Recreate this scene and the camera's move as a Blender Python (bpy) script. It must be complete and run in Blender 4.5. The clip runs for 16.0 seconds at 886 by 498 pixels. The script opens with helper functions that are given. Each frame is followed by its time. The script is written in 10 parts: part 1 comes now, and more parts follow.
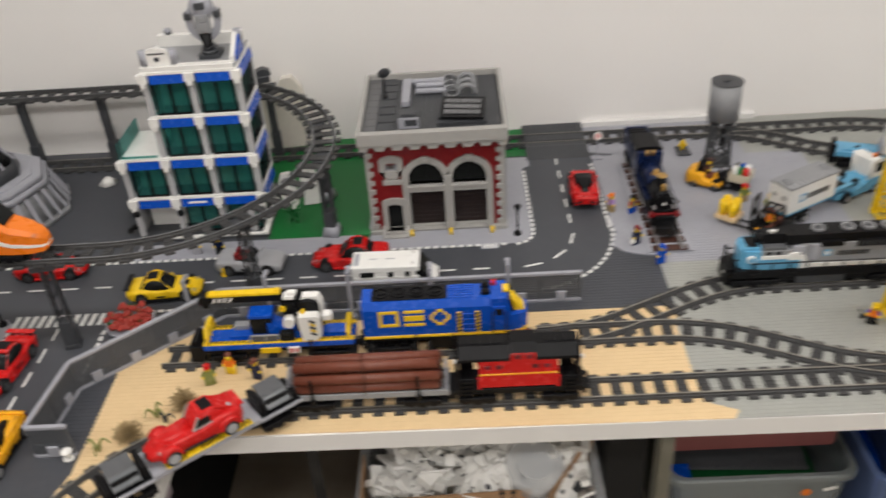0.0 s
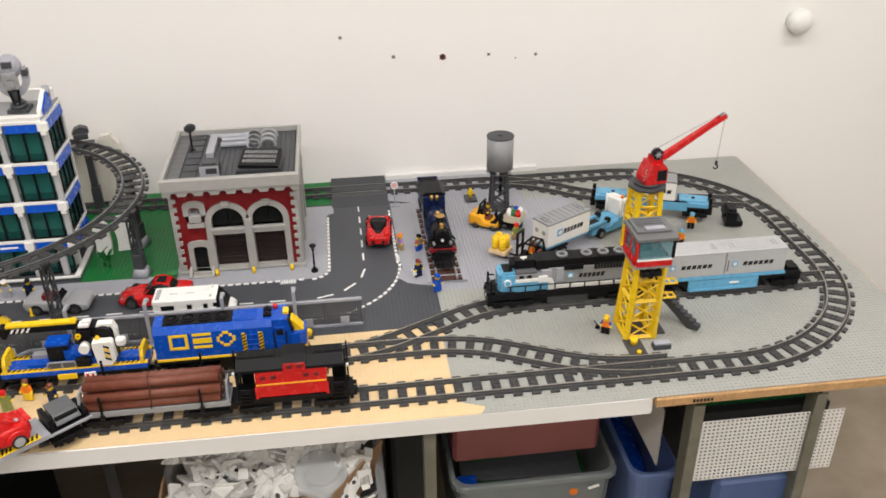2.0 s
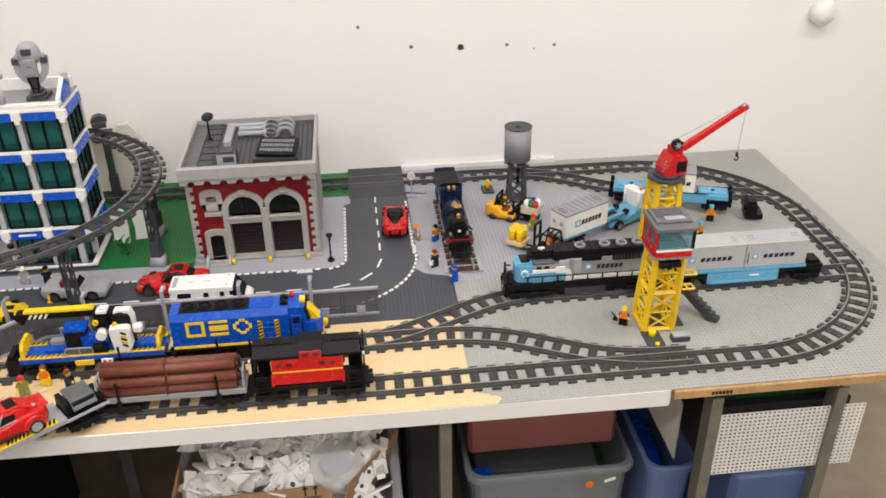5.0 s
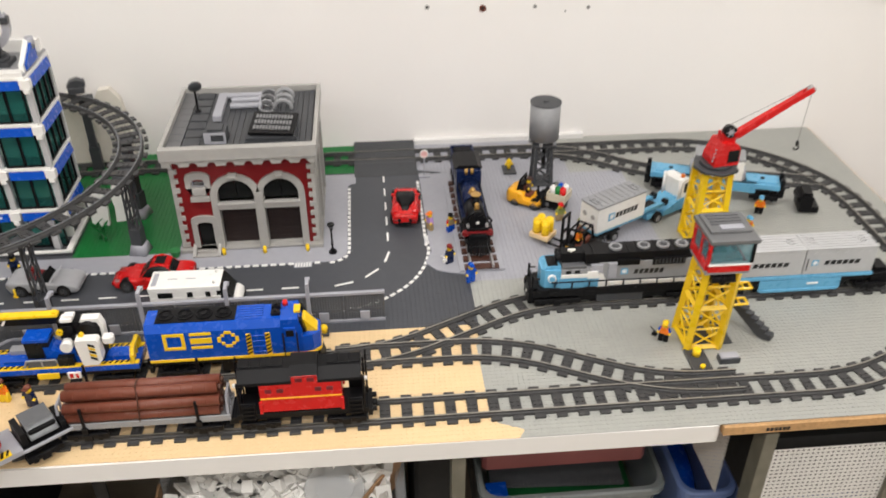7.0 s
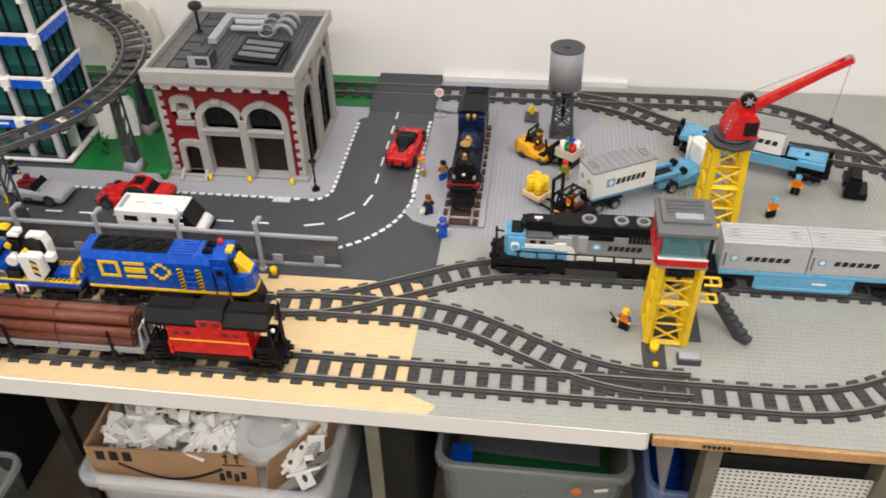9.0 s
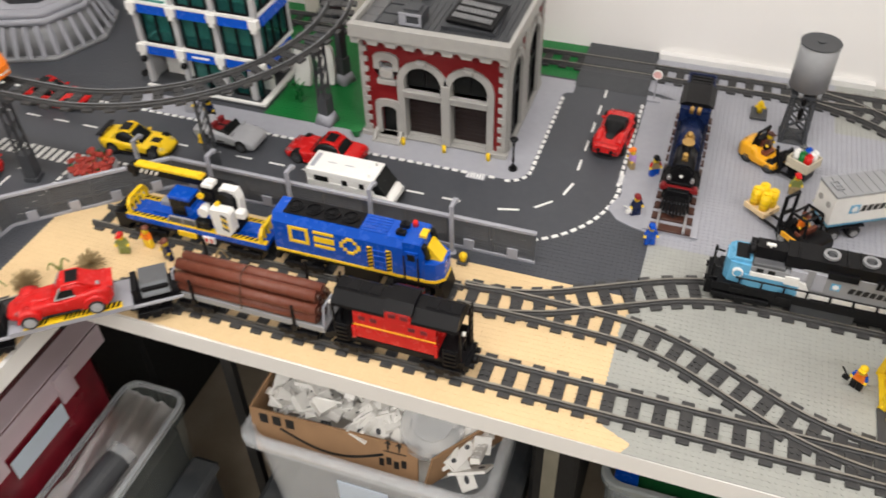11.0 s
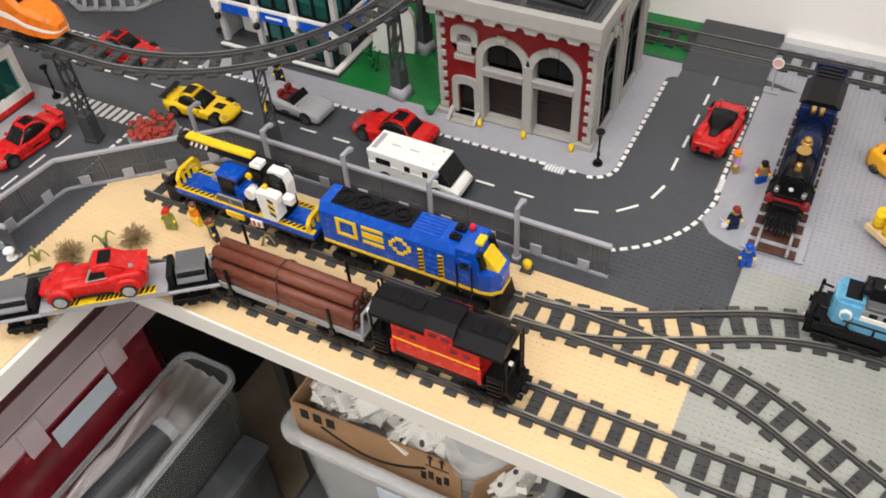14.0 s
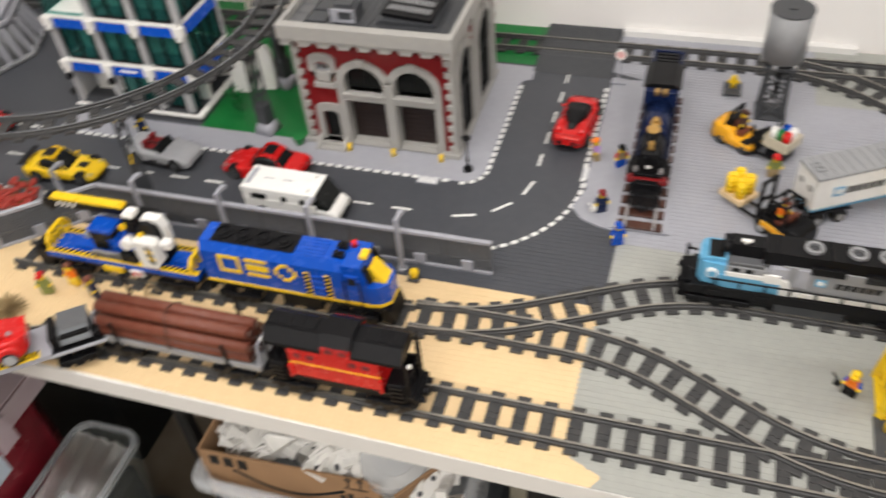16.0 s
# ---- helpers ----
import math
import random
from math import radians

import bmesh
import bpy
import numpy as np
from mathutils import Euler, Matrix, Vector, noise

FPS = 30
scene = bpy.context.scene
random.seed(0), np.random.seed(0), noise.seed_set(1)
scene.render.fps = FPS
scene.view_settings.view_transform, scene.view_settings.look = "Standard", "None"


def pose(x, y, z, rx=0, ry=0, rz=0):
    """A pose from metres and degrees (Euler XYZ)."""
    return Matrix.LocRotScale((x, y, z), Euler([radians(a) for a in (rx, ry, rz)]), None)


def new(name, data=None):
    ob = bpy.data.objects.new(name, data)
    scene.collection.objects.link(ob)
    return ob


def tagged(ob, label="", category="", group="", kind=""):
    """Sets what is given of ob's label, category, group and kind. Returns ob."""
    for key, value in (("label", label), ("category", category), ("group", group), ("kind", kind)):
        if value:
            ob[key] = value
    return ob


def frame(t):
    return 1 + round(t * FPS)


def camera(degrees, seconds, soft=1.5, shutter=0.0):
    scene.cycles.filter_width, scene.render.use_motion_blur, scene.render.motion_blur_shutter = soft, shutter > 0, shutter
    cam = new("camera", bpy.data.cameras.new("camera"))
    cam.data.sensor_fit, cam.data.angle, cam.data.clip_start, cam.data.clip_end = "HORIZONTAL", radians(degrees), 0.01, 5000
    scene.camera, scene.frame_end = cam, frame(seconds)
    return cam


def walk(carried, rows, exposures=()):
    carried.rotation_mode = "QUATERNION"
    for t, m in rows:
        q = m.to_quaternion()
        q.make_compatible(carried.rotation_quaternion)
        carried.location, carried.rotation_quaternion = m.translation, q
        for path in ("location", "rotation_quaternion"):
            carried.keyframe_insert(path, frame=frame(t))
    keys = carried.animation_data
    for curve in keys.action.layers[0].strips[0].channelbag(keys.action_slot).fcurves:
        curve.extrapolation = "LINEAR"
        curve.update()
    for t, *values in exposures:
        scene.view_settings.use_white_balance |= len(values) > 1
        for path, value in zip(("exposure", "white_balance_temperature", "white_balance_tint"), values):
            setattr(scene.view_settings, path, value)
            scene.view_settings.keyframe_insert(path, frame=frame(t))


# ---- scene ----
cam = camera(55.1, 16.0, soft=1.7, shutter=0.7)
METRES, EYE, TILT, LEAN, TURN = 1.416, 1.647, 0.0, 0.0, 2.2
ROWS = [
    (0.0, 0.0, 0.0, 0.0, -2.35, -34.36, 3.44),
    (0.5, 0.054, -0.0671, 0.0077, -4.75, -32.4, 1.42),
    (1.0, 0.0906, -0.1153, 0.0126, -7.94, -31.16, 1.2),
    (1.5, 0.1097, -0.1429, 0.0146, -10.15, -29.76, 1.1),
    (2.0, 0.1121, -0.1502, 0.015, -9.76, -29.47, 0.58),
    (2.5, 0.1116, -0.1508, 0.0134, -8.97, -29.65, 0.26),
    (3.0, 0.1135, -0.1547, 0.0125, -8.83, -29.75, 0.85),
    (3.5, 0.1084, -0.1525, 0.0125, -8.93, -29.58, 0.76),
    (6.0, 0.1112, -0.1405, 0.0008, -7.92, -30.24, 0.29),
    (6.5, 0.1153, -0.0911, 0.0058, -7.41, -31.46, -0.25),
    (7.0, 0.124, 0.0054, -0.0091, -7.5, -33.49, 0.02),
    (7.5, 0.1469, 0.0465, -0.0133, -5.83, -37.34, 0.61),
    (8.0, 0.244, 0.0614, -0.004, 0.82, -38.16, -0.07),
    (8.5, 0.3233, 0.076, -0.0114, 5.82, -39.47, 2.44),
    (9.0, 0.3477, 0.0735, -0.0115, 4.64, -38.93, 1.12),
    (9.5, 0.3465, 0.0873, -0.0133, 5.21, -39.53, 0.05),
    (10.0, 0.2936, 0.0887, -0.0035, 14.31, -40.22, -0.17),
    (10.2, 0.2890, 0.0990, -0.0060, 17.3000, -40.4000, 0.7000),
    (10.6, 0.2761, 0.1268, -0.0112, 18.6381, -41.4279, 0.8876),
    (11.0, 0.2635, 0.1595, -0.0169, 16.6799, -42.7346, 1.0398),
    (11.4, 0.2550, 0.1926, -0.0227, 13.2662, -44.0548, 1.1409),
    (11.8, 0.2538, 0.2217, -0.0282, 10.2381, -45.1231, 1.1752),
    (12.3, 0.2680, 0.2460, -0.0340, 9.8000, -45.7000, 1.1000),
    (12.5, 0.2848, 0.2545, -0.0394, 11.51, -45.8, 0.95),
    (13.0, 0.3017, 0.2653, -0.0387, 16.39, -46.37, 2.66),
    (13.5, 0.2891, 0.2629, -0.0368, 21.89, -46.29, 2.8),
    (14.0, 0.2733, 0.2704, -0.0407, 25.06, -46.01, 3.05),
    (14.5, 0.2712, 0.2769, -0.0428, 24.91, -45.91, 3.59),
    (15.0, 0.2747, 0.2677, -0.0419, 23.66, -45.68, 4.02),
    (15.5, 0.2766, 0.2491, -0.044, 20.76, -45.21, 4.28),
    (16.0, 0.2939, 0.2493, -0.0465, 14.17, -44.18, 4.17),
]
walk(cam, [(t, pose(0, 0, EYE, TILT, LEAN, TURN) @ pose(METRES * x, METRES * y, METRES * z, 90 + pitch, roll, yaw)) for t, x, y, z, yaw, pitch, roll in ROWS],
     exposures=[(0.0, -0.42), (0.5, -0.38), (1.0, -0.16), (1.5, -0.09), (2.0, -0.08), (6.0, -0.03), (12.0, -0.03), (16.0, -0.03)])

# ---- world and lights ----
S, P, B = 0.008, 0.0032, 0.0096      # stud pitch, plate height, brick height
T = 0.75                             # table top
G = T + 0.0016                       # baseplate surface

world = bpy.data.worlds.new("world")
scene.world = world
world.use_nodes = True
world.node_tree.nodes["Background"].inputs[0].default_value = (0.9, 0.95, 1.0, 1)
world.node_tree.nodes["Background"].inputs[1].default_value = 0.05
scene.view_settings.exposure = 0.0


# ---- materials ----
def material(name, rgb, rough=0.35, metal=0.0, vary=0.06, scale=60.0, bump=0.0, bump_scale=300.0, coat=0.0, island=False, trans=0.0, ior=1.46, dust=0.0):
    m = bpy.data.materials.new(name)
    m.use_nodes = True
    n, l = m.node_tree.nodes, m.node_tree.links
    b = n["Principled BSDF"]
    b.inputs["Metallic"].default_value = metal
    b.inputs["IOR"].default_value = ior
    b.inputs["Coat Weight"].default_value = coat
    b.inputs["Transmission Weight"].default_value = trans
    geo = n.new("ShaderNodeNewGeometry")
    noise_a = n.new("ShaderNodeTexNoise")
    noise_a.inputs["Scale"].default_value = scale
    noise_a.inputs["Detail"].default_value = 5
    noise_b = n.new("ShaderNodeTexNoise")
    noise_b.inputs["Scale"].default_value = scale * 0.13
    noise_b.inputs["Detail"].default_value = 3
    for q in (noise_a, noise_b):
        l.new(geo.outputs["Position"], q.inputs["Vector"])
    info = n.new("ShaderNodeObjectInfo")
    add = n.new("ShaderNodeMath")
    add.operation = "ADD"
    l.new(noise_a.outputs["Fac"], add.inputs[0])
    l.new(noise_b.outputs["Fac"], add.inputs[1])
    add2 = n.new("ShaderNodeMath")
    add2.operation = "MULTIPLY_ADD"
    l.new(geo.outputs["Random Per Island"] if island else info.outputs["Random"], add2.inputs[0])
    add2.inputs[1].default_value = 0.8 if island else 0.35
    l.new(add.outputs[0], add2.inputs[2])
    rng = n.new("ShaderNodeMapRange")
    rng.inputs["From Min"].default_value, rng.inputs["From Max"].default_value = 0.55, 1.75
    rng.inputs["To Min"].default_value, rng.inputs["To Max"].default_value = 1 - vary * 1.6, 1 + vary * 1.2
    l.new(add2.outputs[0], rng.inputs["Value"])
    mul = n.new("ShaderNodeVectorMath")
    mul.operation = "SCALE"
    mul.inputs[0].default_value = rgb
    l.new(rng.outputs[0], mul.inputs["Scale"])
    if dust:
        mix = n.new("ShaderNodeMix")
        mix.data_type = "RGBA"
        mix.inputs["B"].default_value = (0.42, 0.39, 0.34, 1)
        dr = n.new("ShaderNodeMapRange")
        dr.inputs["From Min"].default_value, dr.inputs["From Max"].default_value = 0.42, 0.75
        dr.inputs["To Max"].default_value = dust
        l.new(noise_a.outputs["Fac"], dr.inputs["Value"])
        l.new(dr.outputs[0], mix.inputs["Factor"])
        l.new(mul.outputs[0], mix.inputs["A"])
        l.new(mix.outputs["Result"], b.inputs["Base Color"])
    else:
        l.new(mul.outputs[0], b.inputs["Base Color"])
    rr = n.new("ShaderNodeMapRange")
    rr.inputs["To Min"].default_value, rr.inputs["To Max"].default_value = max(0.02, rough - 0.08), min(1, rough + 0.1)
    l.new(noise_a.outputs["Fac"], rr.inputs["Value"])
    l.new(rr.outputs[0], b.inputs["Roughness"])
    if bump:
        nb = n.new("ShaderNodeTexNoise")
        nb.inputs["Scale"].default_value = bump_scale
        nb.inputs["Detail"].default_value = 4
        l.new(geo.outputs["Position"], nb.inputs["Vector"])
        bp = n.new("ShaderNodeBump")
        bp.inputs["Strength"].default_value = bump
        bp.inputs["Distance"].default_value = 0.002
        l.new(nb.outputs["Fac"], bp.inputs["Height"])
        l.new(bp.outputs[0], b.inputs["Normal"])
    return m


def abs_plastic(name, rgb, rough=0.28, dust=0.025, ior=1.40):
    return material(name, rgb, rough, vary=0.07, scale=90, bump=0.02, bump_scale=500, dust=dust, ior=ior)


TAN = abs_plastic("tan plastic", (0.72, 0.535, 0.305), 0.4, 0.04)
GREY = abs_plastic("old light grey plastic", (0.350, 0.356, 0.330), 0.34, 0.04)
BLUEGREY = abs_plastic("light bluish grey plastic", (0.345, 0.350, 0.388), 0.36)
MIDGREY = abs_plastic("medium grey plastic", (0.27, 0.275, 0.285), 0.35)
DARKGREY = abs_plastic("dark bluish grey plastic", (0.050, 0.053, 0.059), 0.42, 0.015)
ROAD = abs_plastic("printed asphalt grey plastic", (0.064, 0.068, 0.079), 0.46, 0.012)
TRACK = abs_plastic("dark grey track plastic", (0.044, 0.044, 0.045), 0.42, 0.04)
ELEVRAIL = abs_plastic("plain grey rail plastic", (0.15, 0.155, 0.165), 0.4, 0.03)
RAIL = material("worn metal rail head", (0.27, 0.255, 0.225), 0.34, metal=0.35, vary=0.25, scale=70, dust=0.08)
WHITE = abs_plastic("white plastic", (0.80, 0.79, 0.76), 0.3, 0.02)
PRINT = material("white road print", (0.78, 0.78, 0.76), 0.5, vary=0.05)
BLACK = abs_plastic("black plastic", (0.005, 0.005, 0.006), 0.40, 0.003, 1.27)
RED = abs_plastic("red plastic", (0.56, 0.012, 0.012), 0.25, 0.01)
DARKRED = abs_plastic("dark red plastic", (0.19, 0.010, 0.012), 0.32, 0.012)
BLUE = abs_plastic("blue plastic", (0.003, 0.072, 0.46), 0.25, 0.004)
DARKBLUE = abs_plastic("dark blue plastic", (0.006, 0.014, 0.054), 0.28, 0.005, 1.32)
YELLOW = abs_plastic("yellow plastic", (0.85, 0.56, 0.012), 0.28, 0.02)
BRIGHTORANGE = abs_plastic("bright light orange plastic", (0.85, 0.40, 0.015), 0.28, 0.02)
ORANGE = abs_plastic("orange plastic", (0.80, 0.19, 0.012), 0.28, 0.02)
GREEN = abs_plastic("green plastic", (0.008, 0.16, 0.035), 0.35, 0.02)
AZURE = abs_plastic("medium azure plastic", (0.125, 0.375, 0.58), 0.28, 0.012)
BROWN = abs_plastic("reddish brown plastic", (0.15, 0.042, 0.024), 0.35, 0.05)
DARKBROWN = abs_plastic("dark brown plastic", (0.06, 0.022, 0.014), 0.35, 0.05)
GOLD = material("pearl gold plastic", (0.48, 0.29, 0.085), 0.35, metal=0.6)
SILVER = material("flat silver plastic", (0.45, 0.45, 0.46), 0.3, metal=0.7)
FLESH = abs_plastic("minifigure yellow", (0.85, 0.58, 0.02), 0.3, 0.0)
PURPLE = abs_plastic("medium lavender plastic", (0.42, 0.25, 0.55), 0.3, 0.0)
LIME = abs_plastic("olive green plastic", (0.22, 0.25, 0.07), 0.35)
DRY = abs_plastic("dark tan plastic", (0.33, 0.24, 0.12), 0.5)
TYRE = material("black rubber", (0.012, 0.012, 0.012), 0.75, vary=0.1, dust=0.06)
SMOKE = material("smoked transparent plastic", (0.010, 0.011, 0.011), 0.24, vary=0.05, ior=1.27)


def thin_plastic(name, rgb, clear, rough=0.2, wrinkle=0.0, tint=(1, 1, 1)):
    """A thin see-through sheet: a share of the light goes straight through."""
    m = material(name, rgb, rough, vary=0.08, scale=20, bump=wrinkle, bump_scale=45)
    n, l = m.node_tree.nodes, m.node_tree.links
    mix, see = n.new("ShaderNodeMixShader"), n.new("ShaderNodeBsdfTransparent")
    mix.inputs[0].default_value = clear
    see.inputs["Color"].default_value = (*tint, 1)
    l.new(n["Principled BSDF"].outputs[0], mix.inputs[1])
    l.new(see.outputs[0], mix.inputs[2])
    l.new(mix.outputs[0], n["Material Output"].inputs[0])
    return m


TEAL = thin_plastic("transparent light blue glass", (0.03, 0.13, 0.12), 0.72, 0.06, tint=(0.50, 0.82, 0.79))
TUBLID = thin_plastic("clear polypropylene lid", (0.42, 0.36, 0.38), 0.93, 0.10, 0.05)
TUBRIM = thin_plastic("milky clear polypropylene rim", (0.84, 0.72, 0.79), 0.50, 0.10, 0.05)


def film_plastic(name, see_through, gloss, rough):
    """Clear film: light passes straight through, with a glossy sheen on top."""
    m = bpy.data.materials.new(name)
    m.use_nodes = True
    n, l = m.node_tree.nodes, m.node_tree.links
    add, see, shine, bump, noise_w = n.new("ShaderNodeAddShader"), n.new("ShaderNodeBsdfTransparent"), n.new("ShaderNodeBsdfGlossy"), n.new("ShaderNodeBump"), n.new("ShaderNodeTexNoise")
    see.inputs["Color"].default_value = (see_through, see_through, see_through, 1)
    shine.inputs["Color"].default_value = (gloss, gloss, gloss, 1)
    shine.inputs["Roughness"].default_value = rough
    noise_w.inputs["Scale"].default_value = 60
    bump.inputs["Strength"].default_value = 0.5
    bump.inputs["Distance"].default_value = 0.004
    l.new(noise_w.outputs["Fac"], bump.inputs["Height"])
    l.new(bump.outputs[0], shine.inputs["Normal"])
    l.new(see.outputs[0], add.inputs[0])
    l.new(shine.outputs[0], add.inputs[1])
    l.new(add.outputs[0], n["Material Output"].inputs[0])
    return m


BAGFILM = film_plastic("clear plastic film", 0.88, 0.26, 0.13)
MILKFILM = film_plastic("milky clear film", 0.80, 0.36, 0.34)
CARSILVER = abs_plastic("light metallic grey plastic", (0.36, 0.365, 0.38), 0.32, 0.02)
CLEAR = material("clear plastic", (0.85, 0.88, 0.88), 0.08, trans=0.9, vary=0.03)
TUB = thin_plastic("frosted clear polypropylene", (0.46, 0.52, 0.50), 0.92, 0.10, 0.05)
TUBWHITE = thin_plastic("frosted white tub plastic", (0.74, 0.77, 0.80), 0.70, 0.14, 0.05)
TUBEDGE = thin_plastic("frosted tub rim", (0.56, 0.59, 0.62), 0.62, 0.10, 0.05)
BOWL = thin_plastic("frosted white polypropylene", (0.78, 0.80, 0.82), 0.62, 0.14)
TUBGREY = thin_plastic("frosted grey polypropylene", (0.27, 0.30, 0.30), 0.42, 0.22, 0.05)
TUBBLUE = material("translucent blue polypropylene", (0.22, 0.32, 0.62), 0.35, trans=0.45, vary=0.1, scale=20)
CRATEBLUE = material("deep blue polypropylene", (0.085, 0.14, 0.32), 0.35, vary=0.25, scale=12)
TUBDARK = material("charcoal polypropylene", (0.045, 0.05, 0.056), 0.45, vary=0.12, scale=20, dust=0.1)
TUBRED = material("dark red polypropylene", (0.20, 0.012, 0.022), 0.25, vary=0.65, scale=14)
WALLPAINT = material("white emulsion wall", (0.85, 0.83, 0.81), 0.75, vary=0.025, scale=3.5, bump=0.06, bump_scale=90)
# greys of the unseen surfaces, set by how much light they throw back
DIMWALL = material("greyed unseen wall", (0.50, 0.49, 0.46), 0.8, vary=0.06, scale=3.0, bump=0.05, bump_scale=80)
DIMCEILING = material("greyed unseen ceiling", (0.46, 0.45, 0.43), 0.85, vary=0.05, scale=4.0)
BLACKSTEEL = material("black painted steel", (0.02, 0.02, 0.02), 0.5, metal=0.2, vary=0.1, scale=30, dust=0.05)
CONCRETE = material("stained concrete floor", (0.27, 0.22, 0.16), 0.7, vary=0.28, scale=9, bump=0.25, bump_scale=60, dust=0.2)
LAMINATE = material("white laminate edge", (0.76, 0.75, 0.73), 0.4, vary=0.05, scale=12, dust=0.05)
PLY = material("raw particle board edge", (0.52, 0.31, 0.14), 0.8, vary=0.3, scale=180, bump=0.3, bump_scale=700)
STEEL = material("olive grey painted steel", (0.17, 0.165, 0.13), 0.5, metal=0.25, vary=0.12, scale=30, dust=0.15)
CARD = material("brown corrugated cardboard", (0.36, 0.215, 0.115), 0.85, vary=0.14, scale=25, bump=0.1, bump_scale=250)
PAPER = material("pale blue paper label", (0.56, 0.64, 0.74), 0.7, vary=0.04)
INK = material("black ink", (0.01, 0.01, 0.01), 0.6, vary=0.02)
# near-black for interiors; also stands in for shade under the tables
DARKHOLE = material("interior and shade black", (0.012, 0.012, 0.012), 0.8, vary=0.1)
DEEPRED = material("dark red parts", (0.15, 0.007, 0.013), 0.4, vary=0.6, scale=30)
DEEPGREEN = abs_plastic("deep green plastic", (0.004, 0.07, 0.018), 0.4, 0.02)
FENCEGREY = abs_plastic("fence grey plastic", (0.085, 0.090, 0.100), 0.4)
STONEGREY = abs_plastic("stone grey plastic", (0.10, 0.103, 0.11), 0.4)
DULLRED = material("dull red translucent plastic", (0.26, 0.085, 0.085), 0.4, vary=0.2, scale=12)
STRING = material("grey nylon string", (0.25, 0.25, 0.24), 0.7, vary=0.05)
SIGNPINK = abs_plastic("faded red sign print", (0.72, 0.42, 0.40), 0.35)
LIGHTGLOW = bpy.data.materials.new("luminaire diffuser")
LIGHTGLOW.use_nodes = True
LIGHTGLOW.node_tree.nodes["Principled BSDF"].inputs["Emission Color"].default_value = (1.0, 0.93, 0.84, 1)
LIGHTGLOW.node_tree.nodes["Principled BSDF"].inputs["Emission Strength"].default_value = 3.0


# ---- mesh helpers ----
def mesh(name, bm, mats):
    me = bpy.data.meshes.new(name)
    bm.normal_update()
    bm.to_mesh(me)
    bm.free()
    for m in (mats if isinstance(mats, (list, tuple)) else [mats]):
        me.materials.append(m)
    return me


def part(name, bm, mat, parent=None, label=""):
    ob = new(name, mesh(name, bm, mat))
    if parent:
        ob.parent = parent
    return tagged(ob, label)


def thing(name, label, category, m=None, group="", kind=""):
    ob = tagged(new(name), label, category, group, kind)
    ob.empty_display_size = 0.01
    if m is not None:
        ob.matrix_world = m
    return ob


def solo(name, bm, mat, label, category="", m=None, group="", kind=""):
    ob = part(name, bm, mat)
    if m is not None:
        ob.matrix_world = m
    return tagged(ob, label, category, group, kind)


def box(bm, x0, x1, y0, y1, z0, z1, bev=0.0, mi=0, m=None):
    g = bmesh.ops.create_cube(bm, size=1.0)
    v = g["verts"]
    for q in v:
        q.co = Vector(((x0 + x1) / 2 + q.co.x * (x1 - x0), (y0 + y1) / 2 + q.co.y * (y1 - y0), (z0 + z1) / 2 + q.co.z * (z1 - z0)))
    faces = list({f for q in v for f in q.link_faces})
    for f in faces:
        f.material_index = mi
    if bev:
        r = bmesh.ops.bevel(bm, geom=list({e for q in v for e in q.link_edges}), offset=bev, segments=1, affect="EDGES", profile=0.5)
        v = list({q for f in r["faces"] for q in f.verts} | {q for q in v if q.is_valid})
        for q in v:
            for f in q.link_faces:
                f.material_index = mi
    if m is not None:
        bmesh.ops.transform(bm, matrix=m, verts=v)
    return bm


def nb(*boxes, bev=0.0004):
    """A bmesh of several boxes (x0, x1, y0, y1, z0, z1[, material])."""
    bm = bmesh.new()
    for b in boxes:
        box(bm, *b[:6], bev=bev, mi=b[6] if len(b) > 6 else 0)
    return bm


def cyl(bm, x, y, z0, z1, r, n=16, r2=None, mi=0, m=None, axis="z"):
    g = bmesh.ops.create_cone(bm, cap_ends=True, segments=n, radius1=r, radius2=r if r2 is None else r2, depth=z1 - z0)
    v = g["verts"]
    turn = {"z": Matrix(), "x": Matrix.Rotation(radians(90), 4, "Y"), "y": Matrix.Rotation(radians(-90), 4, "X")}[axis]
    mid = (z0 + z1) / 2
    at = {"z": (x, y, mid), "x": (mid, x, y), "y": (x, mid, y)}[axis]
    t = Matrix.Translation(at) @ turn
    bmesh.ops.transform(bm, matrix=(m @ t) if m is not None else t, verts=v)
    for f in {f for q in v for f in q.link_faces}:
        f.material_index = mi
        f.smooth = len(f.verts) == 4
    return bm


def ball(bm, x, y, z, r, sx=1, sy=1, sz=1, mi=0, u=14, v=9):
    g = bmesh.ops.create_uvsphere(bm, u_segments=u, v_segments=v, radius=r)["verts"]
    for q in g:
        q.co = Vector((x + q.co.x * sx, y + q.co.y * sy, z + q.co.z * sz))
    for f in {f for q in g for f in q.link_faces}:
        f.material_index = mi
        f.smooth = True
    return bm


def rod(bm, a, b, r, n=6, mi=0):
    a, b = Vector(a), Vector(b)
    d = b - a
    g = bmesh.ops.create_cone(bm, cap_ends=True, segments=n, radius1=r, radius2=r, depth=d.length)["verts"]
    bmesh.ops.transform(bm, matrix=Matrix.Translation((a + b) / 2) @ d.to_track_quat("Z", "Y").to_matrix().to_4x4(), verts=g)
    for f in {f for q in g for f in q.link_faces}:
        f.material_index = mi
    return bm


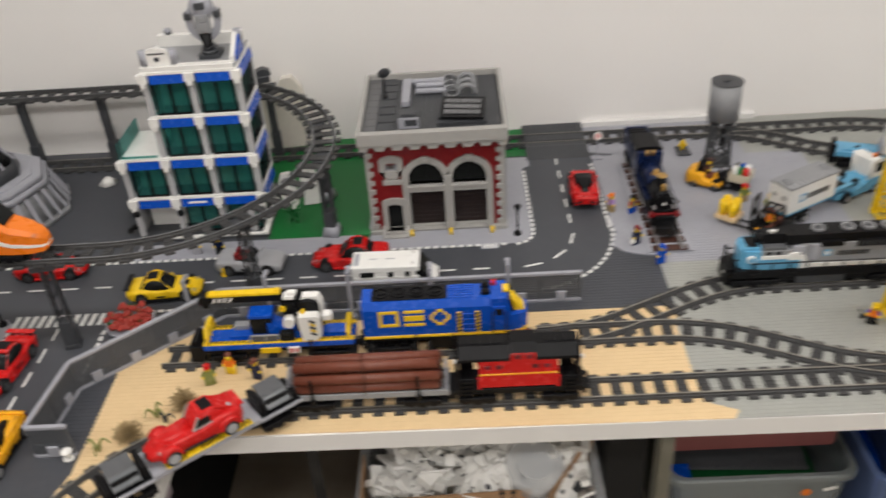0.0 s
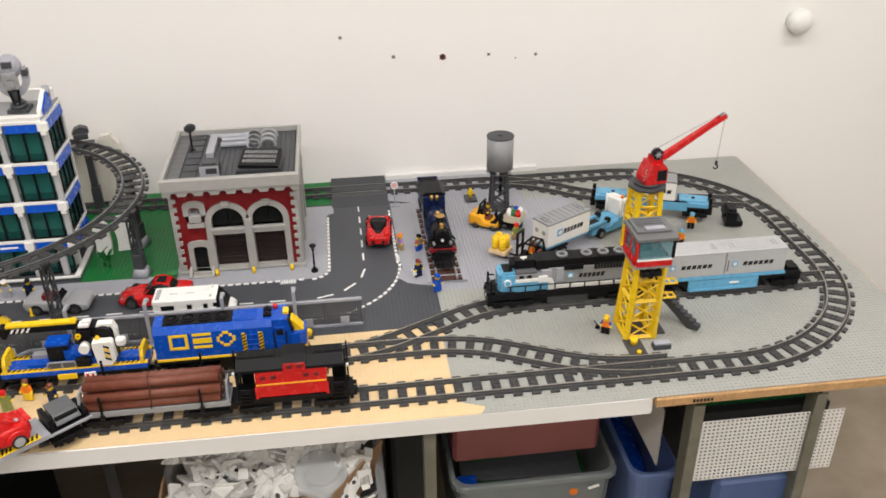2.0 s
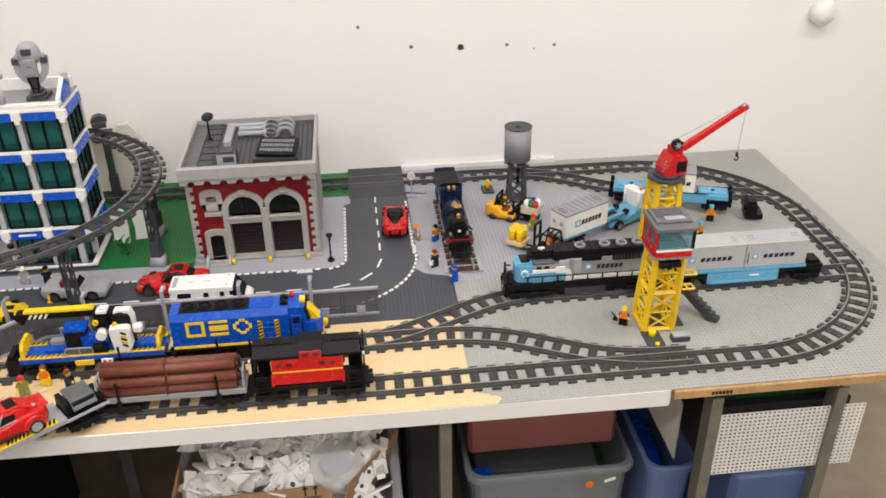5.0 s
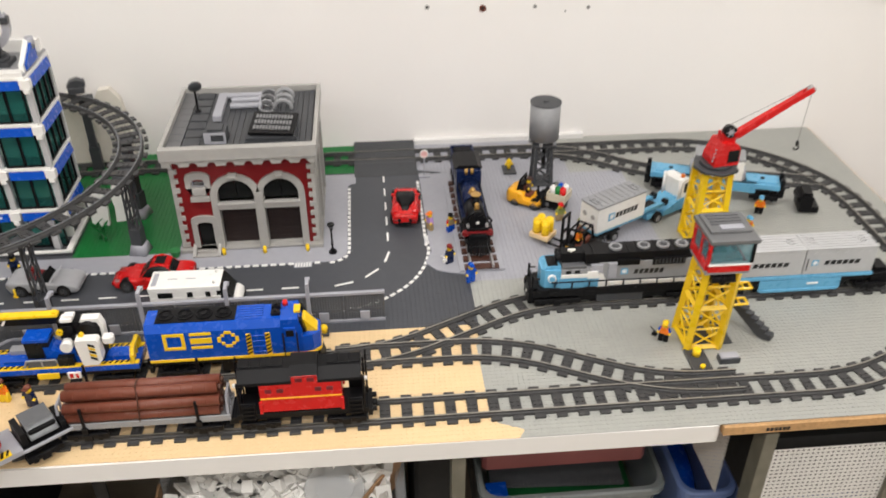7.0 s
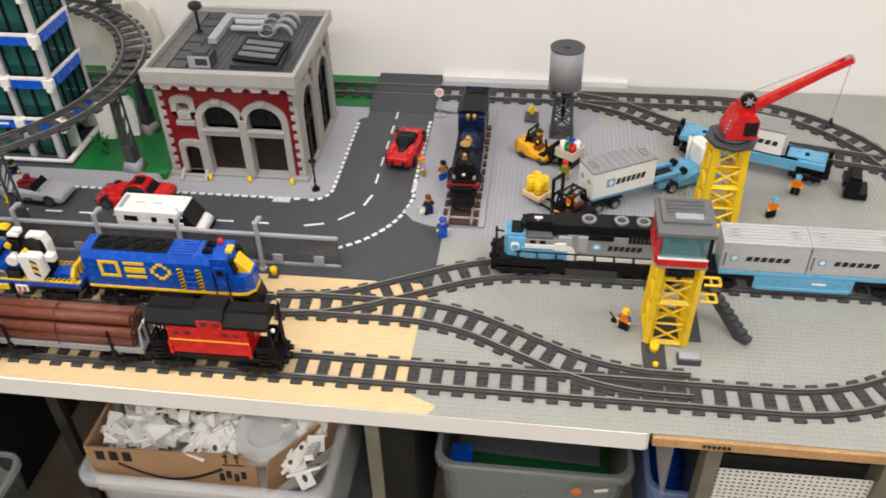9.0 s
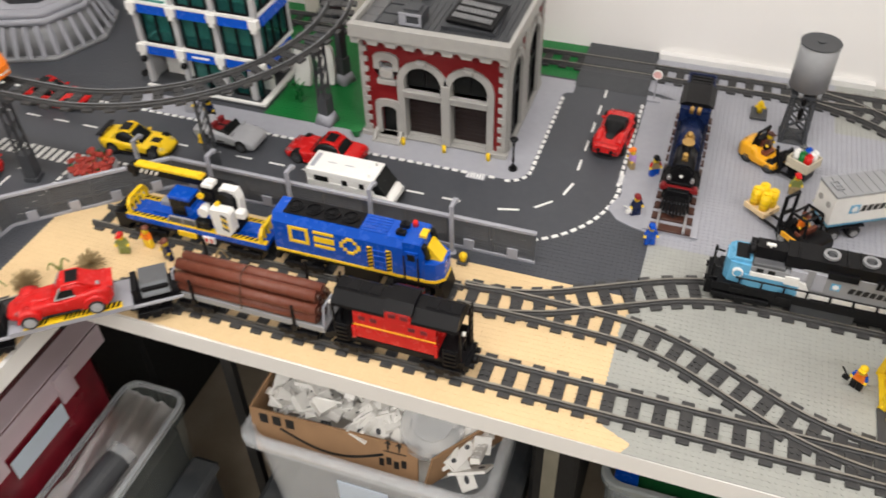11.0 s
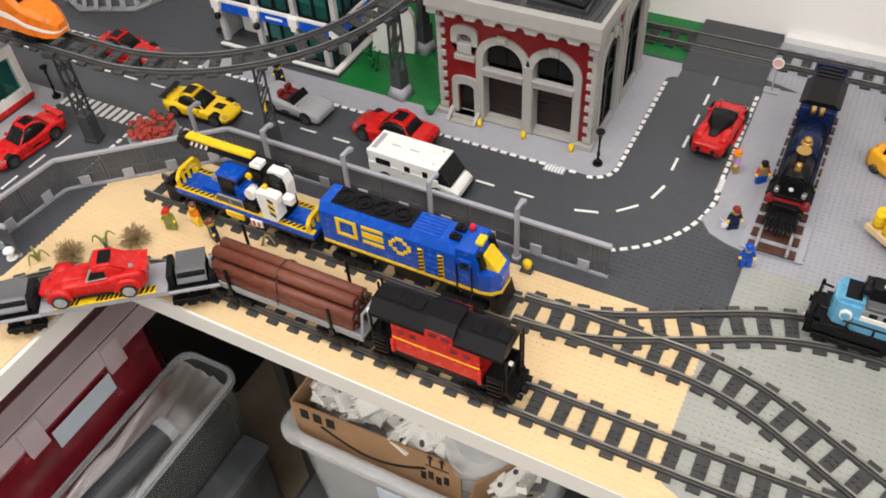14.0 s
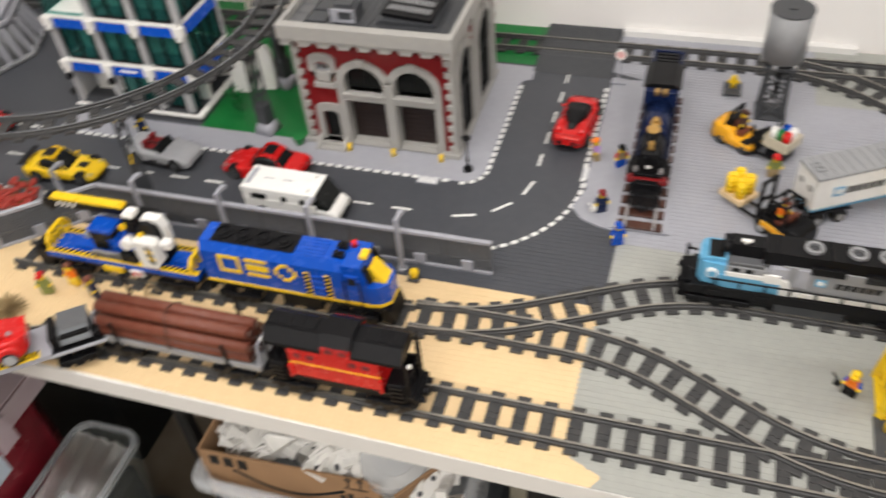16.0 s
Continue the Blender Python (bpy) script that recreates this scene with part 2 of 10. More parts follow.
def bent_tube(pts, r, n=8):
    """One closed tube swept through points in the plane y = 0."""
    bm = bmesh.new()
    rings = []
    for i, p in enumerate(pts):
        d = (Vector(pts[min(i + 1, len(pts) - 1)]) - Vector(pts[max(i - 1, 0)])).normalized()
        side, up = Vector((0, 1, 0)), Vector((-d.z, 0, d.x))
        rings.append([bm.verts.new(Vector(p) + side * r * math.cos(k * math.tau / n) + up * r * math.sin(k * math.tau / n)) for k in range(n)])
    for a, b in zip(rings, rings[1:]):
        for k in range(n):
            bm.faces.new((a[k], a[(k + 1) % n], b[(k + 1) % n], b[k])).smooth = True
    bm.faces.new(rings[0][::-1]), bm.faces.new(rings[-1])
    bmesh.ops.recalc_face_normals(bm, faces=bm.faces)
    return bm


def prism(bm, pts, z0, z1, mi=0, m=None):
    """A prism of a plan outline; m maps it elsewhere."""
    lo = [bm.verts.new((x, y, z0)) for x, y in pts]
    hi = [bm.verts.new((x, y, z1)) for x, y in pts]
    n = len(pts)
    area = sum(pts[i][0] * pts[(i + 1) % n][1] - pts[(i + 1) % n][0] * pts[i][1] for i in range(n))
    if area < 0:
        lo.reverse(), hi.reverse()
    fs = [bm.faces.new(lo[::-1]), bm.faces.new(hi)]
    for i in range(n):
        fs.append(bm.faces.new((lo[i], lo[(i + 1) % n], hi[(i + 1) % n], hi[i])))
    for f in fs:
        f.material_index = mi
    if m is not None:
        bmesh.ops.transform(bm, matrix=m, verts=lo + hi)
    return bm


SIDE = Matrix(((1, 0, 0, 0), (0, 0, -1, 0), (0, 1, 0, 0), (0, 0, 0, 1)))   # plan (x, y, up z) to elevation: x, z, and depth along -y


def profile(bm, pts, y0, y1, mi=0):
    """A prism of an elevation outline (x, z) between y0 and y1."""
    return prism(bm, pts, -y1, -y0, mi, SIDE)


def holed(bm, outer, holes, d0, d1, mi=0, m=None):
    """A slab of thickness d0..d1 along z with an outline and holes (lists of 2D points)."""
    start = set(bm.verts)
    edges = []
    for loop in [outer, *holes]:
        vs = [bm.verts.new((x, y, d0)) for x, y in loop]
        edges += [bm.edges.new((vs[i], vs[(i + 1) % len(vs)])) for i in range(len(vs))]
    r = bmesh.ops.triangle_fill(bm, edges=edges, use_beauty=True, use_dissolve=False)
    fs = [f for f in r["geom"] if isinstance(f, bmesh.types.BMFace)]
    ex = bmesh.ops.extrude_face_region(bm, geom=fs)["geom"]
    for q in ex:
        if isinstance(q, bmesh.types.BMVert):
            q.co.z = d1
    vs = [q for q in bm.verts if q not in start]
    for f in {f for q in vs for f in q.link_faces}:
        f.material_index = mi
    bmesh.ops.recalc_face_normals(bm, faces=list({f for q in vs for f in q.link_faces}))
    if m is not None:
        bmesh.ops.transform(bm, matrix=m, verts=vs)
    return bm


def arch(x0, x1, z0, z1, n=10, rise=None):
    """Outline of an opening with an arched head."""
    r = (x1 - x0) / 2
    rise = r if rise is None else rise
    c = (x0 + x1) / 2
    return [(x0, z0), (x1, z0)] + [(c + r * math.cos(math.pi * i / n), z1 - rise + rise * math.sin(math.pi * i / n)) for i in range(n + 1)]


def rect(x0, x1, z0, z1):
    return [(x0, z0), (x1, z0), (x1, z1), (x0, z1)]


def stud_mesh(name, pts, z, mat, parent, r=0.0024, h=0.0007, n=8, label=""):
    """Many studs as one mesh of kind stuff."""
    pts = np.asarray(pts, float)
    k = len(pts)
    a = np.arange(n) * 2 * np.pi / n
    ring = np.stack([np.cos(a) * r, np.sin(a) * r], 1)
    lo = np.concatenate([(pts[:, None, :2] + ring[None]), np.full((k, n, 1), z)], 2)
    hi = lo.copy()
    hi[:, :, 2] = z + h
    if pts.shape[1] > 2:
        lo[:, :, 2] += pts[:, None, 2]
        hi[:, :, 2] += pts[:, None, 2]
    verts = np.concatenate([lo, hi], 1).reshape(-1, 3)
    faces = []
    base = np.arange(k) * 2 * n
    side = [(i, (i + 1) % n, n + (i + 1) % n, n + i) for i in range(n)]
    top = tuple(range(n, 2 * n))
    for b0 in base.tolist():
        faces += [tuple(b0 + q for q in s) for s in side]
        faces.append(tuple(b0 + q for q in top))
    me = bpy.data.meshes.new(name)
    me.from_pydata(verts.tolist(), [], faces)
    me.materials.append(mat)
    ob = new(name, me)
    if parent:
        ob.parent = parent
    return tagged(ob, label, kind="stuff")


def inside(poly, x, y):
    c = False
    n = len(poly)
    for i in range(n):
        (x0, y0), (x1, y1) = poly[i], poly[(i + 1) % n]
        if (y0 > y) != (y1 > y) and x < (x1 - x0) * (y - y0) / (y1 - y0) + x0:
            c = not c
    return c


def grid(poly, skip=None, ox=0.004, oy=0.004):
    xs, ys = [p[0] for p in poly], [p[1] for p in poly]
    out = []
    i0, i1 = math.floor((min(xs) - ox) / S), math.ceil((max(xs) - ox) / S)
    j0, j1 = math.floor((min(ys) - oy) / S), math.ceil((max(ys) - oy) / S)
    for i in range(i0, i1 + 1):
        for j in range(j0, j1 + 1):
            x, y = ox + i * S, oy + j * S
            if inside(poly, x, y) and not (skip and skip(x, y)):
                out.append((x, y))
    return out


# ---- the room ----
solo("floor", nb((-3.0, 2.6, -2.4, 1.8, -0.1, 0.0), bev=0), CONCRETE, "stained brownish concrete floor", "floor", kind="structure")
solo("wall_north", nb((-3.0, 2.6, 1.795, 1.95, 0, 2.6), bev=0), WALLPAINT, "plain white painted wall with drill holes", "wall", kind="structure")
# unseen walls and ceiling, grey to hold down bounce and deepen shadows
solo("wall_south", nb((-3.0, 2.6, -2.55, -2.4, 0, 2.6), bev=0), DIMWALL, "unseen wall, greyed to dim bounce light", "wall", kind="structure")
solo("wall_east", nb((2.6, 2.75, -2.4, 1.795, 0, 2.6), bev=0), DIMWALL, "unseen wall, greyed to dim bounce light", "wall", kind="structure")
solo("wall_west", nb((-3.15, -3.0, -2.4, 1.795, 0, 2.6), bev=0), DIMWALL, "unseen wall, greyed to dim bounce light", "wall", kind="structure")
solo("ceiling", nb((-3.0, 2.6, -2.4, 1.795, 2.6, 2.7), bev=0), DIMCEILING, "unseen ceiling, greyed to dim bounce light", "ceiling", kind="structure")


def ceiling_light(x, y, watts):
    lamp = thing("ceiling_light", "long white fluorescent ceiling light", "lamp", pose(x, y, 2.6), "ceiling lights")
    part("frame", nb((-0.62, 0.62, -0.1, 0.1, -0.05, 0)), WHITE, lamp)
    part("diffuser", nb((-0.6, 0.6, -0.085, 0.085, -0.06, -0.05)), LIGHTGLOW, lamp, "glowing opal diffuser")
    data = bpy.data.lights.new("tube", "AREA")
    data.shape, data.size, data.size_y, data.energy, data.color = "RECTANGLE", 1.2, 0.17, watts, (1.0, 0.965, 0.940)
    t = new("tube", data)
    t.parent = lamp
    t.location = (0, 0, -0.068)


for lx, watts in ((-1.6, 10.5), (0.0, 16.0), (1.6, 14.8)):     # the western row is the dimmest
    for ly in (-1.75, -0.5, 0.75):
        ceiling_light(lx, ly, watts)


# ---- the tables ----
def table_leg(name, x, y, parent, mat=None):
    bm = nb((x - 0.010, x + 0.010, y - 0.002, y + 0.002, 0.0, T - 0.035), (x - 0.010, x - 0.006, y + 0.002, y + 0.03, 0.0, T - 0.035))
    return part(name, bm, mat or STEEL, parent)


west_edge = [(-0.442, 0.8586), (-0.442, 0.27)]
table = thing("train_table", "long white-edged layout table on steel legs", "table", kind="")
top = bmesh.new()
prism(top, [(0.655, 0.850), *west_edge, (-1.5, 0.27), (-1.5, 1.79), (0.655, 1.79)], T - 0.032, T - 0.0002)
bmesh.ops.bevel(top, geom=[e for e in top.edges if abs(e.verts[0].co.z - e.verts[1].co.z) > 0.01 and e.verts[0].co.x > 0.6], offset=0.008, segments=3, affect="EDGES", profile=0.5)
part("tabletop", top, LAMINATE, table, "white laminate tabletop")
for lx, ly in ((0.278, 0.875), (-0.275, 0.96), (0.285, 1.7), (-0.24, 1.7), (-1.2, 0.5), (-1.2, 1.7)):
    table_leg("leg", lx, ly, table, STEEL if lx > 0 else BLACKSTEEL)
table2 = thing("side_table", "table extension with raw particle board edge", "table")
part("tabletop", nb((0.657, 1.222, 0.845, 1.79, T - 0.016, T - 0.0002), bev=0.0006), PLY, table2, "raw particle board panel")
part("rail", nb((0.70, 1.19, 0.90, 0.93, T - 0.05, T - 0.0165)), STEEL, table2)
for lx, ly in ((0.743, 0.862), (0.967, 0.862), (0.725, 1.7), (1.17, 1.7)):
    table_leg("leg", lx, ly, table2)


# ---- baseplates and roads ----
def plate(name, poly, mat, label, z=T, h=0.0016, category="baseplate"):
    return solo(name, prism(bmesh.new(), poly, z, z + h), mat, label, category, kind="structure")


ROADC, R_IN, R_MID, R_OUT = (0.084, 1.355), 0.035, 0.112, 0.187
TAN_POLY = [(-0.362, 0.862), (-0.449, 0.863), (-0.449, 0.275), (-0.75, 0.275), (-0.572, 0.80), (-0.572, 1.009), (-0.482, 1.088), (-0.47, 1.112), (0.336, 1.112), (0.336, 1.088), (0.325, 1.06), (0.325, 0.888), (0.372, 0.868), (0.362, 0.853)]
GREY_POLY = [(0.362, 0.853), (0.372, 0.868), (0.325, 0.888), (0.325, 1.06), (0.336, 1.088), (0.336, 1.235), (0.714, 1.235), (0.714, 1.62), (0.60, 1.62), (0.60, 1.79), (1.218, 1.79), (1.218, 0.850)]
BLUEG_POLY = [(0.336, 1.235), (0.714, 1.235), (0.714, 1.62), (0.60, 1.62), (0.60, 1.79), (0.27, 1.79), (0.27, 1.66), (0.336, 1.64)]
GREEN_POLY = [(-0.388, 1.375), (-0.195, 1.375), (-0.195, 1.66), (0.137, 1.66), (0.137, 1.79), (-0.6, 1.79), (-0.6, 1.60), (-0.388, 1.60)]
tan = plate("ground_tan", TAN_POLY, TAN, "tan studded desert baseplates")
grey = plate("ground_grey", GREY_POLY, GREY, "old light grey studded baseplates")
bluish = plate("ground_bluish", BLUEG_POLY, BLUEGREY, "light bluish grey studded baseplate")
green = plate("ground_green", GREEN_POLY, GREEN, "green studded baseplate lawn")
road = plate("road", [(-0.572, 0.80), (-0.572, 1.009), (-0.482, 1.088), (-0.47, 1.112), (0.336, 1.112), (0.336, 1.235), (0.336, 1.64), (0.27, 1.66), (0.137, 1.66), (-0.195, 1.66), (-0.195, 1.375),
             (-0.388, 1.375), (-0.388, 1.60), (-0.6, 1.60), (-0.6, 1.79), (-1.5, 1.79), (-1.5, 0.275), (-0.75, 0.275)], ROAD, "dark grey printed road baseplates", category="road")


def arc(c, r, a0, a1, n):
    return [(c[0] + r * math.cos(radians(a0 + (a1 - a0) * i / n)), c[1] + r * math.sin(radians(a0 + (a1 - a0) * i / n))) for i in range(n + 1)]


# pavements: smooth light grey printed areas
HP = 0.0006
PAVE_N = [(-0.64, 1.322), *arc(ROADC, R_IN, -90, 0, 8), (0.119, 1.592), (0.121, 1.602), (0.127, 1.609), (0.1365, 1.611), (0.1365, 1.652), (-0.195, 1.655), (-0.195, 1.374), (-0.64, 1.374)]
PAVE_E = [(0.273, 1.635), (0.273, 1.364), (0.276, 1.335), (0.262, 1.297), (0.280, 1.273), (0.306, 1.262), (0.336, 1.256), (0.336, 1.64)]
plate("pavement_fire_station", PAVE_N, BLUEGREY, "smooth light grey pavement beside the road", z=G, h=HP, category="pavement")
plate("pavement_depot", PAVE_E, BLUEGREY, "smooth light grey pavement with a cut corner", z=G, h=HP + 0.0012, category="pavement")
LOCOPAD = [(0.322, 1.262), (0.403, 1.262), (0.403, 1.60), (0.322, 1.60)]
plate("loco_pad", LOCOPAD, BLUEGREY, "light grey tiled strip under a display locomotive", z=G + 0.002, h=0.0026, category="pavement")


def on_road(x, y):
    if y > 1.1 and 1.163 < y < 1.322 and x < ROADC[0]:
        return True
    d = math.hypot(x - ROADC[0], y - ROADC[1])
    if x >= ROADC[0] and y <= ROADC[1] and d < R_OUT + 0.004:
        return True
    if ROADC[0] < x < 0.276 and y > ROADC[1]:
        return True
    if -0.80 < x < -0.625 and y < 1.17 or x < -0.79 and y < 1.17:
        return True
    return inside(PAVE_N, x, y) or inside(PAVE_E, x, y) or inside(LOCOPAD, x, y)


stud_mesh("stud", grid(TAN_POLY), G, TAN, tan)
stud_mesh("stud", grid(GREY_POLY), G, GREY, grey)
stud_mesh("stud", grid(BLUEG_POLY, lambda x, y: inside(LOCOPAD, x, y)), G, BLUEGREY, bluish)
stud_mesh("stud", grid(GREEN_POLY), G, GREEN, green)
stud_mesh("stud", grid([(-0.571, 0.85), (-0.571, 1.009), (-0.482, 1.088), (-0.47, 1.111), (0.335, 1.111), (0.335, 1.235), (0.335, 1.29), (0.084, 1.29), (-1.1, 1.163), (-1.1, 0.85)], on_road), G, ROAD, road)
stud_mesh("stud", grid([(-1.1, 1.35), (-0.645, 1.35), (-0.645, 1.76), (-1.1, 1.76)]), G, ROAD, road)


# road markings
def marking(boxes, zt=0.0005):
    bm = bmesh.new()
    for cx, cy, w, h, a in boxes:
        box(bm, -w / 2, w / 2, -h / 2, h / 2, G - 0.0002, G + zt, m=pose(cx, cy, 0, 0, 0, a))
    return bm


def mark_line(c, r, a0, a1, pitch, length, w):
    out = []
    n = max(1, round(radians(abs(a1 - a0)) * r / pitch))
    for i in range(n):
        a = a0 + (a1 - a0) * (i + 0.5) / n
        out.append((c[0] + r * math.cos(radians(a)), c[1] + r * math.sin(radians(a)), length, w, a + 90))
    return out


dashes = [(-1.30 + 0.0628 * i, 1.243, 0.030, 0.0038, 0) for i in range(22) if not -0.86 < -1.30 + 0.0628 * i < -0.80]
dashes += mark_line(ROADC, R_MID, -90, 0, 0.058, 0.034, 0.0042)
dashes += [(0.196, 1.395 + 0.058 * i, 0.030, 0.0038, 90) for i in range(5)]
dashes += [(-0.712 - 0.002 * i, 1.115 - 0.056 * i, 0.034, 0.0038, 90) for i in range(14)]
for d in dashes:
    part("lane_mark", marking([d]), PRINT, road)
MP, ML, MW = 0.0160, 0.0104, 0.0058         # edge mark pitch, length, width
fine = [(-1.2 + MP * i, 1.3185, ML, MW, 0) for i in range(80)] + [(-0.56 + MP * i, 1.164, ML, MW, 0) for i in range(41)]
fine += mark_line(ROADC, R_OUT, -90, 0, MP, ML, MW) + mark_line(ROADC, R_IN + 0.0035, -90, 0, MP, 0.0088, MW)
fine += [(x, 1.362 + MP * i, ML, MW, 90) for i in range(16) for x in (0.1225, 0.2675) if i < 15 or x > 0.2]
fine += [(-0.797, 0.75 + MP * i, ML, MW, 90) for i in range(24)] + [(-0.628, 1.0 + MP * i, ML, MW, 90) for i in range(8)]
for d in fine:
    part("edge_mark", marking([d], 0.0010), PRINT, road)
for i in range(12):
    part("zebra_stripe", marking([(-0.795 + 0.0150 * i, 1.150, 0.0085, 0.032, 0)]), PRINT, road)
for k, cy, a in ((0.038, 1.3125, 0), (0.272, 1.375, 90)):
    g = bmesh.new()
    for i in range(6):
        box(g, -0.014 + i * 0.005, -0.011 + i * 0.005, -0.006, 0.006, G + 0.0011, G + 0.0015, m=pose(k, cy, 0, 0, 0, a))
    dg = part("drain_grate", nb((k - 0.0165, k + 0.0165, cy - 0.0075, cy + 0.0075, G + 0.0003, G + 0.0011) if a == 0 else (k - 0.0075, k + 0.0075, cy - 0.0115, cy + 0.0115, G + 0.0003, G + 0.0011), bev=0), BLUEGREY, road, "pale printed drain grate")
    part("grate_bars", g, PRINT, dg)


# ---- railway track ----
def path_point(path, s):
    """Point and heading (degrees) at arc length s along segments: ('s', length) or ('c', radius, turn)."""
    x, y, a = path[0]
    for seg in path[1:]:
        ln = seg[1] if seg[0] == "s" else abs(seg[1] * radians(seg[2]))
        d = min(s, ln)
        if seg[0] == "s":
            x, y = x + d * math.cos(radians(a)), y + d * math.sin(radians(a))
        else:
            sg = 1 if seg[2] > 0 else -1
            da = math.degrees(d / seg[1]) * sg
            cx, cy = x - sg * seg[1] * math.sin(radians(a)), y + sg * seg[1] * math.cos(radians(a))
            a2 = a + da
            x, y = cx + sg * seg[1] * math.sin(radians(a2)), cy - sg * seg[1] * math.cos(radians(a2))
            a = a2
        s -= d
        if s <= 1e-9:
            break
    return x, y, a


def path_length(path):
    return sum(seg[1] if seg[0] == "s" else abs(seg[1] * radians(seg[2])) for seg in path[1:])


def sleeper_mesh(name, mat):
    bm = bmesh.new()
    box(bm, -0.0079, 0.0079, -0.0235, 0.0235, 0, 0.0032, bev=0.0004)
    for sg in (-1, 1):
        box(bm, -0.0079, 0.0079, sg * 0.0285 - 0.0036, sg * 0.0285 + 0.0036, 0, 0.0044, bev=0.0004)
        for x in (-0.004, 0.004):
            cyl(bm, x, sg * 0.004, 0.0032, 0.0047, 0.0024, 8)
    return mesh(name, bm, mat)


SLEEPER = sleeper_mesh("sleeper", TRACK)


def rail_bm(path, s0, s1, off, z0=0.0):
    bm = bmesh.new()
    n = max(1, round((s1 - s0) / 0.012))
    prof = [(-0.0036, 0.0), (0.0036, 0.0), (0.0030, 0.0050), (0.0016, 0.0062), (0.0014, 0.0096), (-0.0014, 0.0096), (-0.0016, 0.0062), (-0.0030, 0.0050)]
    rings = []
    for i in range(n + 1):
        x, y, a = path_point(path, s0 + (s1 - s0) * i / n)
        nx, ny = -math.sin(radians(a)), math.cos(radians(a))
        rings.append([bm.verts.new((x + nx * (off + u), y + ny * (off + u), z0 + v)) for u, v in prof])
    for r0, r1 in zip(rings, rings[1:]):
        for j in range(8):
            bm.faces.new((r0[j], r0[(j + 1) % 8], r1[(j + 1) % 8], r1[j])).material_index = int(j == 4)
    bm.faces.new(rings[0][::-1]), bm.faces.new(rings[-1])
    bmesh.ops.recalc_face_normals(bm, faces=bm.faces)
    return bm


def lay_track(path, z, label="dark grey plastic toy train track section", step=0.128, head=None):
    total, s = path_length(path), 0.0
    while s < total - 0.004:
        e = min(total, s + step)
        if total - e < 0.03:
            e = total
        tr = thing("track", label, "train track", pose(0, 0, z), "train tracks")
        for off in (-0.020, 0.020):
            part("rail", rail_bm(path, s, e, off), [TRACK, head or RAIL], tr)
        k = max(1, round((e - s) / 0.032))
        for i in range(k):
            x, y, a = path_point(path, s + (e - s) * (i + 0.5) / k)
            sl = new("sleeper", SLEEPER)
            sl.parent = tr
            sl.matrix_basis = pose(x, y, 0, 0, 0, a)
        s = e


Y_MAIN, R40 = 0.918, 0.32
MAIN = [(0.83, Y_MAIN, 180), ("s", 1.06), ("c", 0.40, 63.0), ("s", 0.40)]
LOOP = [(0.83, Y_MAIN, 0), ("c", R40, 90), ("s", 0.165), ("c", R40, 90), ("s", 0.75)]
BACK = [(-1.4, 1.722, 0), ("s", 1.48)]
lay_track(MAIN, G)
lay_track(LOOP, G)
lay_track(BACK, G)
DIESEL_TRACK = [(-0.50, 1.035, 0), ("s", 0.60)]
lay_track(DIESEL_TRACK, G)
UPPER = [(0.10, 1.040, 0), ("c", 0.34, 26), ("s", 0.12), ("c", 0.34, -26), ("s", 0.63)]
lay_track(UPPER, G + 0.0004)
LOWER = [(0.10, 1.045, 0), ("s", 0.19), ("c", 0.34, -26), ("s", 0.095), ("c", 0.34, 26), ("s", 0.04)]
lay_track(LOWER, G + 0.0002)
SPUR = [(0.50, 1.722, 0), ("c", 0.32, -37), ("s", 0.02), ("c", 0.34, 23.5), ("s", 0.29)]
lay_track(SPUR, G + 0.0002)
ELEV_C, ELEV_Z = (-0.585, 1.418), 0.920
ELEV = [(-1.45, ELEV_C[1] - R40, 0), ("s", 1.45 + ELEV_C[0]), ("c", R40, 180), ("s", 0.85)]
lay_track(ELEV, ELEV_Z, "dark grey elevated train track section", head=ELEVRAIL)


# ---- fire station ----
def elev(y_front):
    """Maps a slab drawn in (x, z) with thickness along +y from the front plane."""
    return Matrix(((1, 0, 0, 0), (0, 0, 1, y_front), (0, 1, 0, 0), (0, 0, 0, 1)))


def elev_x(x_face):
    """Maps a slab drawn in (y, z) with thickness along -x from an east face."""
    return Matrix(((0, 0, -1, x_face), (1, 0, 0, 0), (0, 1, 0, 0), (0, 0, 0, 1)))


DOORBROWN = abs_plastic("very dark brown plastic", (0.016, 0.008, 0.007), 0.45, 0.005)
ROOFGREY = abs_plastic("roof grey plastic", (0.105, 0.107, 0.112), 0.42)
LG = abs_plastic("weathered light grey plastic", (0.355, 0.347, 0.328), 0.38, 0.05)


GRILLEGREY = abs_plastic("dusty grille grey plastic", (0.20, 0.203, 0.21), 0.45, 0.03)


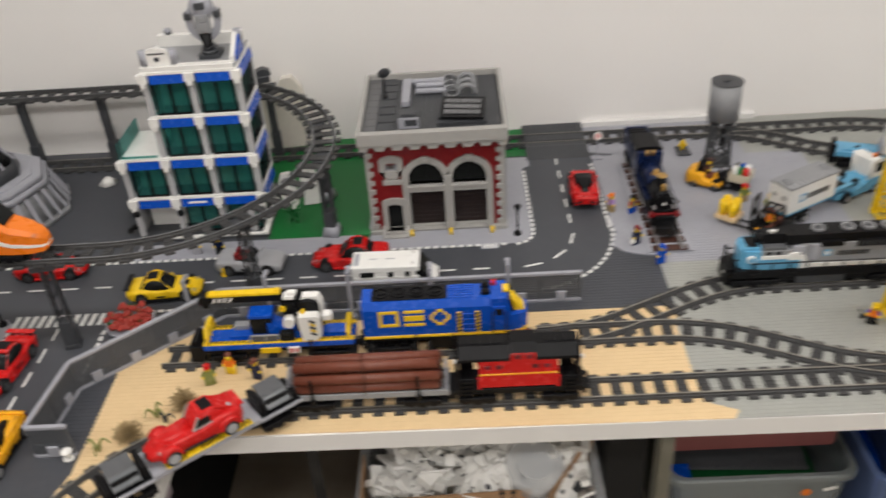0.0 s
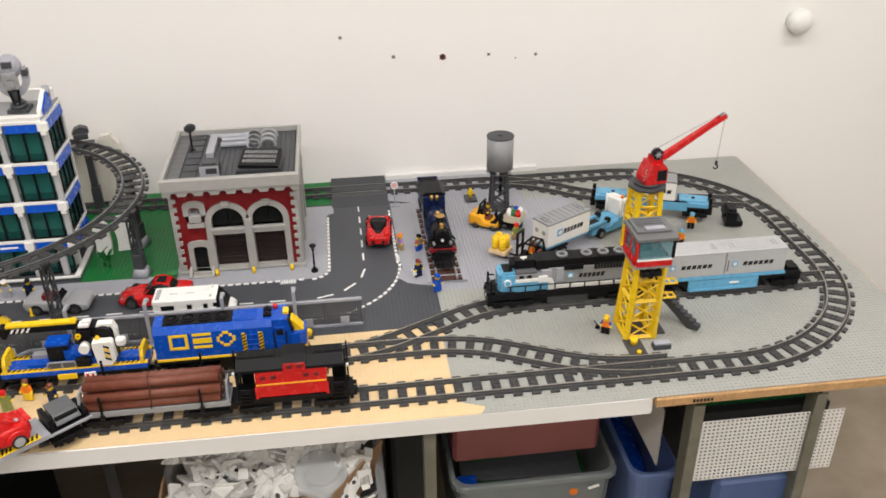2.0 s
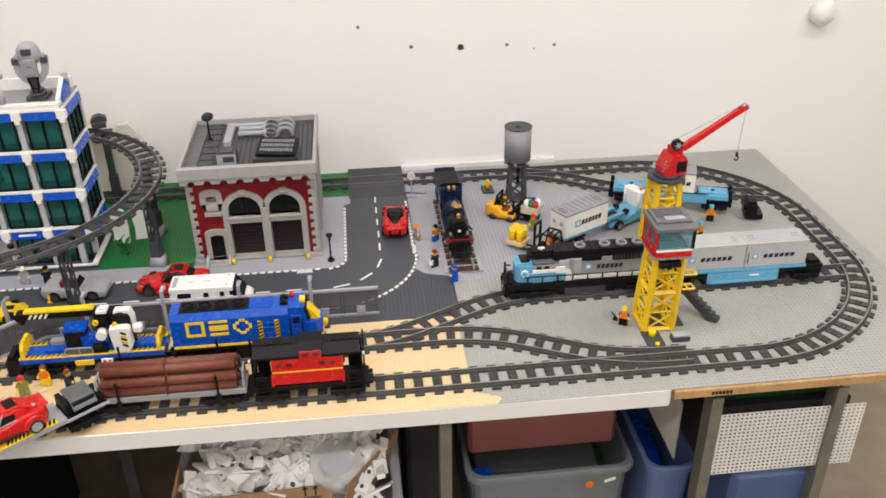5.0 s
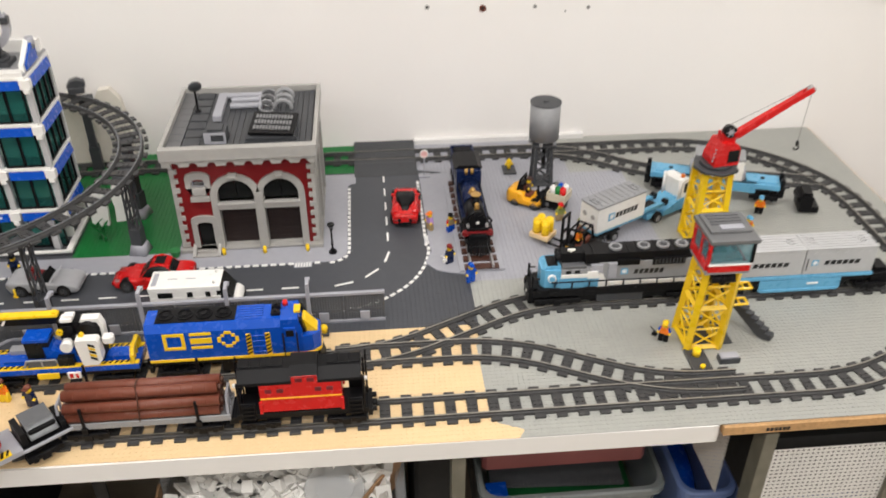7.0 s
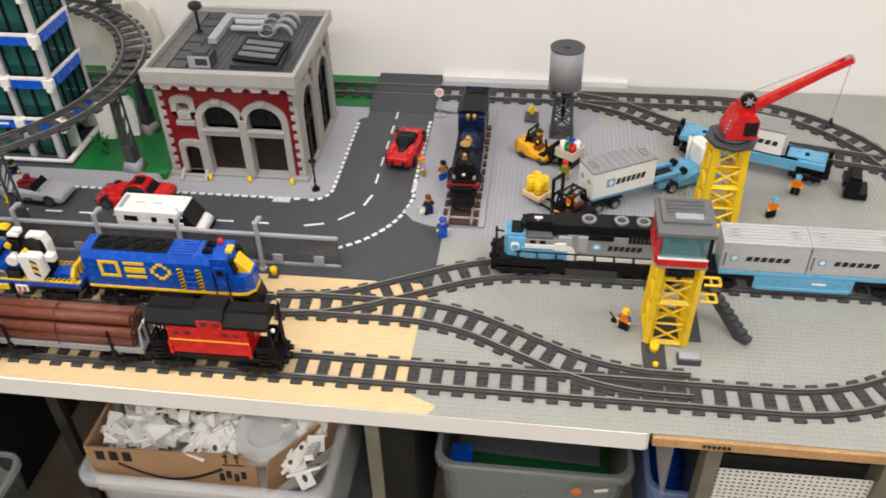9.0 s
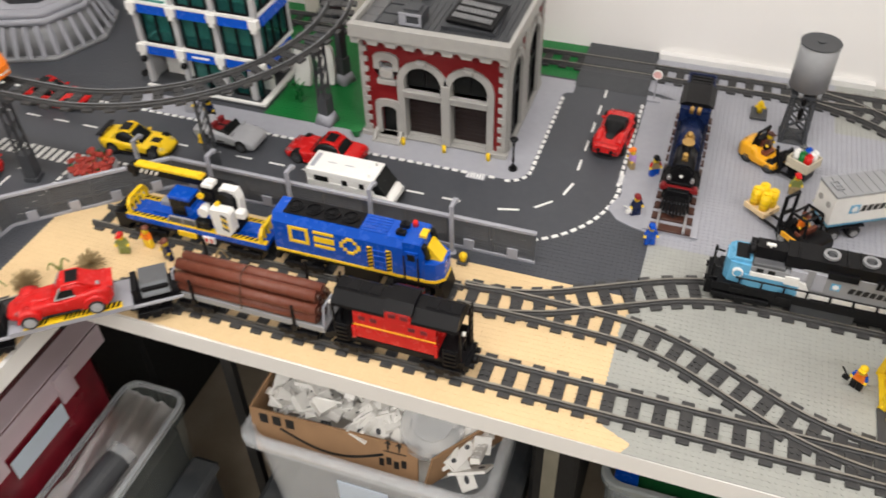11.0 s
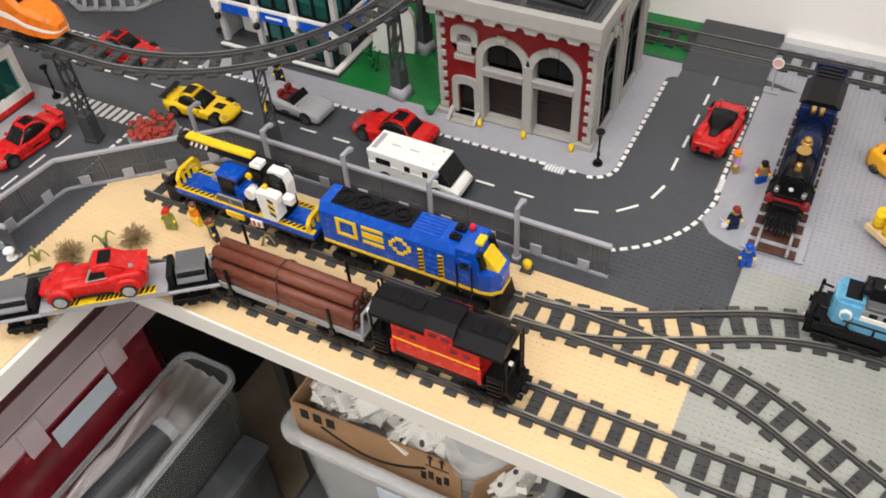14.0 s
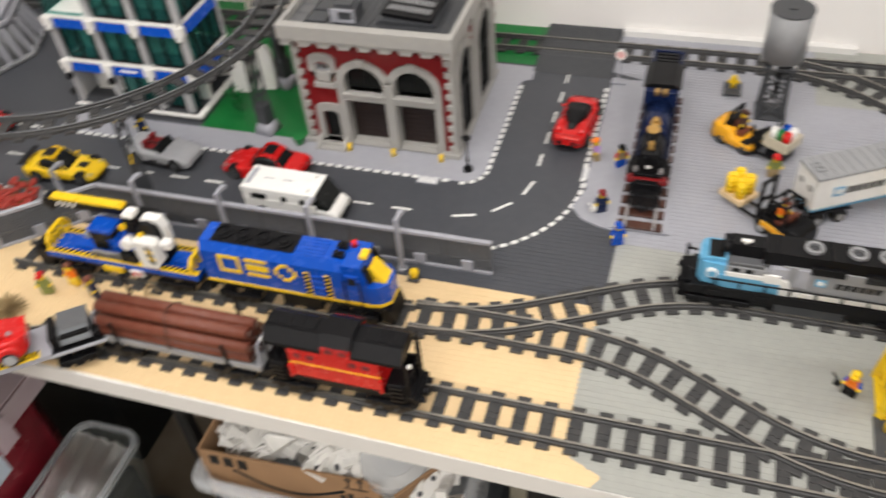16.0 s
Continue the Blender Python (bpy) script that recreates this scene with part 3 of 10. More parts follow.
def fire_station():
    st = thing("fire_station", "toy brick fire station with dark red walls and grey trim", "building")
    x0, x1, yf, yb, zb = -0.185, 0.070, 1.375, 1.627, G + 0.0008
    zc = 0.938                                   # underside of the cornice
    base = nb((x0 - 0.004, -0.110, yf - 0.006, yf + 0.012, zb, zb + 0.008), (0.042, x1 + 0.004, yf - 0.006, yf + 0.012, zb, zb + 0.008), (x0 - 0.002, x1 + 0.003, yf + 0.012, yb, zb, zb + 0.006))
    part("plinth", base, LG, st, "light grey stone plinth")
    doors = [(-0.108, -0.043), (-0.026, 0.037)]
    holes = [arch(a - 0.003, b + 0.003, zb + 0.002, 0.903, 12) for a, b in doors] + [rect(-0.1505, -0.126, 0.869, 0.899), arch(-0.152, -0.124, zb + 0.003, 0.816, 8, 0.006)]
    part("wall", holed(bmesh.new(), rect(x0 + 0.004, x1 - 0.004, zb + 0.0004, zc + 0.004), holes, 0.004, 0.012, 0, elev(yf)), DARKRED, st, "dark red brick facade")
    # grey arched surrounds with garage openings
    for a, b in doors:
        out = [(a - 0.012, zb + 0.002), (b + 0.012, zb + 0.002)] + [((a + b) / 2 + ((b - a) / 2 + 0.012) * math.cos(math.pi * i / 14), 0.87 + 0.042 * math.sin(math.pi * i / 14)) for i in range(15)]
        part("arch_surround", holed(bmesh.new(), out, [arch(a, b, zb + 0.004, 0.9, 14)], 0.0, 0.022, 0, elev(yf)), LG, st, "light grey stepped arch surround")
        c = (a + b) / 2
        part("keystone", nb((c - 0.008, c + 0.008, yf - 0.003, yf + 0.002, 0.903, 0.915), (c - 0.006, c + 0.006, yf - 0.005, yf - 0.0028, 0.906, 0.911)), LG, st)
        part("lintel", nb((a, b, yf - 0.002, yf + 0.010, 0.841, 0.8525), (a - 0.002, b + 0.002, yf - 0.004, yf + 0.002, 0.85, 0.854)), LG, st)
        gd = part("garage_door", nb((a, b, yf + 0.021, yf + 0.024, zb + 0.004, 0.841)), DOORBROWN, st, "dark ribbed roller door")
        for i in range(8):
            part("slat", nb((a + 0.001, b - 0.001, yf + 0.0197, yf + 0.021, zb + 0.0085 + i * 0.0088, zb + 0.0155 + i * 0.0088)), DOORBROWN, gd)
        pane = part("arched_window", prism(bmesh.new(), arch(a, b, 0.854, 0.9, 14), 0.017, 0.019, 0, elev(yf)), SMOKE, st, "smoked arched window")
        part("mullion", nb((c - 0.001, c + 0.001, yf + 0.0155, yf + 0.017, 0.854, 0.9)), BLACK, pane)
    part("centre_pier", nb((-0.0420, -0.0270, yf - 0.002, yf + 0.004, zb + 0.002, 0.874)), LG, st)
    # side door with steps and small upper window
    part("door_surround", holed(bmesh.new(), arch(-0.162, -0.114, zb + 0.004, 0.829, 8, 0.008), [arch(-0.152, -0.124, zb + 0.004, 0.816, 8, 0.006)], -0.001, 0.006, 0, elev(yf)), LG, st)
    part("door", nb((-0.152, -0.124, yf + 0.010, yf + 0.012, zb + 0.003, 0.815)), SMOKE, st, "dark glazed entrance door")
    part("steps", nb((-0.158, -0.118, yf - 0.012, yf + 0.008, zb, zb + 0.008), (-0.158, -0.118, yf - 0.022, yf - 0.012, zb, zb + 0.0035)), LG, st)
    for x in (-0.162, -0.117):
        part("stair_wall", profile(bmesh.new(), [(0, 0), (0.026, 0), (0.026, 0.016), (0.018, 0.016), (0, 0.004)], -0.003, 0.003), LG, st).matrix_basis = pose(x, yf - 0.022, zb, 0, 0, 90)
    part("window_hood", holed(bmesh.new(), arch(-0.16, -0.116, 0.887, 0.919, 8, 0.010), [arch(-0.15, -0.126, 0.872, 0.905, 8, 0.006)], -0.001, 0.006, 0, elev(yf)), LG, st)
    part("window", nb((-0.1505, -0.126, yf + 0.008, yf + 0.010, 0.869, 0.904)), CLEAR, st, "small upper window")
    part("window_frame", holed(bmesh.new(), rect(-0.1505, -0.126, 0.869, 0.904), [rect(-0.1475, -0.129, 0.872, 0.887), rect(-0.1475, -0.129, 0.889, 0.901)], 0.006, 0.008, 0, elev(yf)), BLUEGREY, st)
    part("window_sill", nb((-0.155, -0.121, yf - 0.003, yf + 0.006, 0.86, 0.869)), LG, st)
    # corner quoins, alternating long and short
    for k in range(9):
        z = zb + 0.010 + k * 0.0192
        for sx, xa in ((1, x0), (-1, x1)):
            for dz, ln in ((0.0, 0.014), (0.0098, 0.007)):
                a, b = sorted((xa, xa + sx * ln))
                part("quoin", nb((a, b, yf, yf + 0.0045, z + dz, z + dz + 0.0094), bev=0.0005), LG, st)
    # side and back walls
    ywins = [(1.397, 1.466), (1.507, 1.580)]
    part("side_wall", holed(bmesh.new(), rect(yf + 0.006, yb, zb + 0.004, zc + 0.004), [arch(a, b, zb + 0.012, 0.917, 10) for a, b in ywins], 0.0, 0.014, 0, elev_x(x1 - 0.001)), LG, st, "light grey side wall")
    for a, b in ywins:
        part("side_arch", holed(bmesh.new(), arch(a - 0.009, b + 0.009, zb + 0.004, 0.929, 10), [arch(a, b, zb + 0.012, 0.917, 10)], -0.005, 0.0, 0, elev_x(x1 - 0.001)), LG, st)
        c = (a + b) / 2
        part("side_keystone", nb((x1 + 0.003, x1 + 0.008, c - 0.006, c + 0.006, 0.92, 0.934)), LG, st)
        w = part("side_window", prism(bmesh.new(), arch(a, b, zb + 0.012, 0.917, 10), 0.004, 0.006, 0, elev_x(x1 - 0.001)), SMOKE, st)
        # black surround added over the pane so the window reads dark despite reflections
        part("window_frame", holed(bmesh.new(), arch(a, b, zb + 0.012, 0.917, 10), [arch(a + 0.005, c - 0.004, zb + 0.018, 0.845, 4, 0.001), arch(c + 0.004, b - 0.005, zb + 0.018, 0.845, 4, 0.001), arch(a + 0.006, c - 0.004, 0.853, 0.893, 6, 0.012), arch(c + 0.004, b - 0.006, 0.853, 0.893, 6, 0.012)], 0.0005, 0.0035, 0, elev_x(x1 - 0.001)), BLACK, w, "black surround added to darken the window")
        part("mullion", nb((x1 - 0.0048, x1 - 0.003, c - 0.002, c + 0.002, zb + 0.012, 0.917), (x1 - 0.0048, x1 - 0.003, a, b, 0.847, 0.851)), BLACK, w)
    part("corner_pier", nb((x1 - 0.010, x1 + 0.0015, yf + 0.0046, yf + 0.014, zb + 0.006, zc)), LG, st)
    for y in (1.4745, 1.4965, 1.5875, 1.617):
        for k in range(5):
            part("side_brick", nb((x1 - 0.001, x1 + 0.0016, y - 0.0035, y + 0.0035, 0.842 + k * 0.0192, 0.8512 + k * 0.0192)), DARKRED, st, "dark red wall brick")
    for y in (1.486, 1.600):
        part("pilaster", nb((x1 - 0.001, x1 + 0.004, y - 0.006, y + 0.006, zb + 0.006, zc)), LG, st)
    part("west_wall", nb((x0 + 0.002, x0 + 0.010, yf + 0.010, yb, zb + 0.004, zc)), DARKRED, st)
    part("back_wall", nb((x0 + 0.010, x1 - 0.010, yb - 0.008, yb, zb + 0.004, zc)), DARKRED, st)
    # cornice with round arches under it, and the roof tray
    ct = 0.9725
    for b in ((x0 - 0.008, x1 + 0.008, yf - 0.018, yf - 0.003, 0.95, ct), (x0 - 0.008, x1 + 0.008, yb - 0.001, yb + 0.006, 0.95, ct), (x0 - 0.008, x0 - 0.001, yf - 0.003, yb - 0.001, 0.95, ct), (x1 + 0.001, x1 + 0.008, yf - 0.003, yb - 0.001, 0.95, ct)):
        part("cornice", nb(b), LG, st, "light grey cornice")
    step = (x1 - x0) / 8
    sc = [(x0 - 0.006, 0.938), (x0 - 0.006, 0.951), (x1 + 0.006, 0.951), (x1 + 0.006, 0.938)]
    for i in range(7, -1, -1):
        c = x0 + (i + 0.5) * step
        r = 0.0078
        sc += [(c + r + 0.001, 0.938)] + [(c + r * math.cos(math.pi * j / 6), 0.938 + r * math.sin(math.pi * j / 6)) for j in range(7)] + [(c - r - 0.001, 0.938)]
    bm = bmesh.new()
    vs = [bm.verts.new((x, yf - 0.0150, z)) for x, z in sc]
    es = [bm.edges.new((vs[i], vs[(i + 1) % len(vs)])) for i in range(len(vs))]
    g = bmesh.ops.triangle_fill(bm, edges=es, use_beauty=True)["geom"]
    ex = bmesh.ops.extrude_face_region(bm, geom=[f for f in g if isinstance(f, bmesh.types.BMFace)])["geom"]
    for q in ex:
        if isinstance(q, bmesh.types.BMVert):
            q.co.y += 0.0175
    bmesh.ops.recalc_face_normals(bm, faces=bm.faces)
    part("arched_frieze", bm, LG, st)
    part("roof", nb((x0 - 0.001, x1 + 0.001, yf - 0.003, yb - 0.001, 0.954, 0.96)), DARKGREY, st, "dark grey tiled flat roof")
    for i in range(16):
        x = -0.100 + i * 0.0105
        part("roof_tile", nb((x, x + 0.0098, yf + 0.002, yb - 0.004, 0.96, 0.9625), bev=0.0003), DARKGREY, st)
    for i in range(9):
        part("roof_tile", nb((-0.186, -0.160, yf + 0.01 + i * 0.028, yf + 0.037 + i * 0.028, 0.96, 0.9632), bev=0.0003), ROOFGREY, st)
    for i in range(7):
        part("roof_grille", nb((-0.158, -0.128, yf + 0.02 + i * 0.034, yf + 0.048 + i * 0.034, 0.96, 0.9625), bev=0.0003), DARKGREY, st)
    # roof furniture
    for i, (xa, xb, y) in enumerate(((-0.108, -0.040, 1.593), (-0.090, -0.040, 1.571), (-0.090, -0.036, 1.544))):
        part("pipe", rod(rod(bmesh.new(), (xa, y, 0.969), (xb, y, 0.969), 0.0055, 10), (xb, y, 0.969), (xb + 0.006, y, 0.969), 0.0065, 10), BLUEGREY, st, "light grey vent pipe")
    part("manifold", nb((-0.116, -0.100, 1.488, 1.598, 0.963, 0.974)), BLUEGREY, st)
    for i in range(3):
        y = 1.594 - i * 0.027
        bm = holed(bmesh.new(), [(math.cos(k * math.pi / 9) * 0.0155, math.sin(k * math.pi / 9) * 0.0155) for k in range(18)], [[(math.cos(k * math.pi / 9) * 0.0130, math.sin(k * math.pi / 9) * 0.0130) for k in range(18)]], 0, 0.008)
        part("duct_ring", bm, MIDGREY, st, "light grey round duct ring").matrix_basis = pose(-0.022, y, 0.963, 24, 10, 0)
        bm = bent_tube([(0.016 * math.cos(radians(k * 30 - 20)), 0, 0.016 * math.sin(radians(k * 30 - 20))) for k in range(8)], 0.0045)
        part("duct_bend", bm, MIDGREY, st).matrix_basis = pose(0.010, y - 0.004, 0.965)
    sk = part("skylight", profile(bmesh.new(), [(-0.045, 0), (0.045, 0), (0.045, 0.006), (-0.045, 0.006)], 0, 0.086), DARKGREY, st, "raised dark skylight box")
    sk.matrix_basis = pose(-0.003, 1.399, 0.9632, 6, 0, 0)
    blk = part("skylight_panel", nb((-0.040, 0.040, -0.036, 0.036, 0, 0.006)), BLACK, st)
    blk.matrix_basis = pose(0.000, 1.438, 0.9752, 6, 2, -5)
    for i in range(3):
        for k in range(12):
            part("grille_bar", nb((-0.033 + k * 0.0056, -0.0290 + k * 0.0056, -0.026 + i * 0.0190, -0.014 + i * 0.0190, 0.006, 0.0082)), GRILLEGREY, blk, "grey ribbed grille block")
    part("roof_hatch", nb((-0.118, -0.080, 1.396, 1.432, 0.962, 0.984), (-0.112, -0.086, 1.402, 1.427, 0.984, 0.988)), DARKGREY, st)
    part("hatch_front", holed(bmesh.new(), rect(-0.118, -0.080, 0.963, 0.984), [rect(-0.106, -0.084, 0.967, 0.980)], -0.002, 0.0, 0, elev(1.396)), BLUEGREY, st)
    bm = rod(bmesh.new(), (-0.150, 1.538, 0.963), (-0.150, 1.538, 1.012), 0.0022, 6)
    cyl(bm, -0.150, 1.538, 0.96, 0.966, 0.006, 10)
    part("antenna_mast", bm, BLACK, st)
    bm = bmesh.new()
    ball(bm, 0, 0, 0, 0.0130, 1, 0.35, 1)
    part("satellite_dish", bm, DARKGREY, st, "dark round dish").matrix_basis = pose(-0.148, 1.535, 1.014, 25, 0, 20)
    return st


fire_station()
for bx in (-0.109, -0.034, 0.045):
    solo("bollard", cyl(cyl(bmesh.new(), 0, 0, 0, 0.012, 0.0036, 12), 0, 0, 0.012, 0.0136, 0.0025, 12), YELLOW, "small yellow round bollard before the fire station", "bollard", pose(bx, 1.361, G + 0.0006), "yellow bollards")


def street_lamp(x, y):
    st = thing("street_lamp", "black ornate street lamp with a round head", "street lamp", pose(x, y, G + 0.0006))
    bm = cyl(bmesh.new(), 0, 0, 0, 0.004, 0.0075, 12)
    cyl(bm, 0, 0, 0.004, 0.010, 0.005, 12, 0.003)
    part("base", bm, BLACK, st)
    bm = cyl(bmesh.new(), 0, 0, 0.010, 0.055, 0.0017, 8)
    cyl(bm, 0, 0, 0.018, 0.026, 0.0028, 8, 0.0018)
    cyl(bm, 0, 0, 0.050, 0.053, 0.003, 8)
    part("post", bm, BLACK, st)
    part("lantern", cyl(bmesh.new(), 0, 0, 0.055, 0.061, 0.004, 12, 0.0062), DARKGREY, st)
    part("cap", ball(bmesh.new(), 0, 0, 0.0615, 0.0072, 1, 1, 0.5), BLACK, st)


street_lamp(0.092, 1.349)


# ---- police headquarters ----
def hq():
    h = thing("police_headquarters", "white and blue toy police tower with green glass", "building")
    yf, xs, w = 1.404, -0.643, 0.083
    zb = G + 0.0008
    part("floor_slab", nb((-0.6451, -0.3901, yf - 0.018, 1.5401, zb, zb + 0.0035)), DARKGREY, h)
    bands = [0.822, 0.906, 0.990, 1.074]                 # undersides of the window bands
    col = abs_plastic("column grey plastic", (0.46, 0.46, 0.47), 0.35)
    for lvl in range(4):
        cols = range(3) if lvl < 2 else range(1, 3)
        z0 = zb + 0.0035 if lvl == 0 else bands[lvl - 1] + 0.022
        z1 = bands[lvl]
        xl = xs + w * cols[0]
        # floor slab and white band with blue slopes
        part("storey_slab", nb((xl + 0.003, -0.398, yf + 0.004, 1.522, z1 + 0.004, z1 + 0.012)), BLUEGREY, h)
        part("band", nb((xl - 0.002, -0.393, yf - 0.004, yf + 0.006, z1 + 0.016, z1 + 0.0215)), WHITE, h, "white ledge band")
        part("band", nb((-0.399, -0.391, yf + 0.006, 1.527, z1 + 0.016, z1 + 0.0215)), WHITE, h)
        for c in cols:
            x0 = xs + c * w
            bm = profile(bmesh.new(), [(0, 0), (0.006, 0), (0.006, 0.016), (0.003, 0.016)], 0, w - 0.022)
            sl = part("blue_panel", bm, BLUE, h, "blue sloped sign panel")
            sl.matrix_basis = pose(x0 + w - 0.010, yf - 0.006, z1, 0, 0, 90)
            if lvl == 0 and c == 1:
                part("sign_bar", nb((x0 + 0.025, x0 + 0.060, yf - 0.0055, yf - 0.0035, z1 + 0.006, z1 + 0.010)), WHITE, h, "white sign lettering bar").rotation_euler = (0, 0, 0)
            if lvl:
                wn = part("window", nb((x0 + 0.012, x0 + w - 0.010, yf + 0.0045, yf + 0.0065, z0 + 0.001, z1), bev=0), TEAL, h, "green tinted window pair")
                part("window_frame", holed(bmesh.new(), rect(x0 + 0.011, x0 + w - 0.009, z0, z1 + 0.001), [rect(x0 + 0.014, x0 + w / 2 - 0.001, z0 + 0.003, z1 - 0.002), rect(x0 + w / 2 + 0.003, x0 + w - 0.012, z0 + 0.003, z1 - 0.002)], 0.0, 0.004, 0, elev(yf)), BLACK, wn)
            elif c:
                wn = part("window", nb((x0 + 0.012, x0 + w - 0.010, yf + 0.012, yf + 0.014, z0, z1), bev=0), TEAL, h)
                part("window_frame", holed(bmesh.new(), rect(x0 + 0.011, x0 + w - 0.009, z0, z1), [rect(x0 + 0.014, x0 + w / 2 - 0.001, z0 + 0.003, z1 - 0.002), rect(x0 + w / 2 + 0.003, x0 + w - 0.012, z0 + 0.003, z1 - 0.002)], 0.008, 0.012, 0, elev(yf)), BLACK, wn)
        for c in (*cols, cols[-1] + 1):
            x = xs + c * w
            inset = 0.026 if lvl == 0 and c == 3 else 0.0
            part("column", nb((x - 0.005 - inset, x + 0.005 - inset, yf - 0.001, yf + 0.008, z0, z1 + (0.016 if not inset else 0.002))), col, h, "grey column")
            part("corner_block", nb((x - 0.009, x + 0.009, yf - 0.0075, yf + 0.004, z1 + 0.002, z1 + 0.018), (x - 0.005, x + 0.005, yf - 0.008, yf, z1 - 0.006, z1 + 0.002)), WHITE, h)
        # east side
        for y in (yf + 0.005, 1.522):
            part("column", nb((-0.400 - (0 if lvl else 0.028), -0.391 - (0 if lvl else 0.028), y - 0.004, y + 0.004, z0, z1 + 0.016)), col, h)
        bm = profile(bmesh.new(), [(-0.006, 0), (0, 0), (-0.003, 0.016), (-0.006, 0.016)], 1.416, 1.512)
        part("blue_panel", bm, BLUE, h).matrix_basis = pose(-0.386, 0, z1)
        back = 0.0 if lvl else 0.036
        wn = part("side_window", nb((-0.401 - back, -0.399 - back, 1.413, 1.516, z0 + 0.001, z1), bev=0), TEAL, h)
        part("window_frame", holed(bmesh.new(), rect(1.411, 1.518, z0, z1), [rect(1.414 + i * 0.0262, 1.414 + i * 0.0262 + 0.0225, z0 + 0.003, z1 - 0.003) for i in range(4)], 0.0, 0.004, 0, elev_x(-0.394 - back)), BLACK, wn)
        part("back_wall", nb((xl, -0.398, 1.523, 1.528, z0, z1 + 0.016)), WHITE, h)
        part("west_wall", nb((xl - 0.004, xl, yf + 0.010, 1.523, z0, z1 + 0.016)), TEAL if lvl else col, h)
        part("inner_wall", nb((xl + 0.01, -0.40, 1.445, 1.449, z0, z1)), WHITE, h)
    # terrace on the lower wing
    tz = bands[1] + 0.022
    part("terrace_glass", nb((xs - 0.002, xs + 0.002, yf, 1.522, tz, tz + 0.028), (xs + 0.002, xs + w - 0.012, yf - 0.001, yf + 0.002, tz, tz + 0.004)), TEAL, h, "green glass terrace rail")
    part("terrace_floor", nb((xs, xs + w - 0.008, yf + 0.004, 1.522, tz - 0.006, tz)), WHITE, h)
    # roof
    rz = bands[3] + 0.0215
    part("roof_deck", nb((-0.560, -0.394, yf, 1.527, rz, rz + 0.004)), MIDGREY, h, "grey roof deck")
    part("roof_edge", nb((-0.562, -0.396, yf - 0.002, yf + 0.0035, rz, rz + 0.008)), WHITE, h)
    part("roof_edge", nb((-0.562, -0.556, yf + 0.0035, 1.512, rz, rz + 0.008)), WHITE, h)
    part("roof_sign", prism(bmesh.new(), arch(-0.556, -0.500, rz + 0.004, rz + 0.040, 10, 0.016), 0.004, 0.011, 0, elev(yf)), WHITE, h, "white rounded roof sign")
    part("sign_bar", nb((-0.543, -0.513, yf + 0.0032, yf + 0.0042, rz + 0.029, rz + 0.0315)), DARKGREY, h, "dark lettering bar")
    part("sign_emblem", cyl(bmesh.new(), -0.528, rz + 0.020, yf + 0.0032, yf + 0.0042, 0.0045, 12, axis="y"), DARKGREY, h)
    for pp in ((-0.500, -0.398, yf + 0.004, yf + 0.010, rz + 0.004, rz + 0.010), (-0.556, -0.398, 1.512, 1.524, rz + 0.004, rz + 0.026)):
        part("parapet", nb(pp), WHITE, h)
    part("roof_fin", profile(bmesh.new(), [(0, 0), (0.07, 0), (0.07, 0.038), (0.05, 0.040), (0.0, 0.012)], -0.004, 0.004), WHITE, h).matrix_basis = pose(-0.398, 1.4135, rz + 0.004, 0, 0, 90)
    part("fin_panel", profile(bmesh.new(), [(0.006, 0.002), (0.062, 0.002), (0.062, 0.034), (0.045, 0.034), (0.006, 0.012)], -0.0015, 0.0015), BLUE, h).matrix_basis = pose(-0.392, 1.4135, rz + 0.004, 0, 0, 90)
    for x, y in ((-0.552, 1.4115), (-0.535, 1.5175), (-0.3945, 1.4685), (-0.500, 1.4135)):
        part("roof_lamp", cyl(bmesh.new(), x, y, rz + 0.028 if x > -0.45 or y > 1.5 else rz + 0.01, rz + 0.046 if x > -0.45 else rz + 0.036, 0.0072, 12), BLUEGREY, h)
    part("pedestal", nb((-0.464, -0.426, 1.437, 1.475, rz + 0.004, rz + 0.012)), DARKGREY, h)
    for x in (-0.553, -0.638):
        bm = ball(bmesh.new(), x, yf - 0.012, 0.812 if x > -0.6 else 0.814, 0.0065)
        part("wall_lamp", bm, BLACK, h, "black round wall lamp")
    # door steps apron on the east side
    part("kerb", nb((-0.4021, -0.3911, 1.3881, 1.5211, zb + 0.0036, zb + 0.009), (-0.6451, -0.4021, 1.3881, 1.3951, zb + 0.0036, zb + 0.007)), WHITE, h, "low white kerb")
    return rz + 0.012


HQ_ROOF = hq()


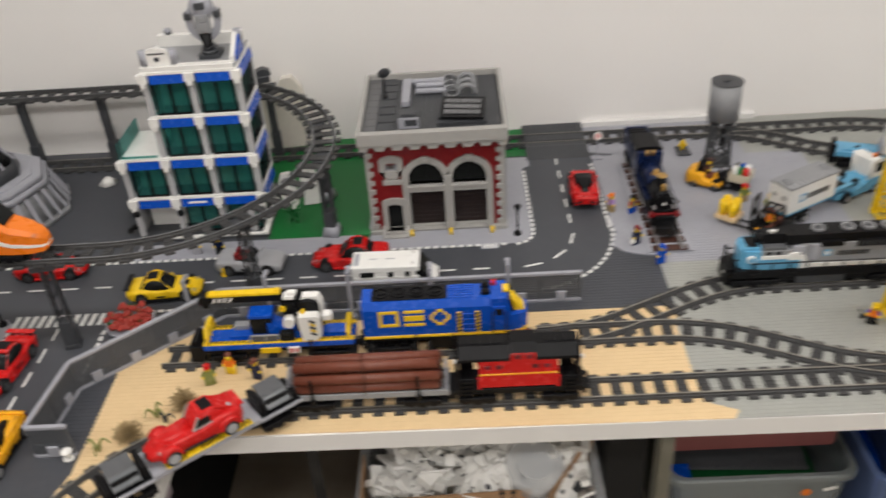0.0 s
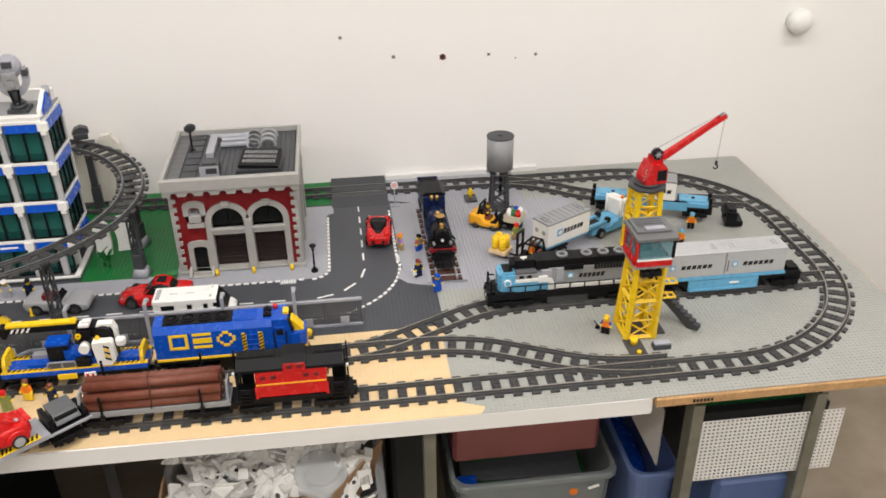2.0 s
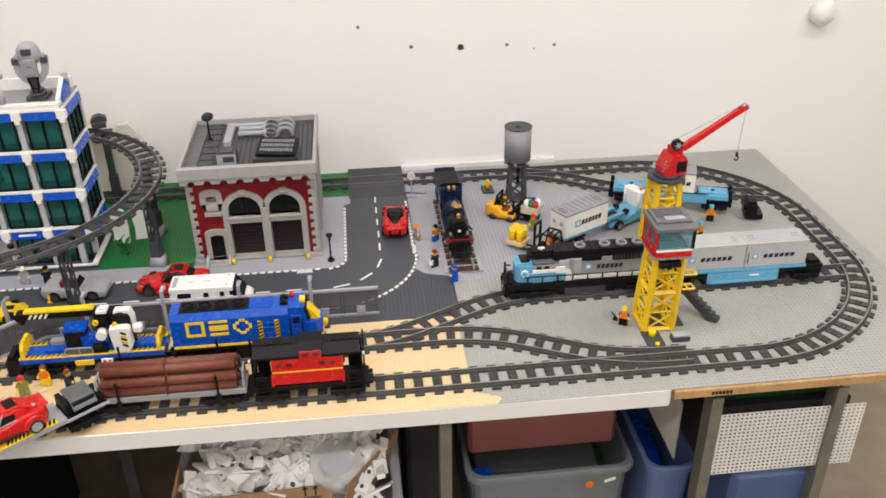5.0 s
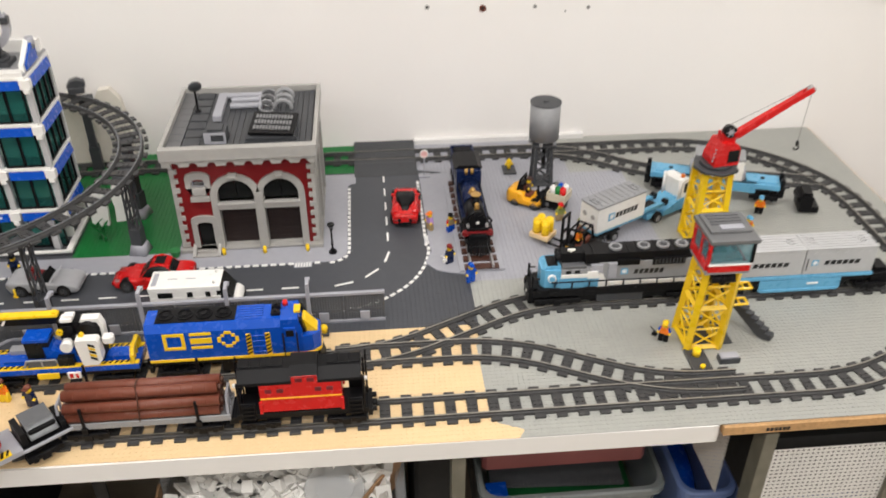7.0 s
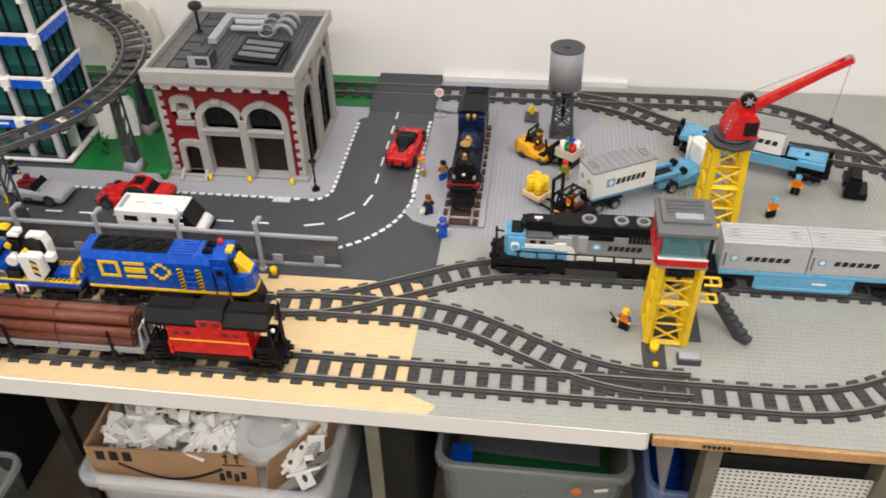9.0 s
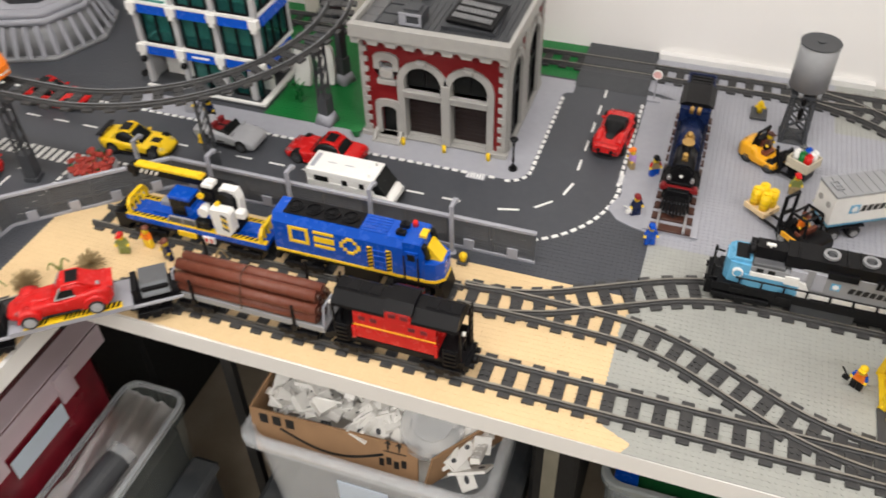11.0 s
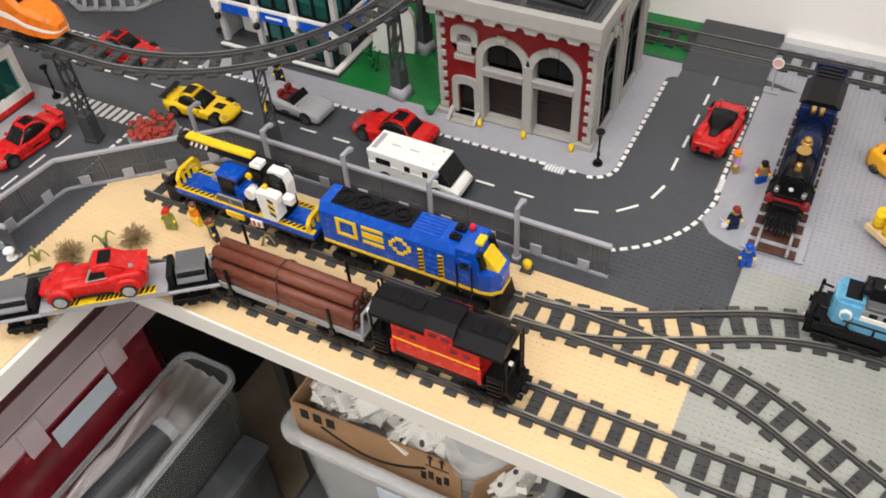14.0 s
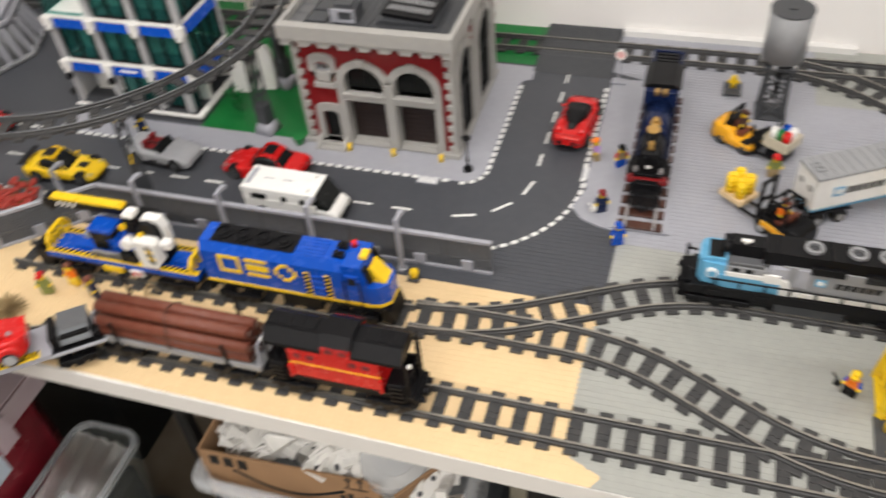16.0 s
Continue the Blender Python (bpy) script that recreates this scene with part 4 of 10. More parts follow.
def roof_robot(m):
    """A grey rounded dish machine on the police roof."""
    r = thing("radar_dish", "grey mechanical radar pod on the tower roof", "radar dish", m)
    part("base", cyl(cyl(bmesh.new(), 0, 0, 0, 0.006, 0.016, 16), 0, 0, 0.006, 0.010, 0.012, 16), DARKGREY, r)
    part("neck", nb((-0.006, 0.006, -0.006, 0.006, 0.010, 0.034), (-0.009, 0.009, -0.010, -0.006, 0.014, 0.030)), DARKGREY, r)
    for sx in (-1, 1):
        angles = [radians(-78 + i * 14) for i in range(9)]
        outer = [(sx * 0.0310 * math.cos(a), 0.048 + 0.0300 * math.sin(a)) for a in angles]
        inner = [(sx * 0.0190 * math.cos(a), 0.048 + 0.0190 * math.sin(a)) for a in reversed(angles)]
        bm = profile(bmesh.new(), outer + inner, -0.0075, 0.0065)
        part("side_shell", bm, BLUEGREY, r, "curved grey side shell")
        part("arm", nb((sx * 0.026 - 0.006, sx * 0.026 + 0.006, -0.010, 0.004, 0.052, 0.061)), DARKGREY, r)
    bm = ball(bmesh.new(), 0, 0, 0.066, 0.0225, 1.0, 0.8, 0.86)
    part("head", bm, BLUEGREY, r, "light grey domed head")
    part("visor", nb((-0.009, 0.009, -0.0195, -0.013, 0.068, 0.077)), DARKGREY, r)
    part("chin", nb((-0.0125, 0.0125, -0.020, -0.008, 0.034, 0.060), (-0.007, 0.007, -0.023, -0.016, 0.038, 0.050), (-0.004, 0.004, -0.024, -0.018, 0.052, 0.058)), MIDGREY, r)
    part("struts", rod(rod(bmesh.new(), (-0.004, -0.012, 0.008), (-0.010, -0.014, 0.036), 0.002), (0.004, -0.012, 0.008), (0.010, -0.014, 0.036), 0.002), BLACK, r)


roof_robot(pose(-0.445, 1.455, HQ_ROOF - 0.0004, 0, 0, 8) @ Matrix.Diagonal((0.98, 1.2, 1.22, 1)))


# ---- grey round fort west of the headquarters and the corner cafe ----
def grey_fort():
    f = thing("grey_fort", "light grey toy fortress with ribbed slanting walls", "building", pose(-0.985, 1.525, G))
    bm = bmesh.new()
    n = 8
    cyl(bm, 0, 0, 0, 0.008, 0.150, n)
    part("base", bm, MIDGREY, f)
    bm = cyl(bmesh.new(), 0, 0, 0.008, 0.070, 0.138, n, 0.112)
    part("wall", bm, MIDGREY, f, "grey slanted fort wall")
    for i in range(32):
        a = radians(i * 360 / 32 + 3)
        bm = bmesh.new()
        rod(bm, (0.140 * math.cos(a), 0.140 * math.sin(a), 0.008), (0.116 * math.cos(a), 0.116 * math.sin(a), 0.066), 0.0052, 4)
        part("rib", bm, BLUEGREY, f)
    part("ledge", cyl(cyl(bmesh.new(), 0, 0, 0.066, 0.078, 0.122, n), 0, 0, 0.078, 0.090, 0.114, n), BLUEGREY, f, "light grey ledge")
    part("terrace", cyl(bmesh.new(), 0, 0, 0.090, 0.092, 0.095, n), BLUEGREY, f)
    part("drum", cyl(bmesh.new(), 0, 0, 0.092, 0.118, 0.072, n, 0.066), DARKGREY, f)
    part("glass_lantern", cyl(bmesh.new(), 0, 0, 0.118, 0.150, 0.062, n, 0.04), SMOKE, f, "dark glazed lantern")
    for i in range(8):
        a = radians(i * 45 + 22)
        part("lantern_rib", rod(bmesh.new(), (0.063 * math.cos(a), 0.063 * math.sin(a), 0.118), (0.041 * math.cos(a), 0.041 * math.sin(a), 0.150), 0.003, 4), BLUEGREY, f)
    part("cap", cyl(bmesh.new(), 0, 0, 0.150, 0.154, 0.043, n), MIDGREY, f)


grey_fort()
plate("pavement_cafe", [(-0.80, 1.04), (-0.80, 1.145), (-0.815, 1.16), (-1.2, 1.16), (-1.2, 1.0), (-0.805, 1.0)], BLUEGREY, "smooth light grey pavement round the corner cafe", z=G, h=HP, category="pavement")


def cafe():
    c = thing("corner_cafe", "white corner cafe with red trim and teal windows", "building", pose(-0.850, 1.066, G + HP))
    part("floor", nb((-0.20, 0.0, -0.075, 0.062, 0, 0.006)), DARKRED, c)
    for x in (-0.19, -0.10, -0.005):
        part("front_post", nb((x - 0.006, x + 0.006, 0.050, 0.062, 0.006, 0.110)), WHITE, c, "white wall post with red stripes")
    part("post_stripe", nb((-0.0115, 0.0015, 0.0615, 0.0635, 0.060, 0.064), (-0.0115, 0.0015, 0.0615, 0.0635, 0.070, 0.074)), RED, c)
    part("side_wall", nb((-0.006, 0.0, -0.075, 0.050, 0.006, 0.030), (-0.006, 0.0, -0.075, 0.050, 0.090, 0.110)), WHITE, c)
    part("side_base", nb((-0.007, 0.002, -0.075, 0.064, 0.006, 0.014)), RED, c)
    for y in (-0.070, -0.030, 0.012):
        part("side_window", nb((-0.0055, -0.002, y, y + 0.034, 0.030, 0.090), bev=0), TEAL, c)
    for x in (-0.184, -0.094):
        part("front_window", nb((x, x + 0.076, 0.054, 0.057, 0.018, 0.095), bev=0), TEAL, c)
    part("back_wall", nb((-0.20, -0.006, -0.075, -0.069, 0.006, 0.110)), WHITE, c)
    part("roof", nb((-0.205, 0.003, -0.078, 0.065, 0.110, 0.118)), BLUEGREY, c)


cafe()
street_lamp(-0.816, 1.146)


# ---- grade crossing over the back track ----
def crossing():
    c = thing("level_crossing", "dark grey ribbed level crossing ramp over the track", "level crossing", pose(0.134, 0, G))
    bm = profile(bmesh.new(), [(0, 0), (0.052, 0), (0.052, 0.0088), (0.044, 0.0088)], 0, 0.136)
    part("south_ramp", bm, DARKGREY, c).matrix_basis = pose(0.136, 1.638, 0.0004, 0, 0, 90)
    part("middle_deck", nb((0, 0.136, 1.708, 1.736, 0.0004, 0.0098)), DARKGREY, c)
    part("south_deck", nb((0, 0.136, 1.6905, 1.6985, 0.0004, 0.0098)), DARKGREY, c)
    part("north_deck", nb((0, 0.136, 1.7455, 1.790, 0.0004, 0.0098)), DARKGREY, c)
    for i in range(7):
        part("deck_rib", nb((0.001, 0.135, 1.748 + i * 0.006, 1.752 + i * 0.006, 0.0098, 0.0108)), DARKGREY, c)
    for i in range(5):
        part("deck_rib", nb((0.001, 0.135, 1.708 + i * 0.006, 1.712 + i * 0.006, 0.0098, 0.0106)), DARKGREY, c)


crossing()


# ---- elevated track piers ----
def pier(x, y, a=0, top=ELEV_Z, solid=False, pale=False):
    p = thing("bridge_pier", "tall dark grey lattice pier under the elevated track", "bridge pier", pose(x, y, G, 0, 0, a), "elevated track piers")
    h = top - G
    part("foot", nb((-0.0120, 0.0120, -0.0120, 0.0120, 0, 0.008), (-0.0105, 0.0105, -0.0105, 0.0105, 0.008, 0.054)), DARKGREY, p, "solid dark grey foot block")
    if pale:
        part("footing", cyl(bmesh.new(), 0, 0, 0, 0.020, 0.0235, 4, 0.0165, m=pose(0, 0, 0, 0, 0, 45)), BLUEGREY, p, "light grey sloped footing")
    if solid:
        part("shaft", nb((-0.0078, 0.0078, -0.0078, 0.0078, 0.054, h - 0.010)), DARKGREY, p, "solid dark shaft")
    for sx in () if solid else (-1, 1):
        for sy in (-1, 1):
            part("post", rod(bmesh.new(), (sx * 0.0078, sy * 0.0078, 0.054), (sx * 0.0065, sy * 0.0065, h - 0.010), 0.0022, 4), DARKGREY, p)
    n = 3
    for i in range(0 if solid else n):
        z0, z1 = 0.054 + i * (h - 0.066) / n, 0.054 + (i + 1) * (h - 0.066) / n
        bm = bmesh.new()
        for s in (-1, 1):
            rod(bm, (-0.0075, s * 0.0075, z0), (0.0075, s * 0.0075, z1), 0.0015, 4)
            rod(bm, (s * 0.0075, 0.0075, z0), (s * 0.0075, -0.0075, z1), 0.0015, 4)
        part("brace", bm, DARKGREY, p)
    part("head", nb((-0.020, 0.020, -0.012, 0.012, h - 0.010, h - 0.0004)), DARKGREY, p)


for x, y, a in ((-0.266, 1.386, 80), (-0.292, 1.522, 70), (-0.375, 1.182, 45), (-0.668, 1.084, 12), (-0.90, 1.098, 0), (-0.425, 1.735, 10), (-0.62, 1.738, 0), (-0.80, 1.738, 0), (-0.98, 1.738, 0), (-1.15, 1.738, 0)):
    pier(x, y, a, solid=y > 1.5, pale=x > -0.3)


# ---- water tower ----
def water_tower(x, y):
    w = thing("water_tower", "grey round water tank on a dark lattice tower", "water tower", pose(x, y, G))
    h0, h1, r = 0.104, 0.182, 0.0308
    bm = cyl(bmesh.new(), 0, 0, h0, h1, r, 32)
    part("tank", bm, MIDGREY, w, "medium grey tank")
    part("lid", cyl(cyl(bmesh.new(), 0, 0, h1, h1 + 0.002, r + 0.001, 32), 0, 0, h1 + 0.002, h1 + 0.004, 0.006, 10), DARKGREY, w, "dark grey lid")
    for i in range(6):
        a = radians(i * 60 + 10)
        part("peg", cyl(bmesh.new(), (r - 0.002) * math.cos(a), (r - 0.002) * math.sin(a), h0 - 0.008, h0, 0.004, 8), MIDGREY, w)
    part("platform", nb((-0.024, 0.024, -0.024, 0.024, h0 - 0.014, h0 - 0.008)), DARKGREY, w)
    for sx in (-1, 1):
        for sy in (-1, 1):
            part("leg", rod(bmesh.new(), (sx * 0.019, sy * 0.019, 0.003), (sx * 0.015, sy * 0.015, h0 - 0.012), 0.0042, 4), DARKGREY, w)
    for i in range(3):
        z0, z1 = 0.005 + i * 0.027, 0.031 + i * 0.027
        for s in (-1, 1):
            bm = rod(bmesh.new(), (-0.016, s * 0.017, z0), (0.016, s * 0.017, z1), 0.002, 4)
            rod(bm, (0.016, s * 0.017, z0), (-0.016, s * 0.017, z1), 0.002, 4)
            part("brace", bm, DARKGREY, w)
            bm = rod(bmesh.new(), (s * 0.017, -0.016, z0), (s * 0.017, 0.016, z1), 0.002, 4)
            part("brace", bm, DARKGREY, w)
    part("foot_plate", nb((-0.024, 0.024, -0.024, 0.024, 0, 0.0032)), DARKGREY, w)
    part("spout", rod(bmesh.new(), (0, -0.014, h0 - 0.016), (0, -0.014, 0.04), 0.0045, 8), BLACK, w)


water_tower(0.530, 1.585)


# ---- yellow towers: control tower and harbour crane ----
def lattice(parent, w0, w1, h, d0=None, d1=None, lean=0.0, levels=2):
    d0, d1 = d0 or w0, d1 or w1
    cs = [(-1, -1), (1, -1), (1, 1), (-1, 1)]

    def at(c, z):
        k = z / h
        return Vector((c[0] * (w0 + (w1 - w0) * k) / 2, c[1] * (d0 + (d1 - d0) * k) / 2 + lean * k, z))
    for c in cs:
        bm = rod(bmesh.new(), at(c, 0), at(c, h), 0.0072, 4)
        part("post", bm, YELLOW, parent)
    for lv in range(levels + 1):
        z = max(0.004, min(h - 0.003, h * lv / levels))
        for i in range(4):
            part("crossbar", rod(bmesh.new(), at(cs[i], z), at(cs[(i + 1) % 4], z), 0.0052, 4), YELLOW, parent)
    for lv in range(levels):
        for k in range(2):
            z0 = h * (lv + k * 0.5) / levels + 0.004
            z1 = h * (lv + k * 0.5 + 0.5) / levels - 0.004
            for i in range(4):
                bm = rod(bmesh.new(), at(cs[i], z0), at(cs[(i + 1) % 4], z1), 0.0020, 4)
                rod(bm, at(cs[(i + 1) % 4], z0), at(cs[i], z1), 0.0020, 4)
                part("brace", bm, YELLOW, parent)
                if k:
                    part("thin_bar", rod(bmesh.new(), at(cs[i], z0 - 0.004), at(cs[(i + 1) % 4], z0 - 0.004), 0.0022, 4), YELLOW, parent)


CABROOF = abs_plastic("cabin roof grey plastic", (0.135, 0.138, 0.142), 0.42)
CABGLASS = thin_plastic("light blue glazing", (0.10, 0.30, 0.36), 0.66, 0.08)


def control_tower():
    c = thing("control_tower", "yellow lattice tower with a red and grey glazed cabin", "tower", pose(0.684, 1.046, G))
    lattice(c, 0.050, 0.046, 0.172, 0.058, 0.046, -0.020, 2)
    for sx in (-1, 1):
        for sy in (-1, 1):
            part("foot", cyl(bmesh.new(), sx * 0.025, sy * 0.029, 0, 0.010, 0.006, 10), YELLOW, c)
    before = set(c.children)
    part("cabin_floor", nb((-0.033, 0.033, -0.052, 0.012, 0.172, 0.178)), MIDGREY, c, "grey cabin floor")
    part("cabin_skirt", nb((-0.031, 0.031, -0.055, -0.049, 0.178, 0.189), (0.0285, 0.0315, -0.049, 0.012, 0.178, 0.189), (-0.034, -0.0285, -0.049, 0.012, 0.178, 0.189)), RED, c, "red cabin panels")
    part("side_frame", holed(bmesh.new(), rect(-0.0535, 0.010, 0.189, 0.228), [rect(-0.047, -0.024, 0.192, 0.223), rect(-0.019, 0.004, 0.192, 0.223)], 0, 0.0035, 0, elev_x(-0.0300)), RED, c, "red cabin side frame")
    part("side_glass", nb((-0.0322, -0.0312, -0.049, 0.008, 0.190, 0.226), bev=0), CABGLASS, c)
    part("white_stripe", nb((-0.0312, 0.0312, -0.056, -0.0488, 0.189, 0.1925)), WHITE, c)
    part("cabin_back", nb((-0.033, 0.033, 0.010, 0.014, 0.178, 0.228)), RED, c)
    part("windscreen", nb((-0.0285, 0.031, -0.055, -0.053, 0.1925, 0.226), (0.029, 0.031, -0.053, 0.010, 0.189, 0.226), bev=0), CABGLASS, c, "light blue wrapround windscreen")
    part("side_frame", nb((0.0285, 0.0335, -0.056, -0.052, 0.1925, 0.226), (0.0285, 0.0335, 0.008, 0.012, 0.189, 0.226)), BLACK, c)
    part("console", nb((-0.022, 0.022, -0.045, -0.030, 0.178, 0.196)), MIDGREY, c)
    part("seat", nb((-0.010, 0.010, -0.024, -0.010, 0.178, 0.190), (-0.010, 0.010, -0.010, -0.006, 0.178, 0.214)), DARKGREY, c)
    part("roof", nb((-0.036, 0.036, -0.060, 0.016, 0.228, 0.234), (-0.030, 0.030, -0.040, 0.012, 0.234, 0.238)), CABROOF, c, "dark grey cabin roof")
    for i in range(4):
        part("roof_grille", nb((-0.024, 0.024, -0.022 + i * 0.008, -0.017 + i * 0.008, 0.238, 0.2395)), STONEGREY, c)
    part("roof_tile", nb((-0.014, 0.020, -0.036, -0.024, 0.238, 0.2405)), BLUEGREY, c)
    part("winch", cyl(cyl(bmesh.new(), -0.034, 0.152, -0.014, 0.022, 0.0070, 12, axis="x"), -0.034, 0.152, 0.000, 0.006, 0.0100, 14, axis="x"), BLACK, c, "black winch drum")
    part("winch_arm", rod(rod(bmesh.new(), (-0.012, -0.034, 0.152), (-0.016, -0.024, 0.174), 0.0025), (0.018, -0.034, 0.152), (0.022, -0.024, 0.174), 0.0025), BLACK, c)
    for ob in set(c.children) - before:                  # the cabin overhangs to the front
        ob.location = (-0.008, -0.019, 0.003)
    for z in (0.086, 0.116):
        bm = bmesh.new()
        rod(bm, (0.036, -0.030, z), (0.058, -0.030, z), 0.0022)
        rod(bm, (0.036, -0.014, z), (0.058, -0.014, z), 0.0022)
        rod(bm, (0.058, -0.030, z), (0.058, -0.014, z), 0.0022)
        rod(bm, (0.046, -0.030, z), (0.046, -0.014, z), 0.0018)
        part("handrail", bm, YELLOW, c, "yellow side handrail")
    part("base_plate", nb((-0.020, 0.052, -0.022, 0.046, 0, 0.0036)), DARKGREY, c)
    part("path_plate", nb((-0.033, -0.001, -0.100, -0.032, 0, 0.0036)), DARKGREY, c)
    bm = cyl(bmesh.new(), -0.017, -0.048, 0.0036, 0.016, 0.0065, 12)
    part("beacon", cyl(bm, -0.017, -0.078, 0.0036, 0.009, 0.004, 12), YELLOW, c)
    # stair leaning to the east
    st = part("stair", bmesh_stair(), DARKGREY, c, "dark grey toothed stair")
    st.matrix_basis = pose(0.066, 0.040, 0.0, 0, 0, -50) @ Matrix.Diagonal((1.1, 1, 1, 1))
    return c


def bmesh_stair():
    bm = bmesh.new()
    prof = [(0.0, 0.040), (0.0, 0.052)]
    for i in range(8):
        x, z = 0.002 + i * 0.0088, 0.052 - i * 0.0056
        prof += [(x, z), (x + 0.0088, z)]
    prof += [(0.0725, 0.003), (0.060, 0.0), (0.054, 0.0)]
    return profile(bm, prof, -0.0065, 0.0065)


control_tower()
solo("grey_block", nb((-0.016, 0.016, -0.008, 0.008, 0, 0.010), (-0.0145, 0.0145, -0.0065, 0.0065, 0.010, 0.013, 1)), [DARKGREY, BLUEGREY], "dark grey block with a light tile top", "block", pose(0.714, 0.984, G, 0, 0, 0))


def harbour_crane():
    c = thing("harbour_crane", "red toy crane on a yellow lattice tower", "crane", pose(0.791, 1.332, G))
    lattice(c, 0.056, 0.046, 0.158, 0.060, 0.046, 0.0, 2)
    for sx in (-1, 1):
        for sy in (-1, 1):
            part("foot", cyl(bmesh.new(), sx * 0.028, sy * 0.030, 0, 0.010, 0.006, 10), YELLOW, c)
    bm = cyl(bmesh.new(), 0, -0.004, 0.158, 0.164, 0.041, 8)
    part("turntable", cyl(bm, 0, -0.004, 0.164, 0.170, 0.028, 16), DARKGREY, c, "dark grey octagonal turntable")
    cab = part("cabin", profile(bmesh.new(), [(-0.023, 0), (0.024, 0), (0.024, 0.030), (0.018, 0.040), (-0.010, 0.043), (-0.023, 0.012)], -0.022, 0.022), RED, c, "red crane cabin")
    cab.matrix_basis = pose(0.006, -0.006, 0.171, 0, 0, 8)
    part("cabin_window", nb((0.001, 0.022, -0.0230, -0.0220, 0.007, 0.030), (0.0240, 0.0250, -0.018, 0.018, 0.008, 0.029), bev=0), SMOKE, cab)
    for i in range(4):
        part("rivet", cyl(bmesh.new(), -0.0245 + i * 0.0012, 0.010 + i * 0.007, -0.016, -0.0145, 0.0018, 6, axis="y"), BLUEGREY, cab)
    part("shoulder", nb((-0.008, 0.018, -0.010, 0.010, 0.039, 0.057)), RED, cab)
    wh = part("winch_wheel", cyl(bmesh.new(), 0.004, 0.061, -0.012, 0.000, 0.0115, 16, axis="y"), BLACK, cab, "black winch wheel")
    part("hub", cyl(bmesh.new(), 0.004, 0.061, -0.0130, -0.012, 0.0045, 12, axis="y"), SILVER, wh)
    for k in range(3):
        u = Vector((math.cos(k * math.pi / 3), 0, math.sin(k * math.pi / 3))) * 0.0085
        part("spoke", rod(bmesh.new(), Vector((0.004, -0.0125, 0.061)) - u, Vector((0.004, -0.0125, 0.061)) + u, 0.0009, 4), BLUEGREY, wh)
    tip, root = Vector((0.140, -0.020, 0.311)), Vector((0.022, -0.012, 0.224))
    d = tip - root
    bm = bmesh.new()
    box(bm, 0, d.length * 0.82, -0.0064, 0.0064, -0.0068, 0.0068, bev=0.0006)
    box(bm, d.length * 0.06, d.length * 0.60, -0.0074, 0.0074, -0.0044, 0.0044, bev=0.0004)
    for v in bm.verts:
        if v.co.x > d.length * 0.5:
            v.co.y, v.co.z = v.co.y * 0.82, v.co.z * 0.78
    m = Matrix.Translation(root) @ d.to_track_quat("X", "Z").to_matrix().to_4x4()
    boom = part("boom", bm, RED, c, "red box boom")
    boom.matrix_basis = m
    bm = bmesh.new()
    for sy in (-1, 1):
        box(bm, d.length * 0.80, d.length, sy * 0.0054 - 0.0014, sy * 0.0054 + 0.0014, -0.005, 0.0045, bev=0.0004)
    box(bm, d.length * 0.80, d.length * 0.88, -0.0040, 0.0040, -0.005, 0.003)
    part("boom_fork", bm, RED, boom)
    part("pulley", cyl(bmesh.new(), d.length - 0.004, 0.0, -0.005, 0.005, 0.0065, 12, axis="y"), SILVER, boom)
    hook = tip + Vector((-0.004, 0.0, -0.100))
    part("cable", rod(rod(bmesh.new(), tip, hook, 0.0005, 5), root + Vector((-0.022, 0, 0.016)), tip + Vector((-0.004, 0, 0.006)), 0.0005, 5), STRING, c, "thin grey winch cable")
    bm = cyl(bmesh.new(), hook.x, hook.y, hook.z - 0.008, hook.z, 0.0028, 8)
    for i in range(6):
        a0, a1 = radians(90 - i * 45), radians(45 - i * 45)
        rod(bm, (hook.x + 0.0045 * math.cos(a0), hook.y, hook.z - 0.0125 + 0.0045 * math.sin(a0)), (hook.x + 0.0045 * math.cos(a1), hook.y, hook.z - 0.0125 + 0.0045 * math.sin(a1)), 0.0014)
    part("hook", bm, BLACK, c, "black crane hook")


harbour_crane()


